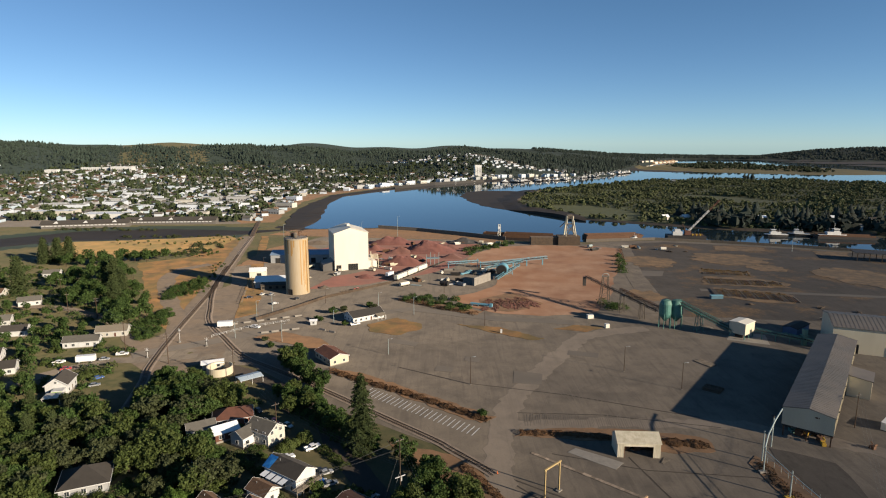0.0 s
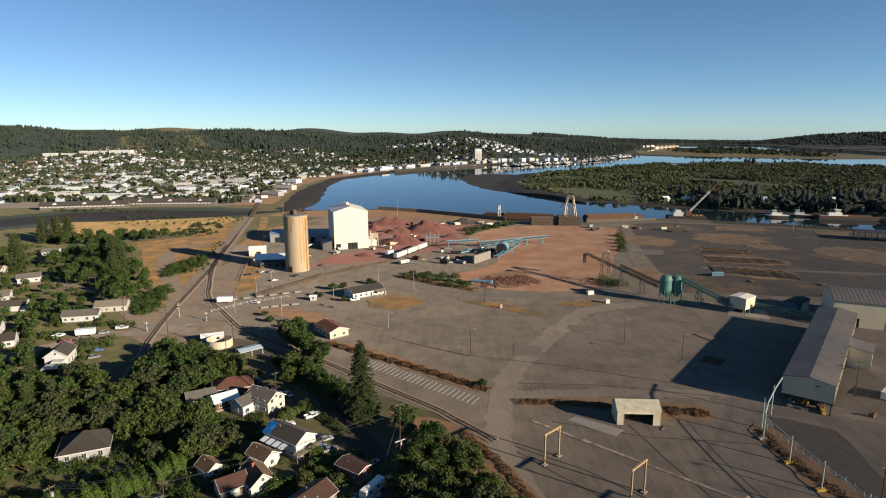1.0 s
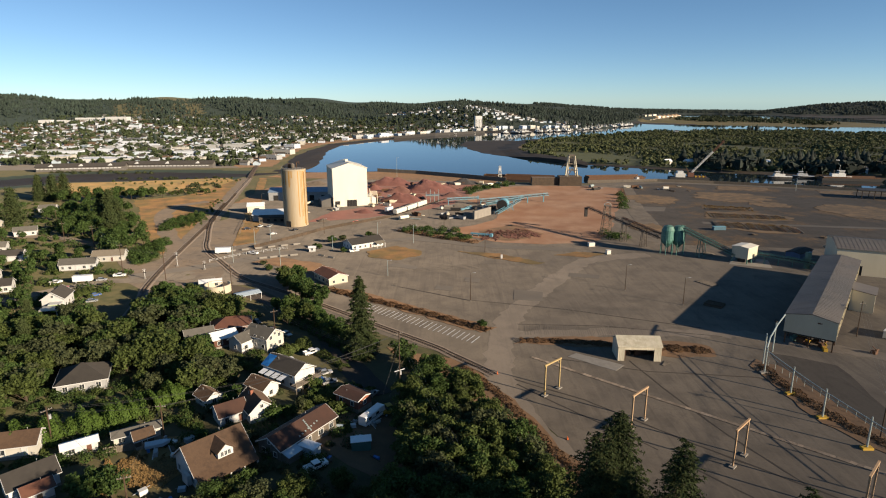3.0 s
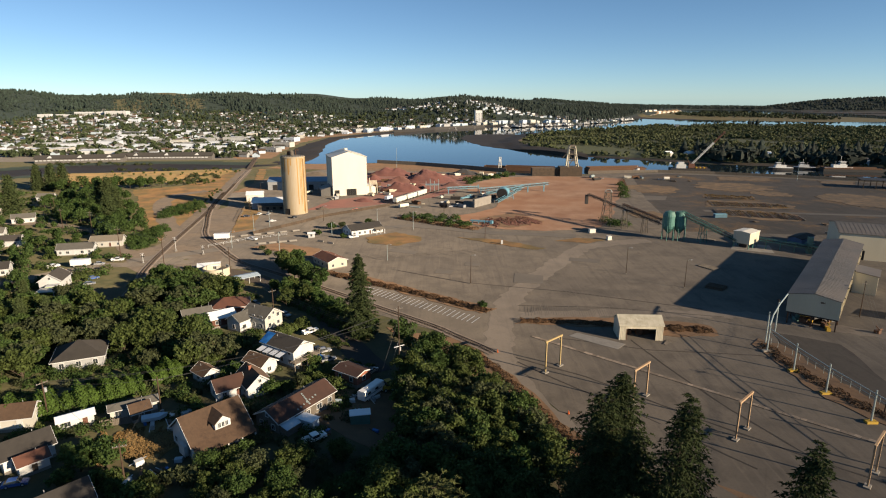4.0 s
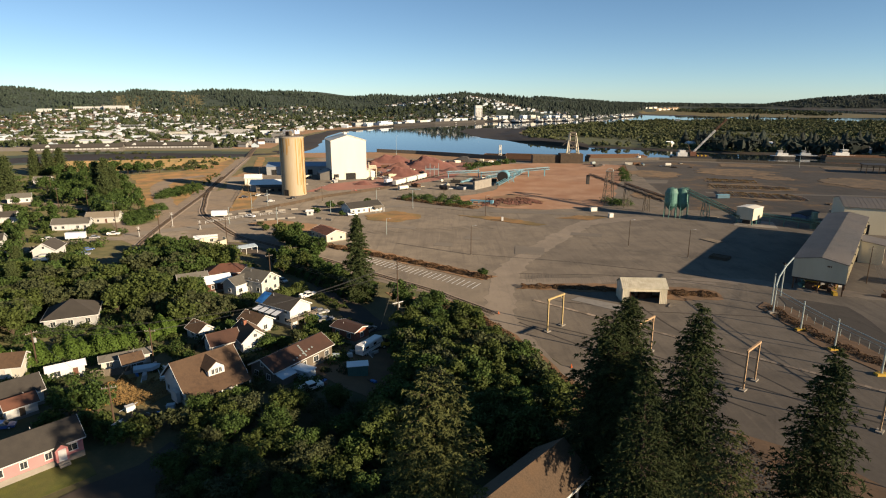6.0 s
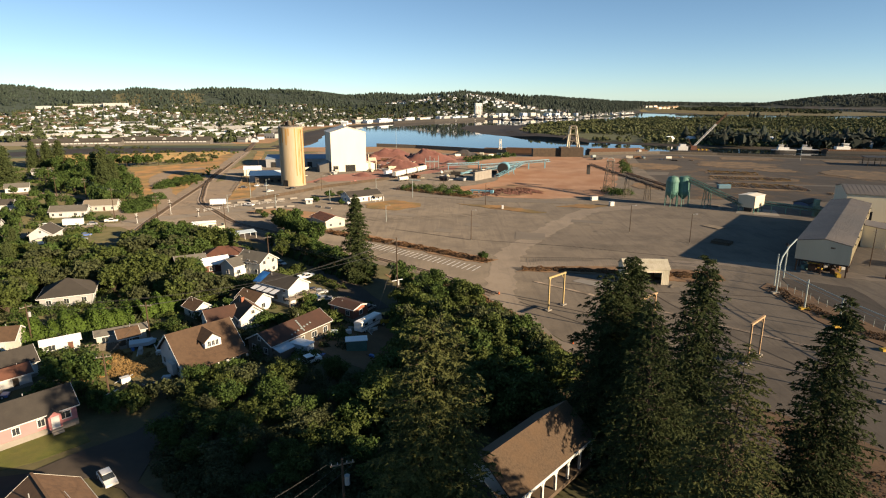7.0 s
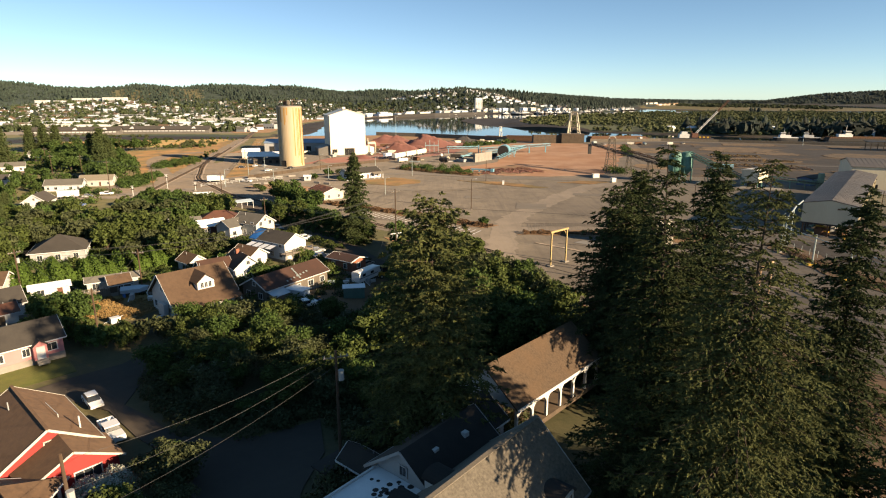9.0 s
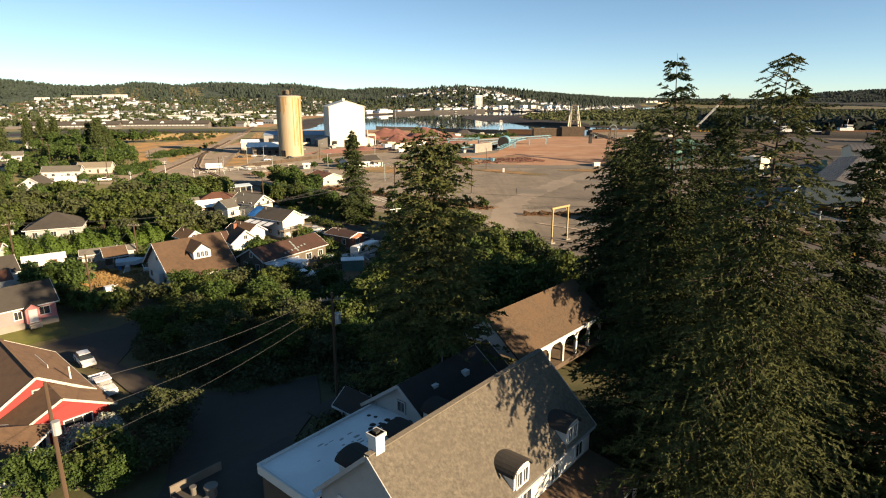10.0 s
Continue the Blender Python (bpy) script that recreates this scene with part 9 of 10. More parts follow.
BUSHES = [broadleaf_meshes(30 + i, 2.6, 1.9, 900, 0.34, [LEAF_A, LEAF_B, LEAF_C][i], 0.0) for i in range(3)]
NEAR_SHRUBS = [broadleaf_meshes(34 + i, 4.2, 2.5, 6000, 0.19, [LEAF_B, LEAF_C, LEAF_A][i], 0.0) for i in range(3)]
MID_OAKS = [broadleaf_meshes(24 + i, 9.5, 4.6, 2100, 0.66, [LEAF_A, LEAF_B, LEAF_C, LEAF_A, LEAF_B][i], 0.10, [1.0, 1.25, 0.9, 1.1, 1.0][i]) for i in range(5)]
FIRS = [conifer_meshes(40 + i, 16, 4.4, 26, 8, 8, 1.1, NEEDLES, 0.06, tip=0.9) for i in range(3)]

# tall conifers beside the large house, taller than the camera's last place
BIG = [("dense dark spruce beside the arcade", 28.5, 83.7, 34.6, 9.8, 50, 11, 0.60, NEEDLES, 0.0, 0.0, 0.30, 0.70, 0.06, 1),
       ("broad dark spruce with spreading boughs", 24.4, 80.6, 32.6, 9.4, 46, 10, 0.60, NEEDLES, 0.0, 0.0, 0.28, 0.58, 0.06, 1),
       ("dense dark spruce in the clump", 32.2, 70.3, 38.2, 9.2, 56, 11, 0.56, NEEDLES, 0.0, 0.02, 0.30, 0.78, 0.10, 1),
       ("slender olive fir with a thin open top", 18.3, 46.2, 40.9, 8.0, 64, 11, 0.35, NEEDLES, 0.0, 0.03, 0.30, 0.82, 0.30, 3),
       ("ragged olive conifer with a bare leaning top", 20.5, 37.7, 40.4, 8.6, 66, 12, 0.33, NEEDLES_OLIVE, 0.0, 0.03, 0.36, 0.66, 0.30, 3),
       ("dark conical spruce at the yard edge", 45.5, 63.4, 35.2, 7.8, 46, 10, 0.60, NEEDLES, 0.03, 0.04, 0.30, 0.72, 0.08, 1),
       ("olive conifer with drooping boughs", 30.0, 44.0, 23.0, 8.6, 40, 10, 0.46, NEEDLES_OLIVE, 0.0, 0.04, 0.42, 0.62, 0.1, 2),
       ("broad olive conifer reaching to the ground", 33.0, 34.0, 25.0, 8.4, 44, 10, 0.44, NEEDLES_OLIVE, 0.0, 0.05, 0.42, 0.55, 0.1, 2),
       # The next tree stays out of view; added only to shade the hollow.
       ("unseen tall conifer added to shade the hollow", 42.0, 38.5, 40.5, 8.0, 44, 10, 0.62, NEEDLES, 0.0, 0.04, 0.40, 0.6, 0.1, 2),
       ("shorter dark conifer filling the clump", 27.5, 76.0, 29.0, 8.2, 44, 10, 0.60, NEEDLES, 0.0, 0.03, 0.32, 0.6, 0.1, 1),
       ("broad shaggy pine with open boughs", -0.8, 56.5, 34.6, 7.6, 36, 12, 0.50, NEEDLES_OLIVE, 0.02, 0.0, 0.10, 0.42, 0.04, 2),
       ("dark spruce standing by the stalls", -26.6, 178.5, 28.0, 6.6, 38, 9, 1.0, NEEDLES, 0.02, 0.0, 0.30, 0.75, 0.08, 1)]
for i, (lab, x, y, top, R, wh_, per, sz, m, base, sp, dr, tp, br, dense) in enumerate(BIG):
    plant("conifer", frond_conifer(60 + i, top - h_at(x, y), R, wh_, per, sz, m, base, sp, dr, tp, br, 0.8 if y < 100 else 1.1, dense), lab, x, y, 37 * i)

rnd = random.Random(77)


def scatter(meshes, name, label, spots, lo, hi, group, category="tree"):
    for x, y in spots:
        plant(name, rnd.choice(meshes), label, x, y, rnd.uniform(0, 360), rnd.uniform(lo, hi), group, category=category, fat=rnd.uniform(0.9, 1.25))


def cluster(x, y, rx, ry, n, gap=3.0):
    out = []
    for _ in range(n * 14):
        a, r = rnd.uniform(0, 6.283), math.sqrt(rnd.random())
        p = (x + rx * r * math.cos(a), y + ry * r * math.sin(a))
        if all(math.hypot(p[0] - q[0], p[1] - q[1]) > gap for q in out):
            out.append(p)
            if len(out) >= n:
                break
    return out


# the wooded strip between the houses and the yard
scatter(OAKS, "broadleaf_tree", "green tree by the shaded road", [(-32, 186), (-38, 192), (-44, 200), (-52, 208), (-60, 216), (-58, 206), (-66, 220), (-50, 214), (-13, 174), (-4, 164), (-6, 156)], 0.6, 0.95, "roadside trees")
# trees among the houses: everywhere that no house or road takes up
def free(x, y, pad=2.0):
    if any(math.hypot(x - a, y - b) < r + pad for a, b, r in HOMES):
        return False
    if any(math.hypot(x - a, y + 7 - b) < r - 1.0 for a, b, r in HOMES):
        return False
    for line, w in LANES:
        for (ax_, ay_), (bx_, by_) in zip(line, line[1:]):
            ex, ey = bx_ - ax_, by_ - ay_
            q = max(0, min(1, ((x - ax_) * ex + (y - ay_) * ey) / (ex * ex + ey * ey)))
            if math.hypot(x - ax_ - q * ex, y - ay_ - q * ey) < w / 2 + pad * 0.6:
                return False
    return True


LANES = [([(-112, 262), (-88, 247), (-66, 229), (-42, 197), (-32, 176), (-24, 162), (-18, 152)], 8.5), ([(-118, 268), (-140, 262), (-156, 262), (-170, 251), (-180, 238), (-196, 215)], 9),
         ([(-138, 268), (-160, 288), (-178, 312), (-196, 330), (-235, 352), (-290, 360)], 8), ([(-120, 205), (-134, 254), (-160, 388)], 12), ([(-66, 128), (-40, 150), (-60, 185)], 2)]


def fill(poly, step, seed):
    r = random.Random(seed)
    x0, x1, y0, y1 = min(p[0] for p in poly), max(p[0] for p in poly), min(p[1] for p in poly), max(p[1] for p in poly)
    out, y = [], y0
    while y < y1:
        x = x0
        while x < x1:
            p = (x + r.uniform(-0.45, 0.45) * step, y + r.uniform(-0.45, 0.45) * step)
            if poly_field(poly, np.array([p[0]]), np.array([p[1]]))[0] < 0 and free(*p):
                out.append(p)
            x += step
        y += step
    return out


scatter(MID_OAKS, "garden_tree", "leafy green tree among the houses", fill([(-150, 132), (-118, 112), (-112, 150), (-96, 166), (-86, 150), (-72, 150), (-64, 156), (-64, 166), (-84, 190), (-78, 214), (-104, 226), (-122, 214), (-140, 214), (-168, 180)], 6.4, 3), 0.6, 1.15, "garden trees")
scatter(BANK_OAKS, "broadleaf_tree", "leafy green tree on the wooded bank", fill([(-11, 88), (14, 84), (26, 92), (21, 114), (13, 134), (5, 150), (-2, 158), (-9, 150), (-11, 132), (-12, 112)], 5.1, 4), 0.85, 1.25, "bank trees")
scatter(OAKS, "broadleaf_tree", "full round green tree beside the crossing", fill([(-114, 206), (-118, 233), (-110, 239), (-97, 231), (-84, 218), (-90, 204)], 5.4, 14) + [(-72, 256), (-68, 249), (-64, 243), (-60, 237), (-56, 232), (-66, 256), (-60, 246), (-50, 228)], 0.75, 1.1, "crossing trees")
scatter(OAKS[:2], "broadleaf_tree", "dark leafy tree beside the pink cottage", [(-71.7, 107.5), (-68.5, 105.5), (-73, 104)], 0.62, 0.75, "cottage trees")
scatter(OAKS, "broadleaf_tree", "green tree along the narrow road", [(-28, 184), (-24, 180), (-46, 206), (-34, 194), (-40, 200), (-54, 216), (-10, 168), (-60, 224)], 0.5, 0.8, "roadside trees")
scatter(FIRS, "conifer", "dark green conifer among the houses", [(-139, 182), (-133, 186), (-150, 200), (-146, 172)], 0.6, 0.75, "garden conifers")
scatter(OLIVES, "shrubby_tree", "olive-leaved tree in the shaded hollow", fill([(-50, 104), (-46, 95), (-43.5, 82), (-37, 75), (-32, 70), (-22, 69), (-16, 73), (-7, 68), (2, 76), (2, 86), (-4, 98), (-12, 110), (-24, 112), (-38, 107)], 4.4, 8), 0.55, 1.0, "hollow trees")
scatter(BUSHES, "bush", "leafy bush among the houses", [p for p in fill([(-60, 132), (-44, 112), (-20, 124), (-30, 150), (-60, 190), (-90, 170), (-72, 150)], 6.0, 9)], 0.7, 1.5, "garden bushes", "bush")
scatter(NEAR_SHRUBS, "garden_shrub", "round leafy garden shrub in evening sun", [(-30.5, 57.0), (-28.4, 57.6), (-27.6, 54.8), (-29.6, 47.6), (-32.0, 46.4), (-28.0, 45.4), (-26.0, 48.6), (-34.5, 45.0)], 0.85, 1.25, "front garden shrubs", "shrub")
scatter(BUSHES, "bush", "leafy green garden bush", [(-66, 98), (-62, 96), (-57, 99), (-54, 100), (-64, 100), (-58, 95), (-54, 95), (-50, 100), (-74, 100), (-46, 106), (-42, 110), (-40, 114), (-48, 101.4), (-44, 126), (-40, 140), (-44, 138), (-38, 143), (-34, 146), (-30, 148), (-27, 146), (-46, 162), (-49, 168), (-42, 158), (-38, 156)], 0.9, 1.6, "garden bushes", "bush")
# unseen conifers past the yard corner, added to cast the shade on the paving
scatter(FIRS, "conifer", "unseen conifer beyond the yard corner, added to shade the paving", [(142, 72), (150, 78)], 1.0, 1.15, "corner conifers")
def loose(poly, step, seed, pad):
    """Spots between the houses, close up to their walls."""
    r = random.Random(seed)
    out = []
    for x, y in fill_all(poly, step, r):
        if all(math.hypot(x - a, y - b) > q * 0.8 + pad for a, b, q in HOMES) and not (-80 < x < -55 and 102 < y < 122) and free_of_lanes(x, y):
            out.append((x, y))
    return out


def fill_all(poly, step, r):
    x0, x1, y0, y1 = min(p[0] for p in poly), max(p[0] for p in poly), min(p[1] for p in poly), max(p[1] for p in poly)
    spots = [(x0 + (i + r.uniform(-0.45, 0.45)) * step, y0 + (k + r.uniform(-0.45, 0.45)) * step) for i in range(int((x1 - x0) / step) + 1) for k in range(int((y1 - y0) / step) + 1)]
    keep = poly_field(poly, np.array([p[0] for p in spots]), np.array([p[1] for p in spots])) < 0
    return [p for p, k in zip(spots, keep) if k]


def free_of_lanes(x, y):
    for line, w in LANES:
        for (ax_, ay_), (bx_, by_) in zip(line, line[1:]):
            ex, ey = bx_ - ax_, by_ - ay_
            q = max(0, min(1, ((x - ax_) * ex + (y - ay_) * ey) / (ex * ex + ey * ey)))
            if math.hypot(x - ax_ - q * ex, y - ay_ - q * ey) < w / 2 + 1:
                return False
    return True


def brush_crowd(name, spots, leaf_m, label, seed, lo, hi, leaves=260, size=0.42):
    """Loose undergrowth as one mesh: many low mounds of leaves."""
    g = np.random.default_rng(seed)
    V = []
    for x, y in spots:
        k = g.uniform(lo, hi)
        q = g.normal(size=(leaves, 3))
        q /= np.linalg.norm(q, axis=1, keepdims=True)
        q[:, 2] = np.abs(q[:, 2])
        lump = g.normal(size=(leaves, 3)) * 0.14 * k
        c = np.array([x, y, h_at(x, y)]) + q * np.array([k * g.uniform(0.8, 1.4), k * g.uniform(0.8, 1.4), k * 0.95]) * g.uniform(0.75, 1.08, (leaves, 1)) + lump
        v, _ = leaf_bits(c, q + g.normal(size=(leaves, 3)) * 0.5, size, g)
        V.append(v)
    V = np.concatenate(V)
    return tagged(new(name, quick_mesh(name, V, np.arange(len(V)).reshape(-1, 3), leaf_m)), label, "undergrowth", kind="stuff")


GARDENS = [(-128, 128), (-100, 112), (-60, 122), (-46, 106), (-24, 116), (-16, 140), (-36, 158), (-52, 176), (-70, 214), (-96, 240), (-112, 240), (-130, 214), (-160, 196), (-150, 150)]
spots = loose(GARDENS, 4.6, 71, 0.5)
brush_crowd("garden_undergrowth", spots[::3], LEAF_A, "tangled green shrubs filling the back gardens", 72, 1.1, 2.4)
brush_crowd("garden_undergrowth", spots[1::3], LEAF_B, "yellow-green shrubs filling the back gardens", 73, 1.0, 2.2)
brush_crowd("garden_undergrowth", spots[2::3], LEAF_C, "olive shrubs filling the back gardens", 74, 0.9, 2.0)
edge = [(-46, 96), (-45, 92), (-44, 87), (-43, 82), (-41, 77.5), (-38, 74), (-35, 71.5), (-32, 69), (-28, 68), (-24, 67.5), (-20, 68), (-16.5, 71), (-13, 68), (-11, 64), (-9, 60), (-10.5, 52), (-11, 48), (-8, 66), (-5, 63), (2, 66), (6, 70), (8, 64), (-40, 80), (-34, 75), (-28, 71.5), (-22, 71), (-18, 75), (-12, 72)]
brush_crowd("hollow_undergrowth", edge + [(x + 1.6, y + 2.2) for x, y in edge], LEAF_C, "dark tangled shrubs at the edge of the hollow", 78, 1.4, 2.6, 700, 0.30)
brush_crowd("cottage_shrubs", [(-104, 149.5), (-99, 149), (-109, 150.5), (-95, 152), (-93, 157), (-114, 152), (-86, 117.6), (-82, 119), (-78, 121), (-90, 116), (-94, 116), (-104, 118), (-62, 133), (-66, 135), (-70, 137), (-60, 129)], LEAF_A, "leafy shrubs against the cottage walls", 79, 1.3, 2.3, 420, 0.36)
FAR_GARDENS = [(-150, 212), (-142, 258), (-168, 320), (-200, 350), (-250, 420), (-340, 480), (-420, 440), (-300, 240), (-190, 190)]
spots = loose(FAR_GARDENS, 9.0, 75, 1.5)
brush_crowd("far_undergrowth", spots[::2], LEAF_A, "green shrubs between the far houses", 76, 1.4, 3.2, 110, 0.8)
brush_crowd("far_undergrowth", spots[1::2], LEAF_B, "yellow-green shrubs between the far houses", 77, 1.2, 2.8, 110, 0.8)
# yard islands
scatter(BUSHES, "bush", "small green shrub in the yard", [(15, 205), (-86, 280), (-77, 271), (-72, 276), (-92, 290), (-60, 344), (-61, 347), (-73, 327), (-70, 324), (-66, 340), (-46, 354), (-43, 352), (-55, 316)], 0.9, 1.7, "yard shrubs", "bush")
brush_crowd("verge_shrubs", [(-24, 370), (-20, 376), (-14, 372), (-8, 366), (-2, 362), (4, 360), (10, 356), (15, 352), (12, 346), (4, 350), (-8, 358), (-16, 366), (0, 372), (8, 370), (-10, 378)], LEAF_A, "dense green shrubs on the brushy verge", 80, 1.6, 3.6, 420, 0.6)
brush_crowd("riverside_shrubs", [(24, 530), (28, 540), (33, 550), (42, 558), (52, 566), (62, 578), (70, 588), (28, 556), (34, 562), (40, 566), (46, 570), (52, 576), (58, 584), (22, 548), (64, 590), (102, 362), (108, 356), (110, 350), (104, 350), (146, 470), (150, 484), (154, 500), (158, 520), (142, 455)], LEAF_A, "green shrubs along the riverside edge", 81, 1.8, 4.2, 320, 0.75)
brush_crowd("track_shrubs", cluster(-181, 402, 9, 30, 46, 3.0) + cluster(-166, 322, 8, 26, 34, 3.0) + cluster(-158, 300, 5, 10, 8, 2.5), LEAF_A, "dense green shrubs between the gravel track and the railway", 82, 1.3, 2.9, 300, 0.55)
brush_crowd("slough_shrubs", cluster(-300, 640, 60, 6, 14, 6) + cluster(-236, 560, 22, 34, 26, 5) + cluster(-400, 690, 60, 8, 18, 6), LEAF_C, "grey-green shrubs along the slough", 83, 1.4, 3.0, 200, 0.8)
# woods on the far left
def crowd(name, spots, lo, hi, leaf_m, label, seed, leaves=300, size=0.9):
    """Many trees at a distance as one mesh: trunk and lumpy crown each."""
    rng = np.random.default_rng(seed)
    V = []
    bark = Form()
    for x, y in spots:
        k = rng.uniform(lo, hi)
        R, H, z = 4.4 * k, 9.5 * k, h_at(x, y)
        bark.tube((x, y, z - 0.5), (x, y, z + H * 0.5), 0.22 * k, 0.14 * k, 6, False)
        c = rng.normal(size=(9, 3))
        c /= np.linalg.norm(c, axis=1, keepdims=True)
        c = c * rng.uniform(0.2, 0.62, (9, 1)) * np.array([R, R, H * 0.42]) + np.array([x, y, z + H * 0.52])
        p = rng.integers(0, 9, leaves)
        q = rng.normal(size=(leaves, 3))
        q /= np.linalg.norm(q, axis=1, keepdims=True)
        q[:, 2] = np.where(q[:, 2] < -0.4, -q[:, 2], q[:, 2])
        v, _ = leaf_bits(c[p] + q * R * rng.uniform(0.3, 0.5, (leaves, 1)), q + rng.normal(size=(leaves, 3)) * 0.5, size * k ** 0.5, rng)
        V.append(v)
    V = np.concatenate(V)
    ob = tagged(new(name, quick_mesh(name, V, np.arange(len(V)).reshape(-1, 3), leaf_m)), label, "woodland", kind="stuff")
    tagged(part("trunks", bark, BARK, ob), kind="stuff")


crowd("left_woods", cluster(-262, 428, 30, 30, 26, 7) + cluster(-222, 372, 22, 24, 24, 6) + cluster(-196, 345, 14, 18, 12, 6) + cluster(-178, 318, 10, 16, 8, 5) + cluster(-300, 486, 30, 10, 14, 6) + cluster(-262, 502, 22, 9, 12, 5), 0.7, 1.4, LEAF_A, "full green trees beyond the houses", 51, 700, 0.8)
crowd("neighbourhood_woods", [p for p in cluster(-215, 235, 40, 40, 44, 7) + cluster(-270, 310, 60, 44, 50, 8) + cluster(-390, 400, 80, 70, 50, 10) + cluster(-185, 215, 24, 30, 26, 6) + cluster(-175, 180, 30, 36, 34, 6) + cluster(-205, 290, 24, 20, 16, 6) + cluster(-330, 270, 60, 50, 36, 9) if free(*p)], 0.5, 1.0, LEAF_A, "green trees between the houses of the neighbourhood", 52, 440, 0.84)
crowd("field_shrubs", cluster(-242, 522, 26, 8, 16, 4) + cluster(-216, 530, 12, 10, 8, 4) + cluster(-178, 420, 8, 24, 12, 4) + cluster(-168, 392, 6, 14, 8, 4) + cluster(-280, 590, 60, 14, 16, 6) + cluster(-230, 610, 20, 20, 10, 6) + cluster(-186, 470, 6, 20, 8, 4), 0.22, 0.5, LEAF_B, "low shrubs on the dry field", 53, 300, 0.6)
scatter(FIRS, "conifer", "tall dark conifer beyond the houses", [(-336, 500), (-330, 494), (-340, 490), (-326, 502), (-345, 498), (-226, 392), (-214, 380), (-236, 400), (-206, 356), (-290, 390)], 1.1, 1.6, "woods")


# ---- the ivy hedge: a long lumpy bank of leaves ----
def leaf_bank(name, line, width, height, n, size, leaf_m, label, seed, category="hedge", kind=""):
    rng = np.random.default_rng(seed)
    pts = np.array(line, float)
    seg = np.linalg.norm(np.diff(pts, axis=0), axis=1)
    cum = np.concatenate([[0], np.cumsum(seg)])
    s = rng.uniform(0, cum[-1], n)
    x, y = np.interp(s, cum, pts[:, 0]), np.interp(s, cum, pts[:, 1])
    k = np.clip(np.searchsorted(cum, s) - 1, 0, len(seg) - 1)
    d = np.diff(pts, axis=0)[k] / seg[k][:, None]
    a = rng.uniform(-0.1, math.pi + 0.1, n)
    lump = 1 + 0.25 * np.sin(s * 0.9 + seed) + 0.15 * np.sin(s * 2.3)
    off, up = np.cos(a) * width / 2 * lump, np.maximum(0.05, np.sin(a)) * height * lump
    jit = rng.uniform(0.82, 1.06, n)
    px, py = x - d[:, 1] * off * jit, y + d[:, 0] * off * jit
    pos = np.stack([px, py, land(px, py) + up * jit], 1)
    nrm = np.stack([-d[:, 1] * np.cos(a), d[:, 0] * np.cos(a), np.sin(a) + 0.1], 1) + rng.normal(size=(n, 3)) * 0.45
    v, f = leaf_bits(pos, nrm, size, rng)
    return tagged(new(name, quick_mesh(name, v, f, leaf_m)), label, category, kind=kind)


leaf_bank("ivy_hedge", [(-102, 124), (-93, 129), (-86, 134.5), (-80, 141)], 8.0, 4.8, 14000, 0.42, HEDGE, "tall bright green ivy-covered hedge", 1)
leaf_bank("ivy_hedge", [(-79, 143), (-76, 148), (-72, 152)], 6.0, 4.2, 7000, 0.42, HEDGE, "tall bright green ivy-covered hedge", 2)
leaf_bank("bramble_bank", [(-38, 150), (-32, 152), (-27, 154), (-20, 152)], 6.0, 2.0, 6000, 0.36, LEAF_B, "low bramble bank beside the road", 3, "bramble")
leaf_bank("bramble_bank", [(-42, 182), (-36, 175), (-30, 168)], 3.2, 1.3, 2600, 0.34, LEAF_B, "low bramble bank beside the road", 4, "bramble")
leaf_bank("clipped_hedge", [(-54, 178), (-50, 182), (-46, 188)], 4.4, 2.6, 4500, 0.34, LEAF_B, "rounded garden hedge by the cream house", 5)
leaf_bank("roadside_hedge", [(-62, 214), (-50, 204), (-38, 190), (-24, 176)], 5.0, 2.6, 7000, 0.45, LEAF_A, "dark hedge along the shaded road", 6)
leaf_bank("garden_hedge", [(-150, 246), (-160, 240), (-170, 226)], 6, 1.6, 4000, 0.5, LEAF_B, "overgrown verge by the side road", 7, "hedge")
for k, (line, w, h, n) in enumerate((([(-50, 249), (-36, 239), (-16, 226), (2, 212.5), (17, 201)], 3.6, 1.2, 6200), ([(27, 192), (44, 191), (60, 188)], 3.4, 1.0, 2200), ([(74, 186), (90, 183)], 5.0, 0.9, 1800), ([(101.5, 172), (101, 160), (102.5, 148), (105, 136), (110, 126)], 3.6, 0.9, 2200),
                                    ([(6, 171), (15, 156), (21, 141), (27, 124), (36, 104)], 3.0, 0.6, 2800), ([(-28, 372), (-2, 352), (20, 338)], 5.0, 1.4, 2600), ([(152, 480), (162, 520), (172, 560)], 2.4, 1.2, 1400), ([(48, 98), (60, 84), (70, 66), (74, 44)], 12.0, 0.4, 3400))):
    leaf_bank("dry_brush", line, w, h, int(n * 1.8), 0.32, SHRUB_DRY, "rusty brown dry brush", 20 + k, "brush", "stuff")
leaf_bank("bark_rubble", [(26, 360), (36, 358), (46, 362), (58, 368)], 22, 0.5, 2600, 0.8, RED_DUST, "rust-brown bark rubble on the earth field", 44, "rubble", "stuff")
for k, (a, b) in enumerate((((208, 461), (240, 449)), ((196, 428), (246, 412)), ((190, 394), (230, 378)))):
    leaf_bank("golden_weeds", [a, b], 14, 0.5, 1100, 0.8, SHRUB_STRAW, "golden dry weeds between the racks", 46 + k, "weeds", "stuff")
leaf_bank("straw_weeds", [(-74, 112), (-66, 116), (-58, 114)], 12, 0.5, 6000, 0.30, SHRUB_STRAW, "tall straw-coloured weeds on the slope", 40, "weeds", "stuff")
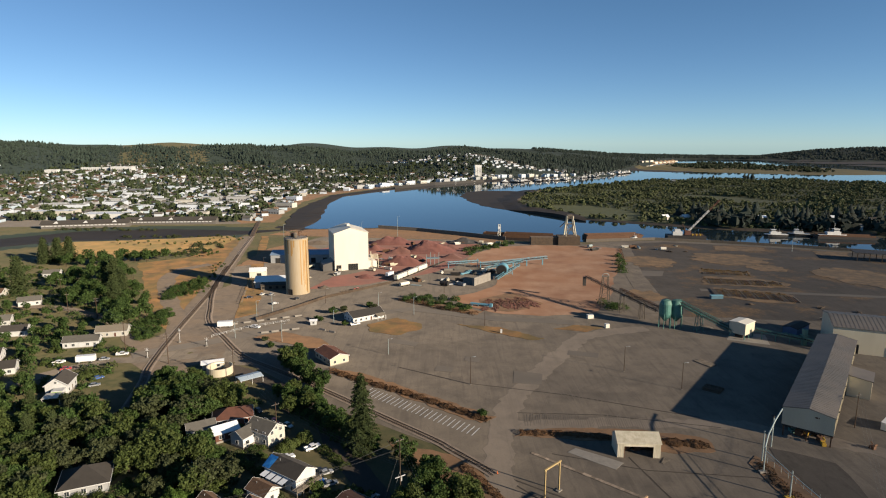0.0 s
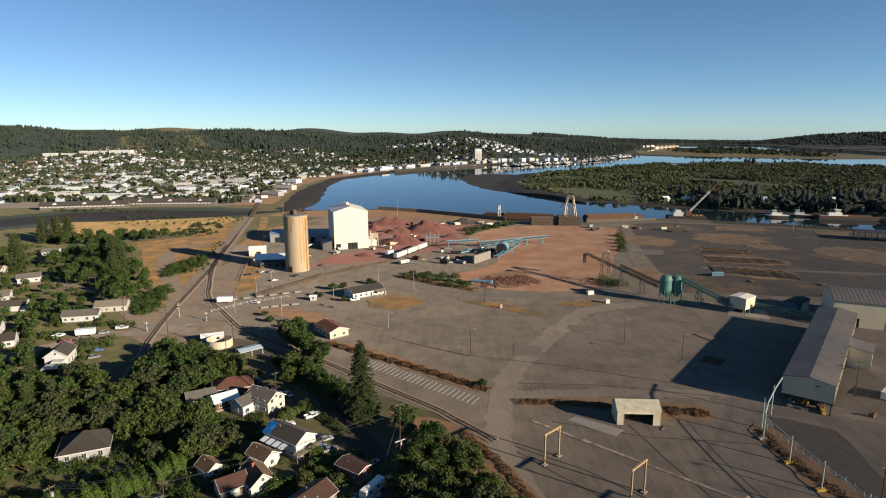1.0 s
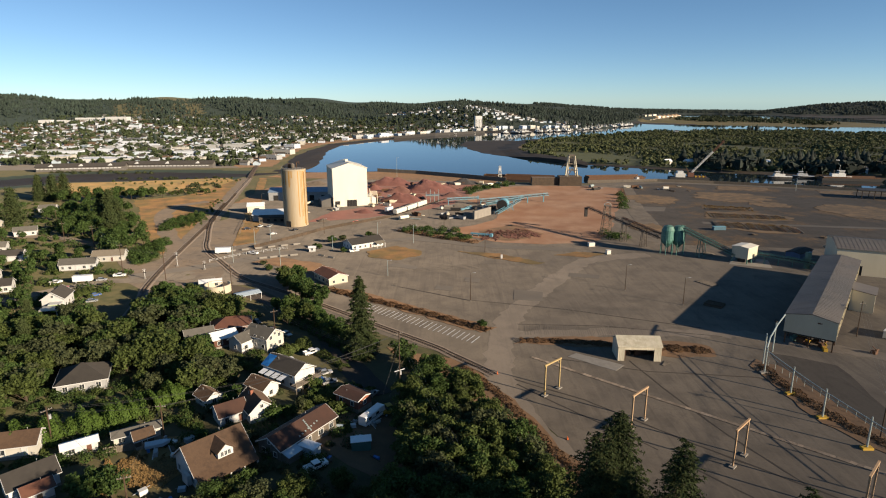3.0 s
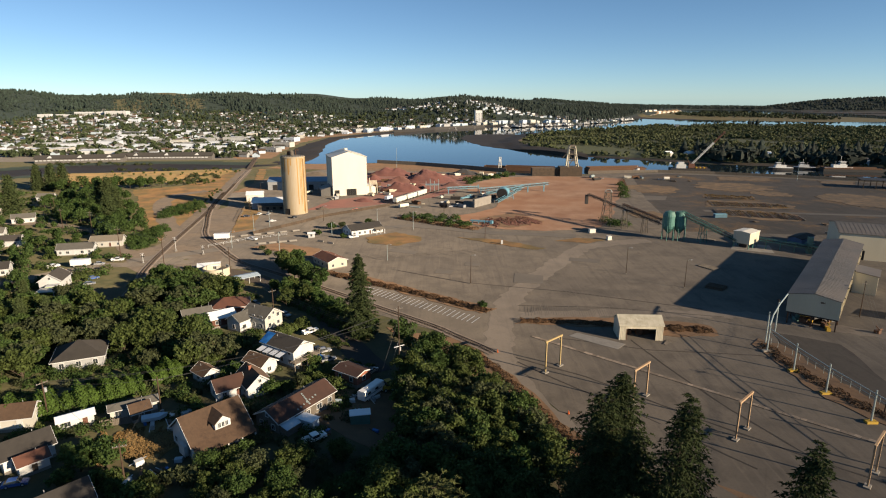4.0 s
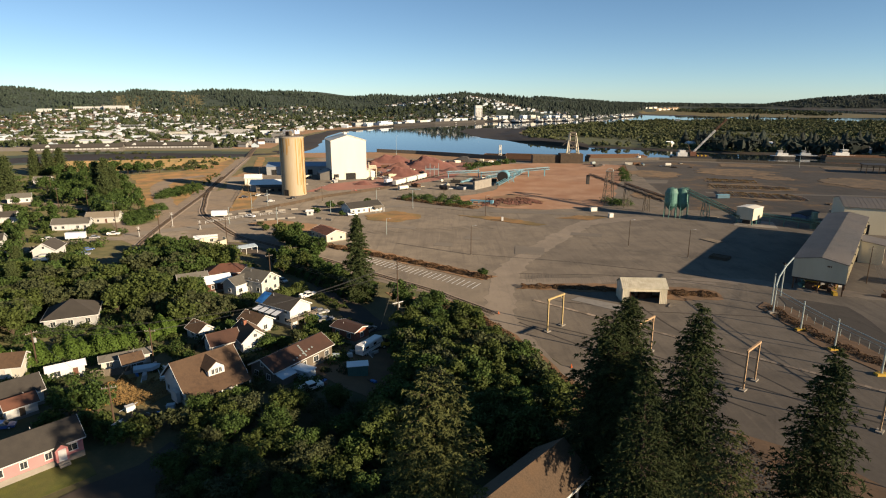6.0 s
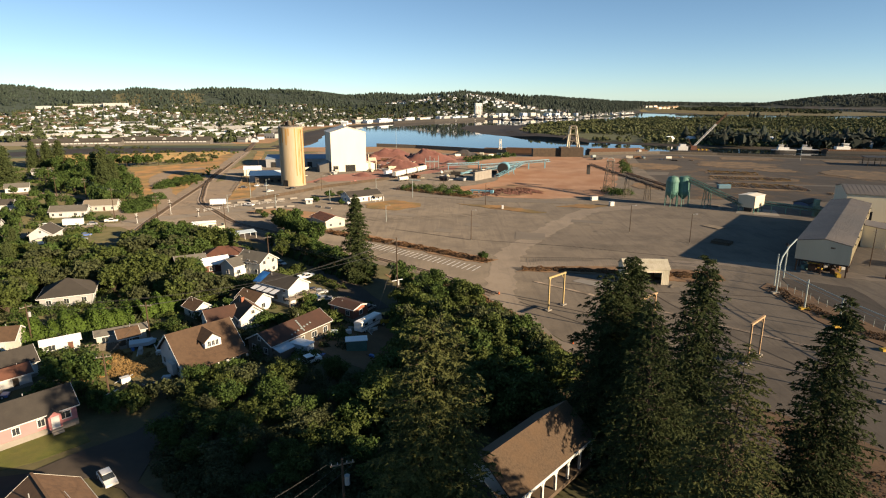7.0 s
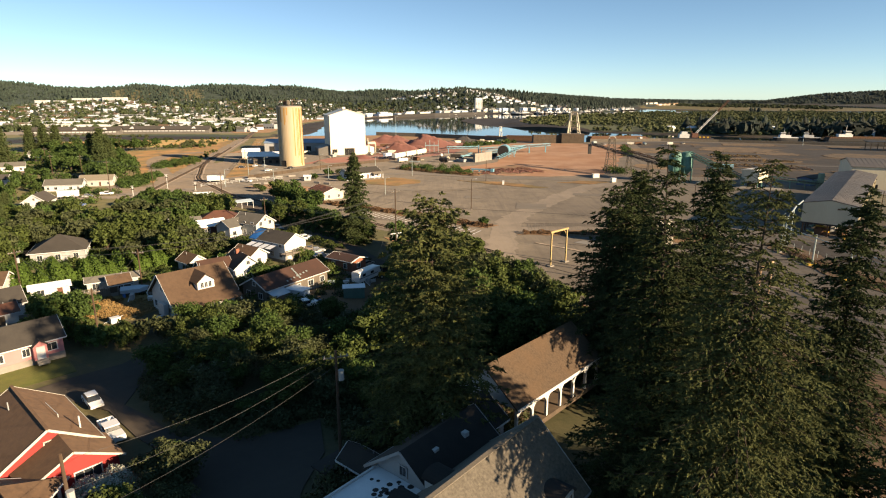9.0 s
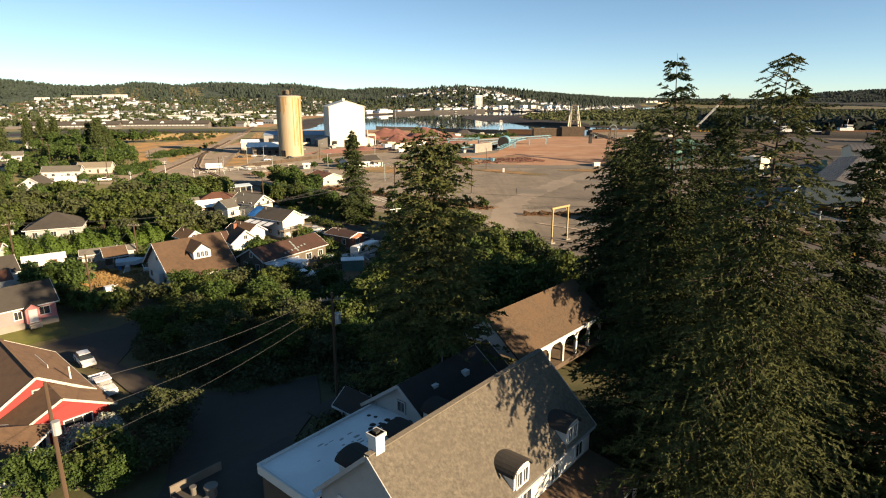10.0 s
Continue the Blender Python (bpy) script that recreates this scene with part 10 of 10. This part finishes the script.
leaf_bank("flowering_shrub", [(-37.5, 55), (-35.5, 53), (-34, 56)], 4.4, 2.1, 5200, 0.18, FLOWERS, "white flowering shrub in front of the red house", 41, "shrub")

# ---- far woods, as one mesh each ----
def spire_field(name, spots, hts, material, label, seed, wide=0.34):
    """Many uneven conifers, three ragged tiers each."""
    rng = np.random.default_rng(seed)
    n, k = len(spots), 6
    z0 = land(spots[:, 0], spots[:, 1])
    vs, fs, off = [], [], 0
    for tier, (lo, hi, rr) in enumerate(((0.08, 0.55, 1.0), (0.35, 0.8, 0.72), (0.6, 1.0, 0.42))):
        a = np.linspace(0, 6.28319, k, endpoint=False)[None] + rng.uniform(0, 6.28, n)[:, None]
        r = (hts * wide * rr)[:, None] * rng.uniform(0.6, 1.3, (n, k))
        x, y = spots[:, :1] + np.cos(a) * r, spots[:, 1:] + np.sin(a) * r
        z = (z0 + hts * lo)[:, None] + rng.uniform(-0.06, 0.06, (n, k)) * hts[:, None]
        ring = np.stack([x, y, z], -1)
        top = np.stack([spots[:, 0], spots[:, 1], z0 + hts * hi], -1)[:, None]
        v = np.concatenate([ring, top], 1)
        base = off + np.arange(n)[:, None] * (k + 1)
        i = np.arange(k)
        f = np.stack([base + i, base + (i + 1) % k, np.broadcast_to(base + k, (n, k))], -1)
        vs.append(v.reshape(-1, 3))
        fs.append(f.reshape(-1, 3))
        off += n * (k + 1)
    return tagged(new(name, quick_mesh(name, np.concatenate(vs), np.concatenate(fs), material)), label, "forest", kind="stuff")


def puff_field(name, spots, rad, material, label, seed, leaves=34, size=0.5):
    """Many rounded broadleaf crowns, each a loose shell of leaf clumps."""
    rng = np.random.default_rng(seed)
    n = len(spots)
    z0 = land(spots[:, 0], spots[:, 1])
    q = rng.normal(size=(n, leaves, 3))
    q /= np.linalg.norm(q, axis=2, keepdims=True)
    q[:, :, 2] = np.abs(q[:, :, 2]) * 1.0 - 0.15
    c = np.stack([spots[:, 0], spots[:, 1], z0 + rad * 0.75], -1)[:, None] + q * (rad[:, None, None] * rng.uniform(0.7, 1.15, (n, leaves, 1))) * np.array([1, 1, 1.05])
    nn = q + rng.normal(size=q.shape) * 0.35
    nn = nn.reshape(-1, 3)
    s = np.repeat(rad * size, leaves)
    t = rng.normal(size=nn.shape)
    nn /= np.linalg.norm(nn, axis=1, keepdims=True)
    u = np.cross(nn, t)
    u /= np.linalg.norm(u, axis=1, keepdims=True)
    w = np.cross(nn, u)
    s = (s * rng.uniform(0.7, 1.4, len(s)))[:, None]
    c = c.reshape(-1, 3)
    v = np.stack([c - u * s, c + u * s * 0.7 + w * s * 0.9, c + u * s * 0.7 - w * s * 0.9], 1).reshape(-1, 3)
    return tagged(new(name, quick_mesh(name, v, np.arange(len(v)).reshape(-1, 3), material)), label, "woodland", kind="stuff")


rng = np.random.default_rng(5)


def spots_in(n, x0, x1, y0, y1, keep):
    p = np.stack([rng.uniform(x0, x1, n), rng.uniform(y0, y1, n)], -1)
    return p[keep(p[:, 0], p[:, 1])]


def wood_mask(x, y):
    b = x / y
    clear = (np.abs(b + 0.50) < 0.06) & (y > 2690)
    clump = np.sin(x * 0.013 + 2) + np.sin(y * 0.017 + x * 0.006) + np.sin(x * 0.031 - y * 0.02)
    low = (y < 2000) & (clump < 0.5)
    return (np.abs(b) < 0.95) & ~clear & ~low & (poly_field(RIVER, x, y) > 25)


p = spots_in(16500, -2500, 1300, 1650, 2780, wood_mask)
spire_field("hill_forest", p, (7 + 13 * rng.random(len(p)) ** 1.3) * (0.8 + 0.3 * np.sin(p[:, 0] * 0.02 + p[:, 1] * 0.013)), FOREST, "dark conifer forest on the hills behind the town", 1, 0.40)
p = spots_in(5600, -2500, 900, 2640, 3250, lambda x, y: (np.abs(x / y + 0.47) > 0.07) & (np.abs(x / y) < 0.9))
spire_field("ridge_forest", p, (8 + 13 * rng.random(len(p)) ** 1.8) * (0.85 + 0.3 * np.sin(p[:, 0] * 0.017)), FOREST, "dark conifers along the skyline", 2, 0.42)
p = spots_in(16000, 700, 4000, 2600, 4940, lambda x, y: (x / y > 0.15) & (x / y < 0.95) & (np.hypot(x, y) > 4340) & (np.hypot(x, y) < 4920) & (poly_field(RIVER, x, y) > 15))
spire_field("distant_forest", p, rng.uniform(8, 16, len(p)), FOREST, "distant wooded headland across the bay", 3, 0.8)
p = spots_in(2000, 500, 2100, 2300, 4340, lambda x, y: (poly_field(RIVER, x, y) > 20) & (x / y > 0.2))
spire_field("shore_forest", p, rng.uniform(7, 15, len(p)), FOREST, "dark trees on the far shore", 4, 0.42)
ISLE = lambda x, y: (poly_field(RIVER, x, y) > 12) & (y < 1800) & (x > 110) & (x / y < 0.95) & (y < 1500 + 0.45 * (x - 300))
p = spots_in(21000, 110, 1700, 640, 1790, lambda x, y: ISLE(x, y) & ((np.sin(x * 0.021) + np.sin(y * 0.017 + x * 0.01) > -1.25) | (y > 1200)))
puff_field("island_woods", p, rng.uniform(1.9, 4.3, len(p)) * (0.75 + 0.4 * np.sin(p[:, 0] * 0.03) * np.sin(p[:, 1] * 0.026)), WOODLAND, "olive-green woodland covering the low island", 5, 18, 0.62)
p = spots_in(520, 330, 1300, 640, 1000, lambda x, y: (poly_field(RIVER, x, y) > 14) & (poly_field(RIVER, x, y) < 190))
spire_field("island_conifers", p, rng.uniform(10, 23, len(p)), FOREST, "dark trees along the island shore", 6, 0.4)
p = spots_in(900, 330, 1300, 640, 900, lambda x, y: (poly_field(RIVER, x, y) > 8) & (poly_field(RIVER, x, y) < 75))
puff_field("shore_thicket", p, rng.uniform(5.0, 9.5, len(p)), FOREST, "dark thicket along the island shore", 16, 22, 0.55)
p = spots_in(1500, 950, 1760, 1960, 3000, lambda x, y: islet(x, y) < 0.5 + 0.15 * np.sin(x * 0.02))
puff_field("islet_woods", p, rng.uniform(3, 7, len(p)), WOODTOWN, "dark woods on the low islet in the bay", 7, 26, 0.5)
p = spots_in(5700, -1250, 160, 745, 2000, lambda x, y: (poly_field(RIVER, x, y) > 70) & (poly_field(SLOUGH, x, y) > 10) & (x / y > -0.9) & (y > 760 - x * 0.0))
puff_field("town_trees", p, rng.uniform(1.8, 5.2, len(p)), WOODTOWN, "street trees scattered through the town", 8, 16, 0.7)
p = spots_in(520, -1500, 120, 1150, 1950, lambda x, y: (poly_field(RIVER, x, y) > 90) & (x / y > -0.9))
spire_field("town_conifers", p, rng.uniform(9, 20, len(p)), FOREST, "conifers among the town houses", 9)

# ---- the town ----
TOWN_ROOFS = [ROOF_GREY, ROOF_DARK, ROOF_BROWN, ROOF_WHITE, ROOF_GREY, GREY_METAL_ROOF]
TOWN_WALLS = [TOWN_WHITE, TOWN_WHITE, CREAM, TOWN_WHITE, BLUE_PALE, GREY_PAINT]


def town_house(seed):
    r = random.Random(seed)
    w, d, h, k = r.uniform(9, 14), r.uniform(7, 9), r.uniform(3, 5.6), r.uniform(1.8, 2.8)
    wm, rm = r.choice(TOWN_WALLS), r.choice(TOWN_ROOFS)
    t = thing("town_house", "%s gabled town house with %s roof" % ({"hazed_white_paint": "white", "cream_paint": "cream", "pale_blue_paint": "pale blue", "grey_paint": "grey"}[wm.name], {"grey_shingles": "grey", "dark_shingles": "dark", "brown_shingles": "brown", "white_roof_coating": "white", "weathered_tan_shingles": "tan", "grey_metal_roof": "metal"}[rm.name]),
              "house", 0, 0, group="town houses")
    gable_shell(t, w, d, h, k, wm, rm, 0.4, 0.25)
    for i in range(2):
        share("window", TOWN_PANE, t, pose(-w / 4 + w / 2 * i, -d / 2, 1.1))
    return t


TOWN_PANE = Form().box(-0.7, 0.7, -0.05, 0.03, 0, 1.3).mesh("window", GLASS)
models = [town_house(100 + i) for i in range(14)]
placed = []


def town_ok(x, y, gap):
    if poly_field(RIVER, np.array([x]), np.array([y]))[0] < 62 or poly_field(SLOUGH, np.array([x]), np.array([y]))[0] < 16:
        return False
    return all(abs(x - a) > gap or abs(y - b) > gap for a, b, _ in placed)


def block(x, y, w, d, h, turn, wm, rm, label, name="commercial_building", rows=1):
    t = thing(name, label, "building", x, y, h_at(x, y), turn, group="town buildings")
    part("wall", Form().box(-w / 2, w / 2, -d / 2, d / 2, -3, h), wm, t)
    part("roof", Form().box(-w / 2 + 0.3, w / 2 - 0.3, -d / 2 + 0.3, d / 2 - 0.3, h + 0.01, h + 0.12), rm, t)
    f = Form()
    for a in ((-w / 2, w / 2, -d / 2, -d / 2 + 0.3), (-w / 2, w / 2, d / 2 - 0.3, d / 2), (-w / 2, -w / 2 + 0.3, -d / 2 + 0.3, d / 2 - 0.3), (w / 2 - 0.3, w / 2, -d / 2 + 0.3, d / 2 - 0.3)):
        f.box(*a, h, h + 0.6)
    part("parapet", f, wm, t)
    part("roof_unit", Form().box(-1.5, 1.5, -1, 1, h + 0.1, h + 1.5), GREY_PAINT, t).matrix_basis = pose(w * 0.2, 0, 0)
    for r in range(rows):
        n = max(2, int(w / 4.5))
        me = Form().box(-1.2, 1.2, -0.06, 0.04, 0, 1.6).mesh("window", GLASS)
        for i in range(n):
            share("window", me, t, pose(-w / 2 + w * (i + 0.5) / n, -d / 2, 1.0 + 3.3 * r))
    placed.append((x, y, max(w, d)))
    return t


# landmarks
block(100, 1700, 19, 18, 36, 8, WHITE, ROOF_GREY, "tall white hotel tower above the waterfront", "hotel_tower", 9)
for i, (x, y, w, h) in enumerate(((-985, 1545, 64, 9), (-905, 1552, 76, 9), (-838, 1548, 52, 12), (-1010, 1530, 30, 13))):
    block(x, y, w, 26, h, 6, WHITE, ROOF_WHITE, "long white hospital block on the hill", "hospital_block", 2)
r7 = random.Random(17)
# motel along the slough: long grey roofs, white balconies
for i, (x, y, L, a) in enumerate(((-436, 712, 96, 14), (-345, 742, 110, 5))):
    t = thing("motel", "long two-storey motel with grey roof and white balconies", "motel", x, y, h_at(x, y), a)
    gable_shell(t, L, 13, 5.8, 3.2, MOTEL_WALL, ROOF_DARK, 1.2)
    part("base", Form().box(-L / 2, L / 2, -6, 6, -3, 0.02), CONCRETE, t)
    me = Form().box(-1.65, 1.65, -0.06, 0.04, 0, 2.2).mesh("window", GLASS)
    rail_me = Form().box(-1.7, 1.7, -1.3, -1.2, 0, 1.0).box(-1.7, 1.7, -1.3, 0, -0.15, 0).mesh("balcony", WHITE)
    for k in range(int(L / 4.4)):
        for r in range(2):
            share("window", me, t, pose(-L / 2 + 2.4 + 4.4 * k, -6, 0.5 + 2.9 * r))
        share("balcony", rail_me, t, pose(-L / 2 + 2.4 + 4.4 * k, -6.02, 2.9))
    for k in range(3):
        part("gable", Form().extrude_x([(-3.5, 5.6), (3.5, 5.6), (0, 8.4)], -1.2, 5), WHITE, t).matrix_basis = pose(-L / 3 + L / 3 * k, -5.2, 0, 0, 0, 90)
    placed.append((x, y, L))
block(-455, 800, 70, 34, 7, 8, WHITE, ROOF_WHITE, "large store with white roof", "store")
block(-560, 840, 60, 30, 6, 8, CREAM, ROOF_WHITE, "pale supermarket with white roof", "store")
for i in range(34):
    q = i / 33
    x, y = np.interp(q, [0, 0.3, 0.55, 1], [-176, -62, 84, 420]), np.interp(q, [0, 0.3, 0.55, 1], [1318, 1492, 1634, 1810])
    x, y = x - r7.uniform(2, 26), y + r7.uniform(2, 22)
    block(x, y, r7.uniform(9, 24), r7.uniform(9, 16), r7.uniform(4, 9), r7.choice([48, 40, 54]), r7.choice([TOWN_WHITE, TOWN_WHITE, CREAM, TOWN_WHITE, GREY_PAINT, TOWN_WHITE, BLUE_PALE]), r7.choice([ROOF_WHITE, ROOF_GREY, CONCRETE, ROOF_WHITE]), "pale flat-roofed building on the town waterfront")
for i in range(86):
    for _ in range(30):
        x, y = (r7.uniform(-900, 40), r7.uniform(770, 1560)) if i > 52 else (r7.uniform(-640, -250), r7.uniform(775, 1250))
        w, d = r7.uniform(14, 40) * (1.3 if i < 40 else 0.7), r7.uniform(11, 20)
        if abs(x / y) < 0.82 and all(math.hypot(x - a, y - b) > 0.62 * (max(w, d) + c) for a, b, c in placed) and town_ok(x, y, 12):
            wm = r7.choice([TOWN_WHITE, TOWN_WHITE, TOWN_WHITE, CREAM, GREY_PAINT, GREY_PAINT, TOWN_WHITE, BLUE_PALE])
            block(x, y, w, d, r7.uniform(4, 7.5), r7.choice([8, 8, 10, 98, -20]), wm, r7.choice([ROOF_WHITE, ROOF_DARK, ROOF_GREY, GREY_METAL_ROOF, ROOF_GREY]), "low flat-roofed town building")
            break
count, spare = 0, []
for i in range(8200):
    x, y = r7.uniform(-1500, 620), r7.uniform(760, 2180)
    if x > 90 and y < 1560 or abs(x / y + 0.2) > 0.72 or not town_ok(x, y, 13.5):
        continue
    if y > 1500 and (math.sin(x * 0.012 + 1) + math.sin(y * 0.016 + x * 0.005) < -0.1 or y > 1980 and abs(x - 60) > 260):
        continue
    if any(math.hypot(x - a, y - b) < 0.55 * c + 8 for a, b, c in placed if c > 15):
        continue
    placed.append((x, y, 12))
    m = pose(x, y, h_at(x, y), 0, 0, r7.choice([8, 98, 20, -12]) + r7.uniform(-6, 6))
    if count < 14:
        models[count].matrix_basis = m
    elif count < 66:
        copy_thing(r7.choice(models), m)
    else:
        spare.append((m, r7.choice([0, 1, 2, 3]), r7.uniform(9, 14), r7.uniform(7, 9), r7.uniform(3, 5.5), r7.uniform(1.6, 2.6)))
    count += 1
walls = [Form() for _ in range(4)]
roofs = [Form() for _ in range(4)]
for m, k, w, d, h, rise in spare:
    f = Form().extrude_x([(-d / 2, -3), (d / 2, -3), (d / 2, h), (0, h + rise), (-d / 2, h)], -w / 2, w / 2)
    walls[k].add([m @ Vector(v) for v in f.v], f.f)
    f = Form().extrude_x([(-d / 2 - 0.4, h - 0.2), (0, h + rise + 0.05), (d / 2 + 0.4, h - 0.2), (d / 2 + 0.4, h + 0.05), (0, h + rise + 0.3), (-d / 2 - 0.4, h + 0.05)], -w / 2 - 0.4, w / 2 + 0.4)
    roofs[k].add([m @ Vector(v) for v in f.v], f.f)
for k in range(4):
    t = thing("far_town_houses", "crowd of small pale houses on the far side of town", "houses", 0, 0, kind="stuff")
    tagged(part("wall", walls[k], [TOWN_WHITE, GREY_PAINT, TOWN_WHITE, BLUE_PALE][k], t), kind="stuff")
    tagged(part("roof", roofs[k], [ROOF_GREY, ROOF_GREY, ROOF_BROWN, ROOF_DARK][k], t), kind="stuff")
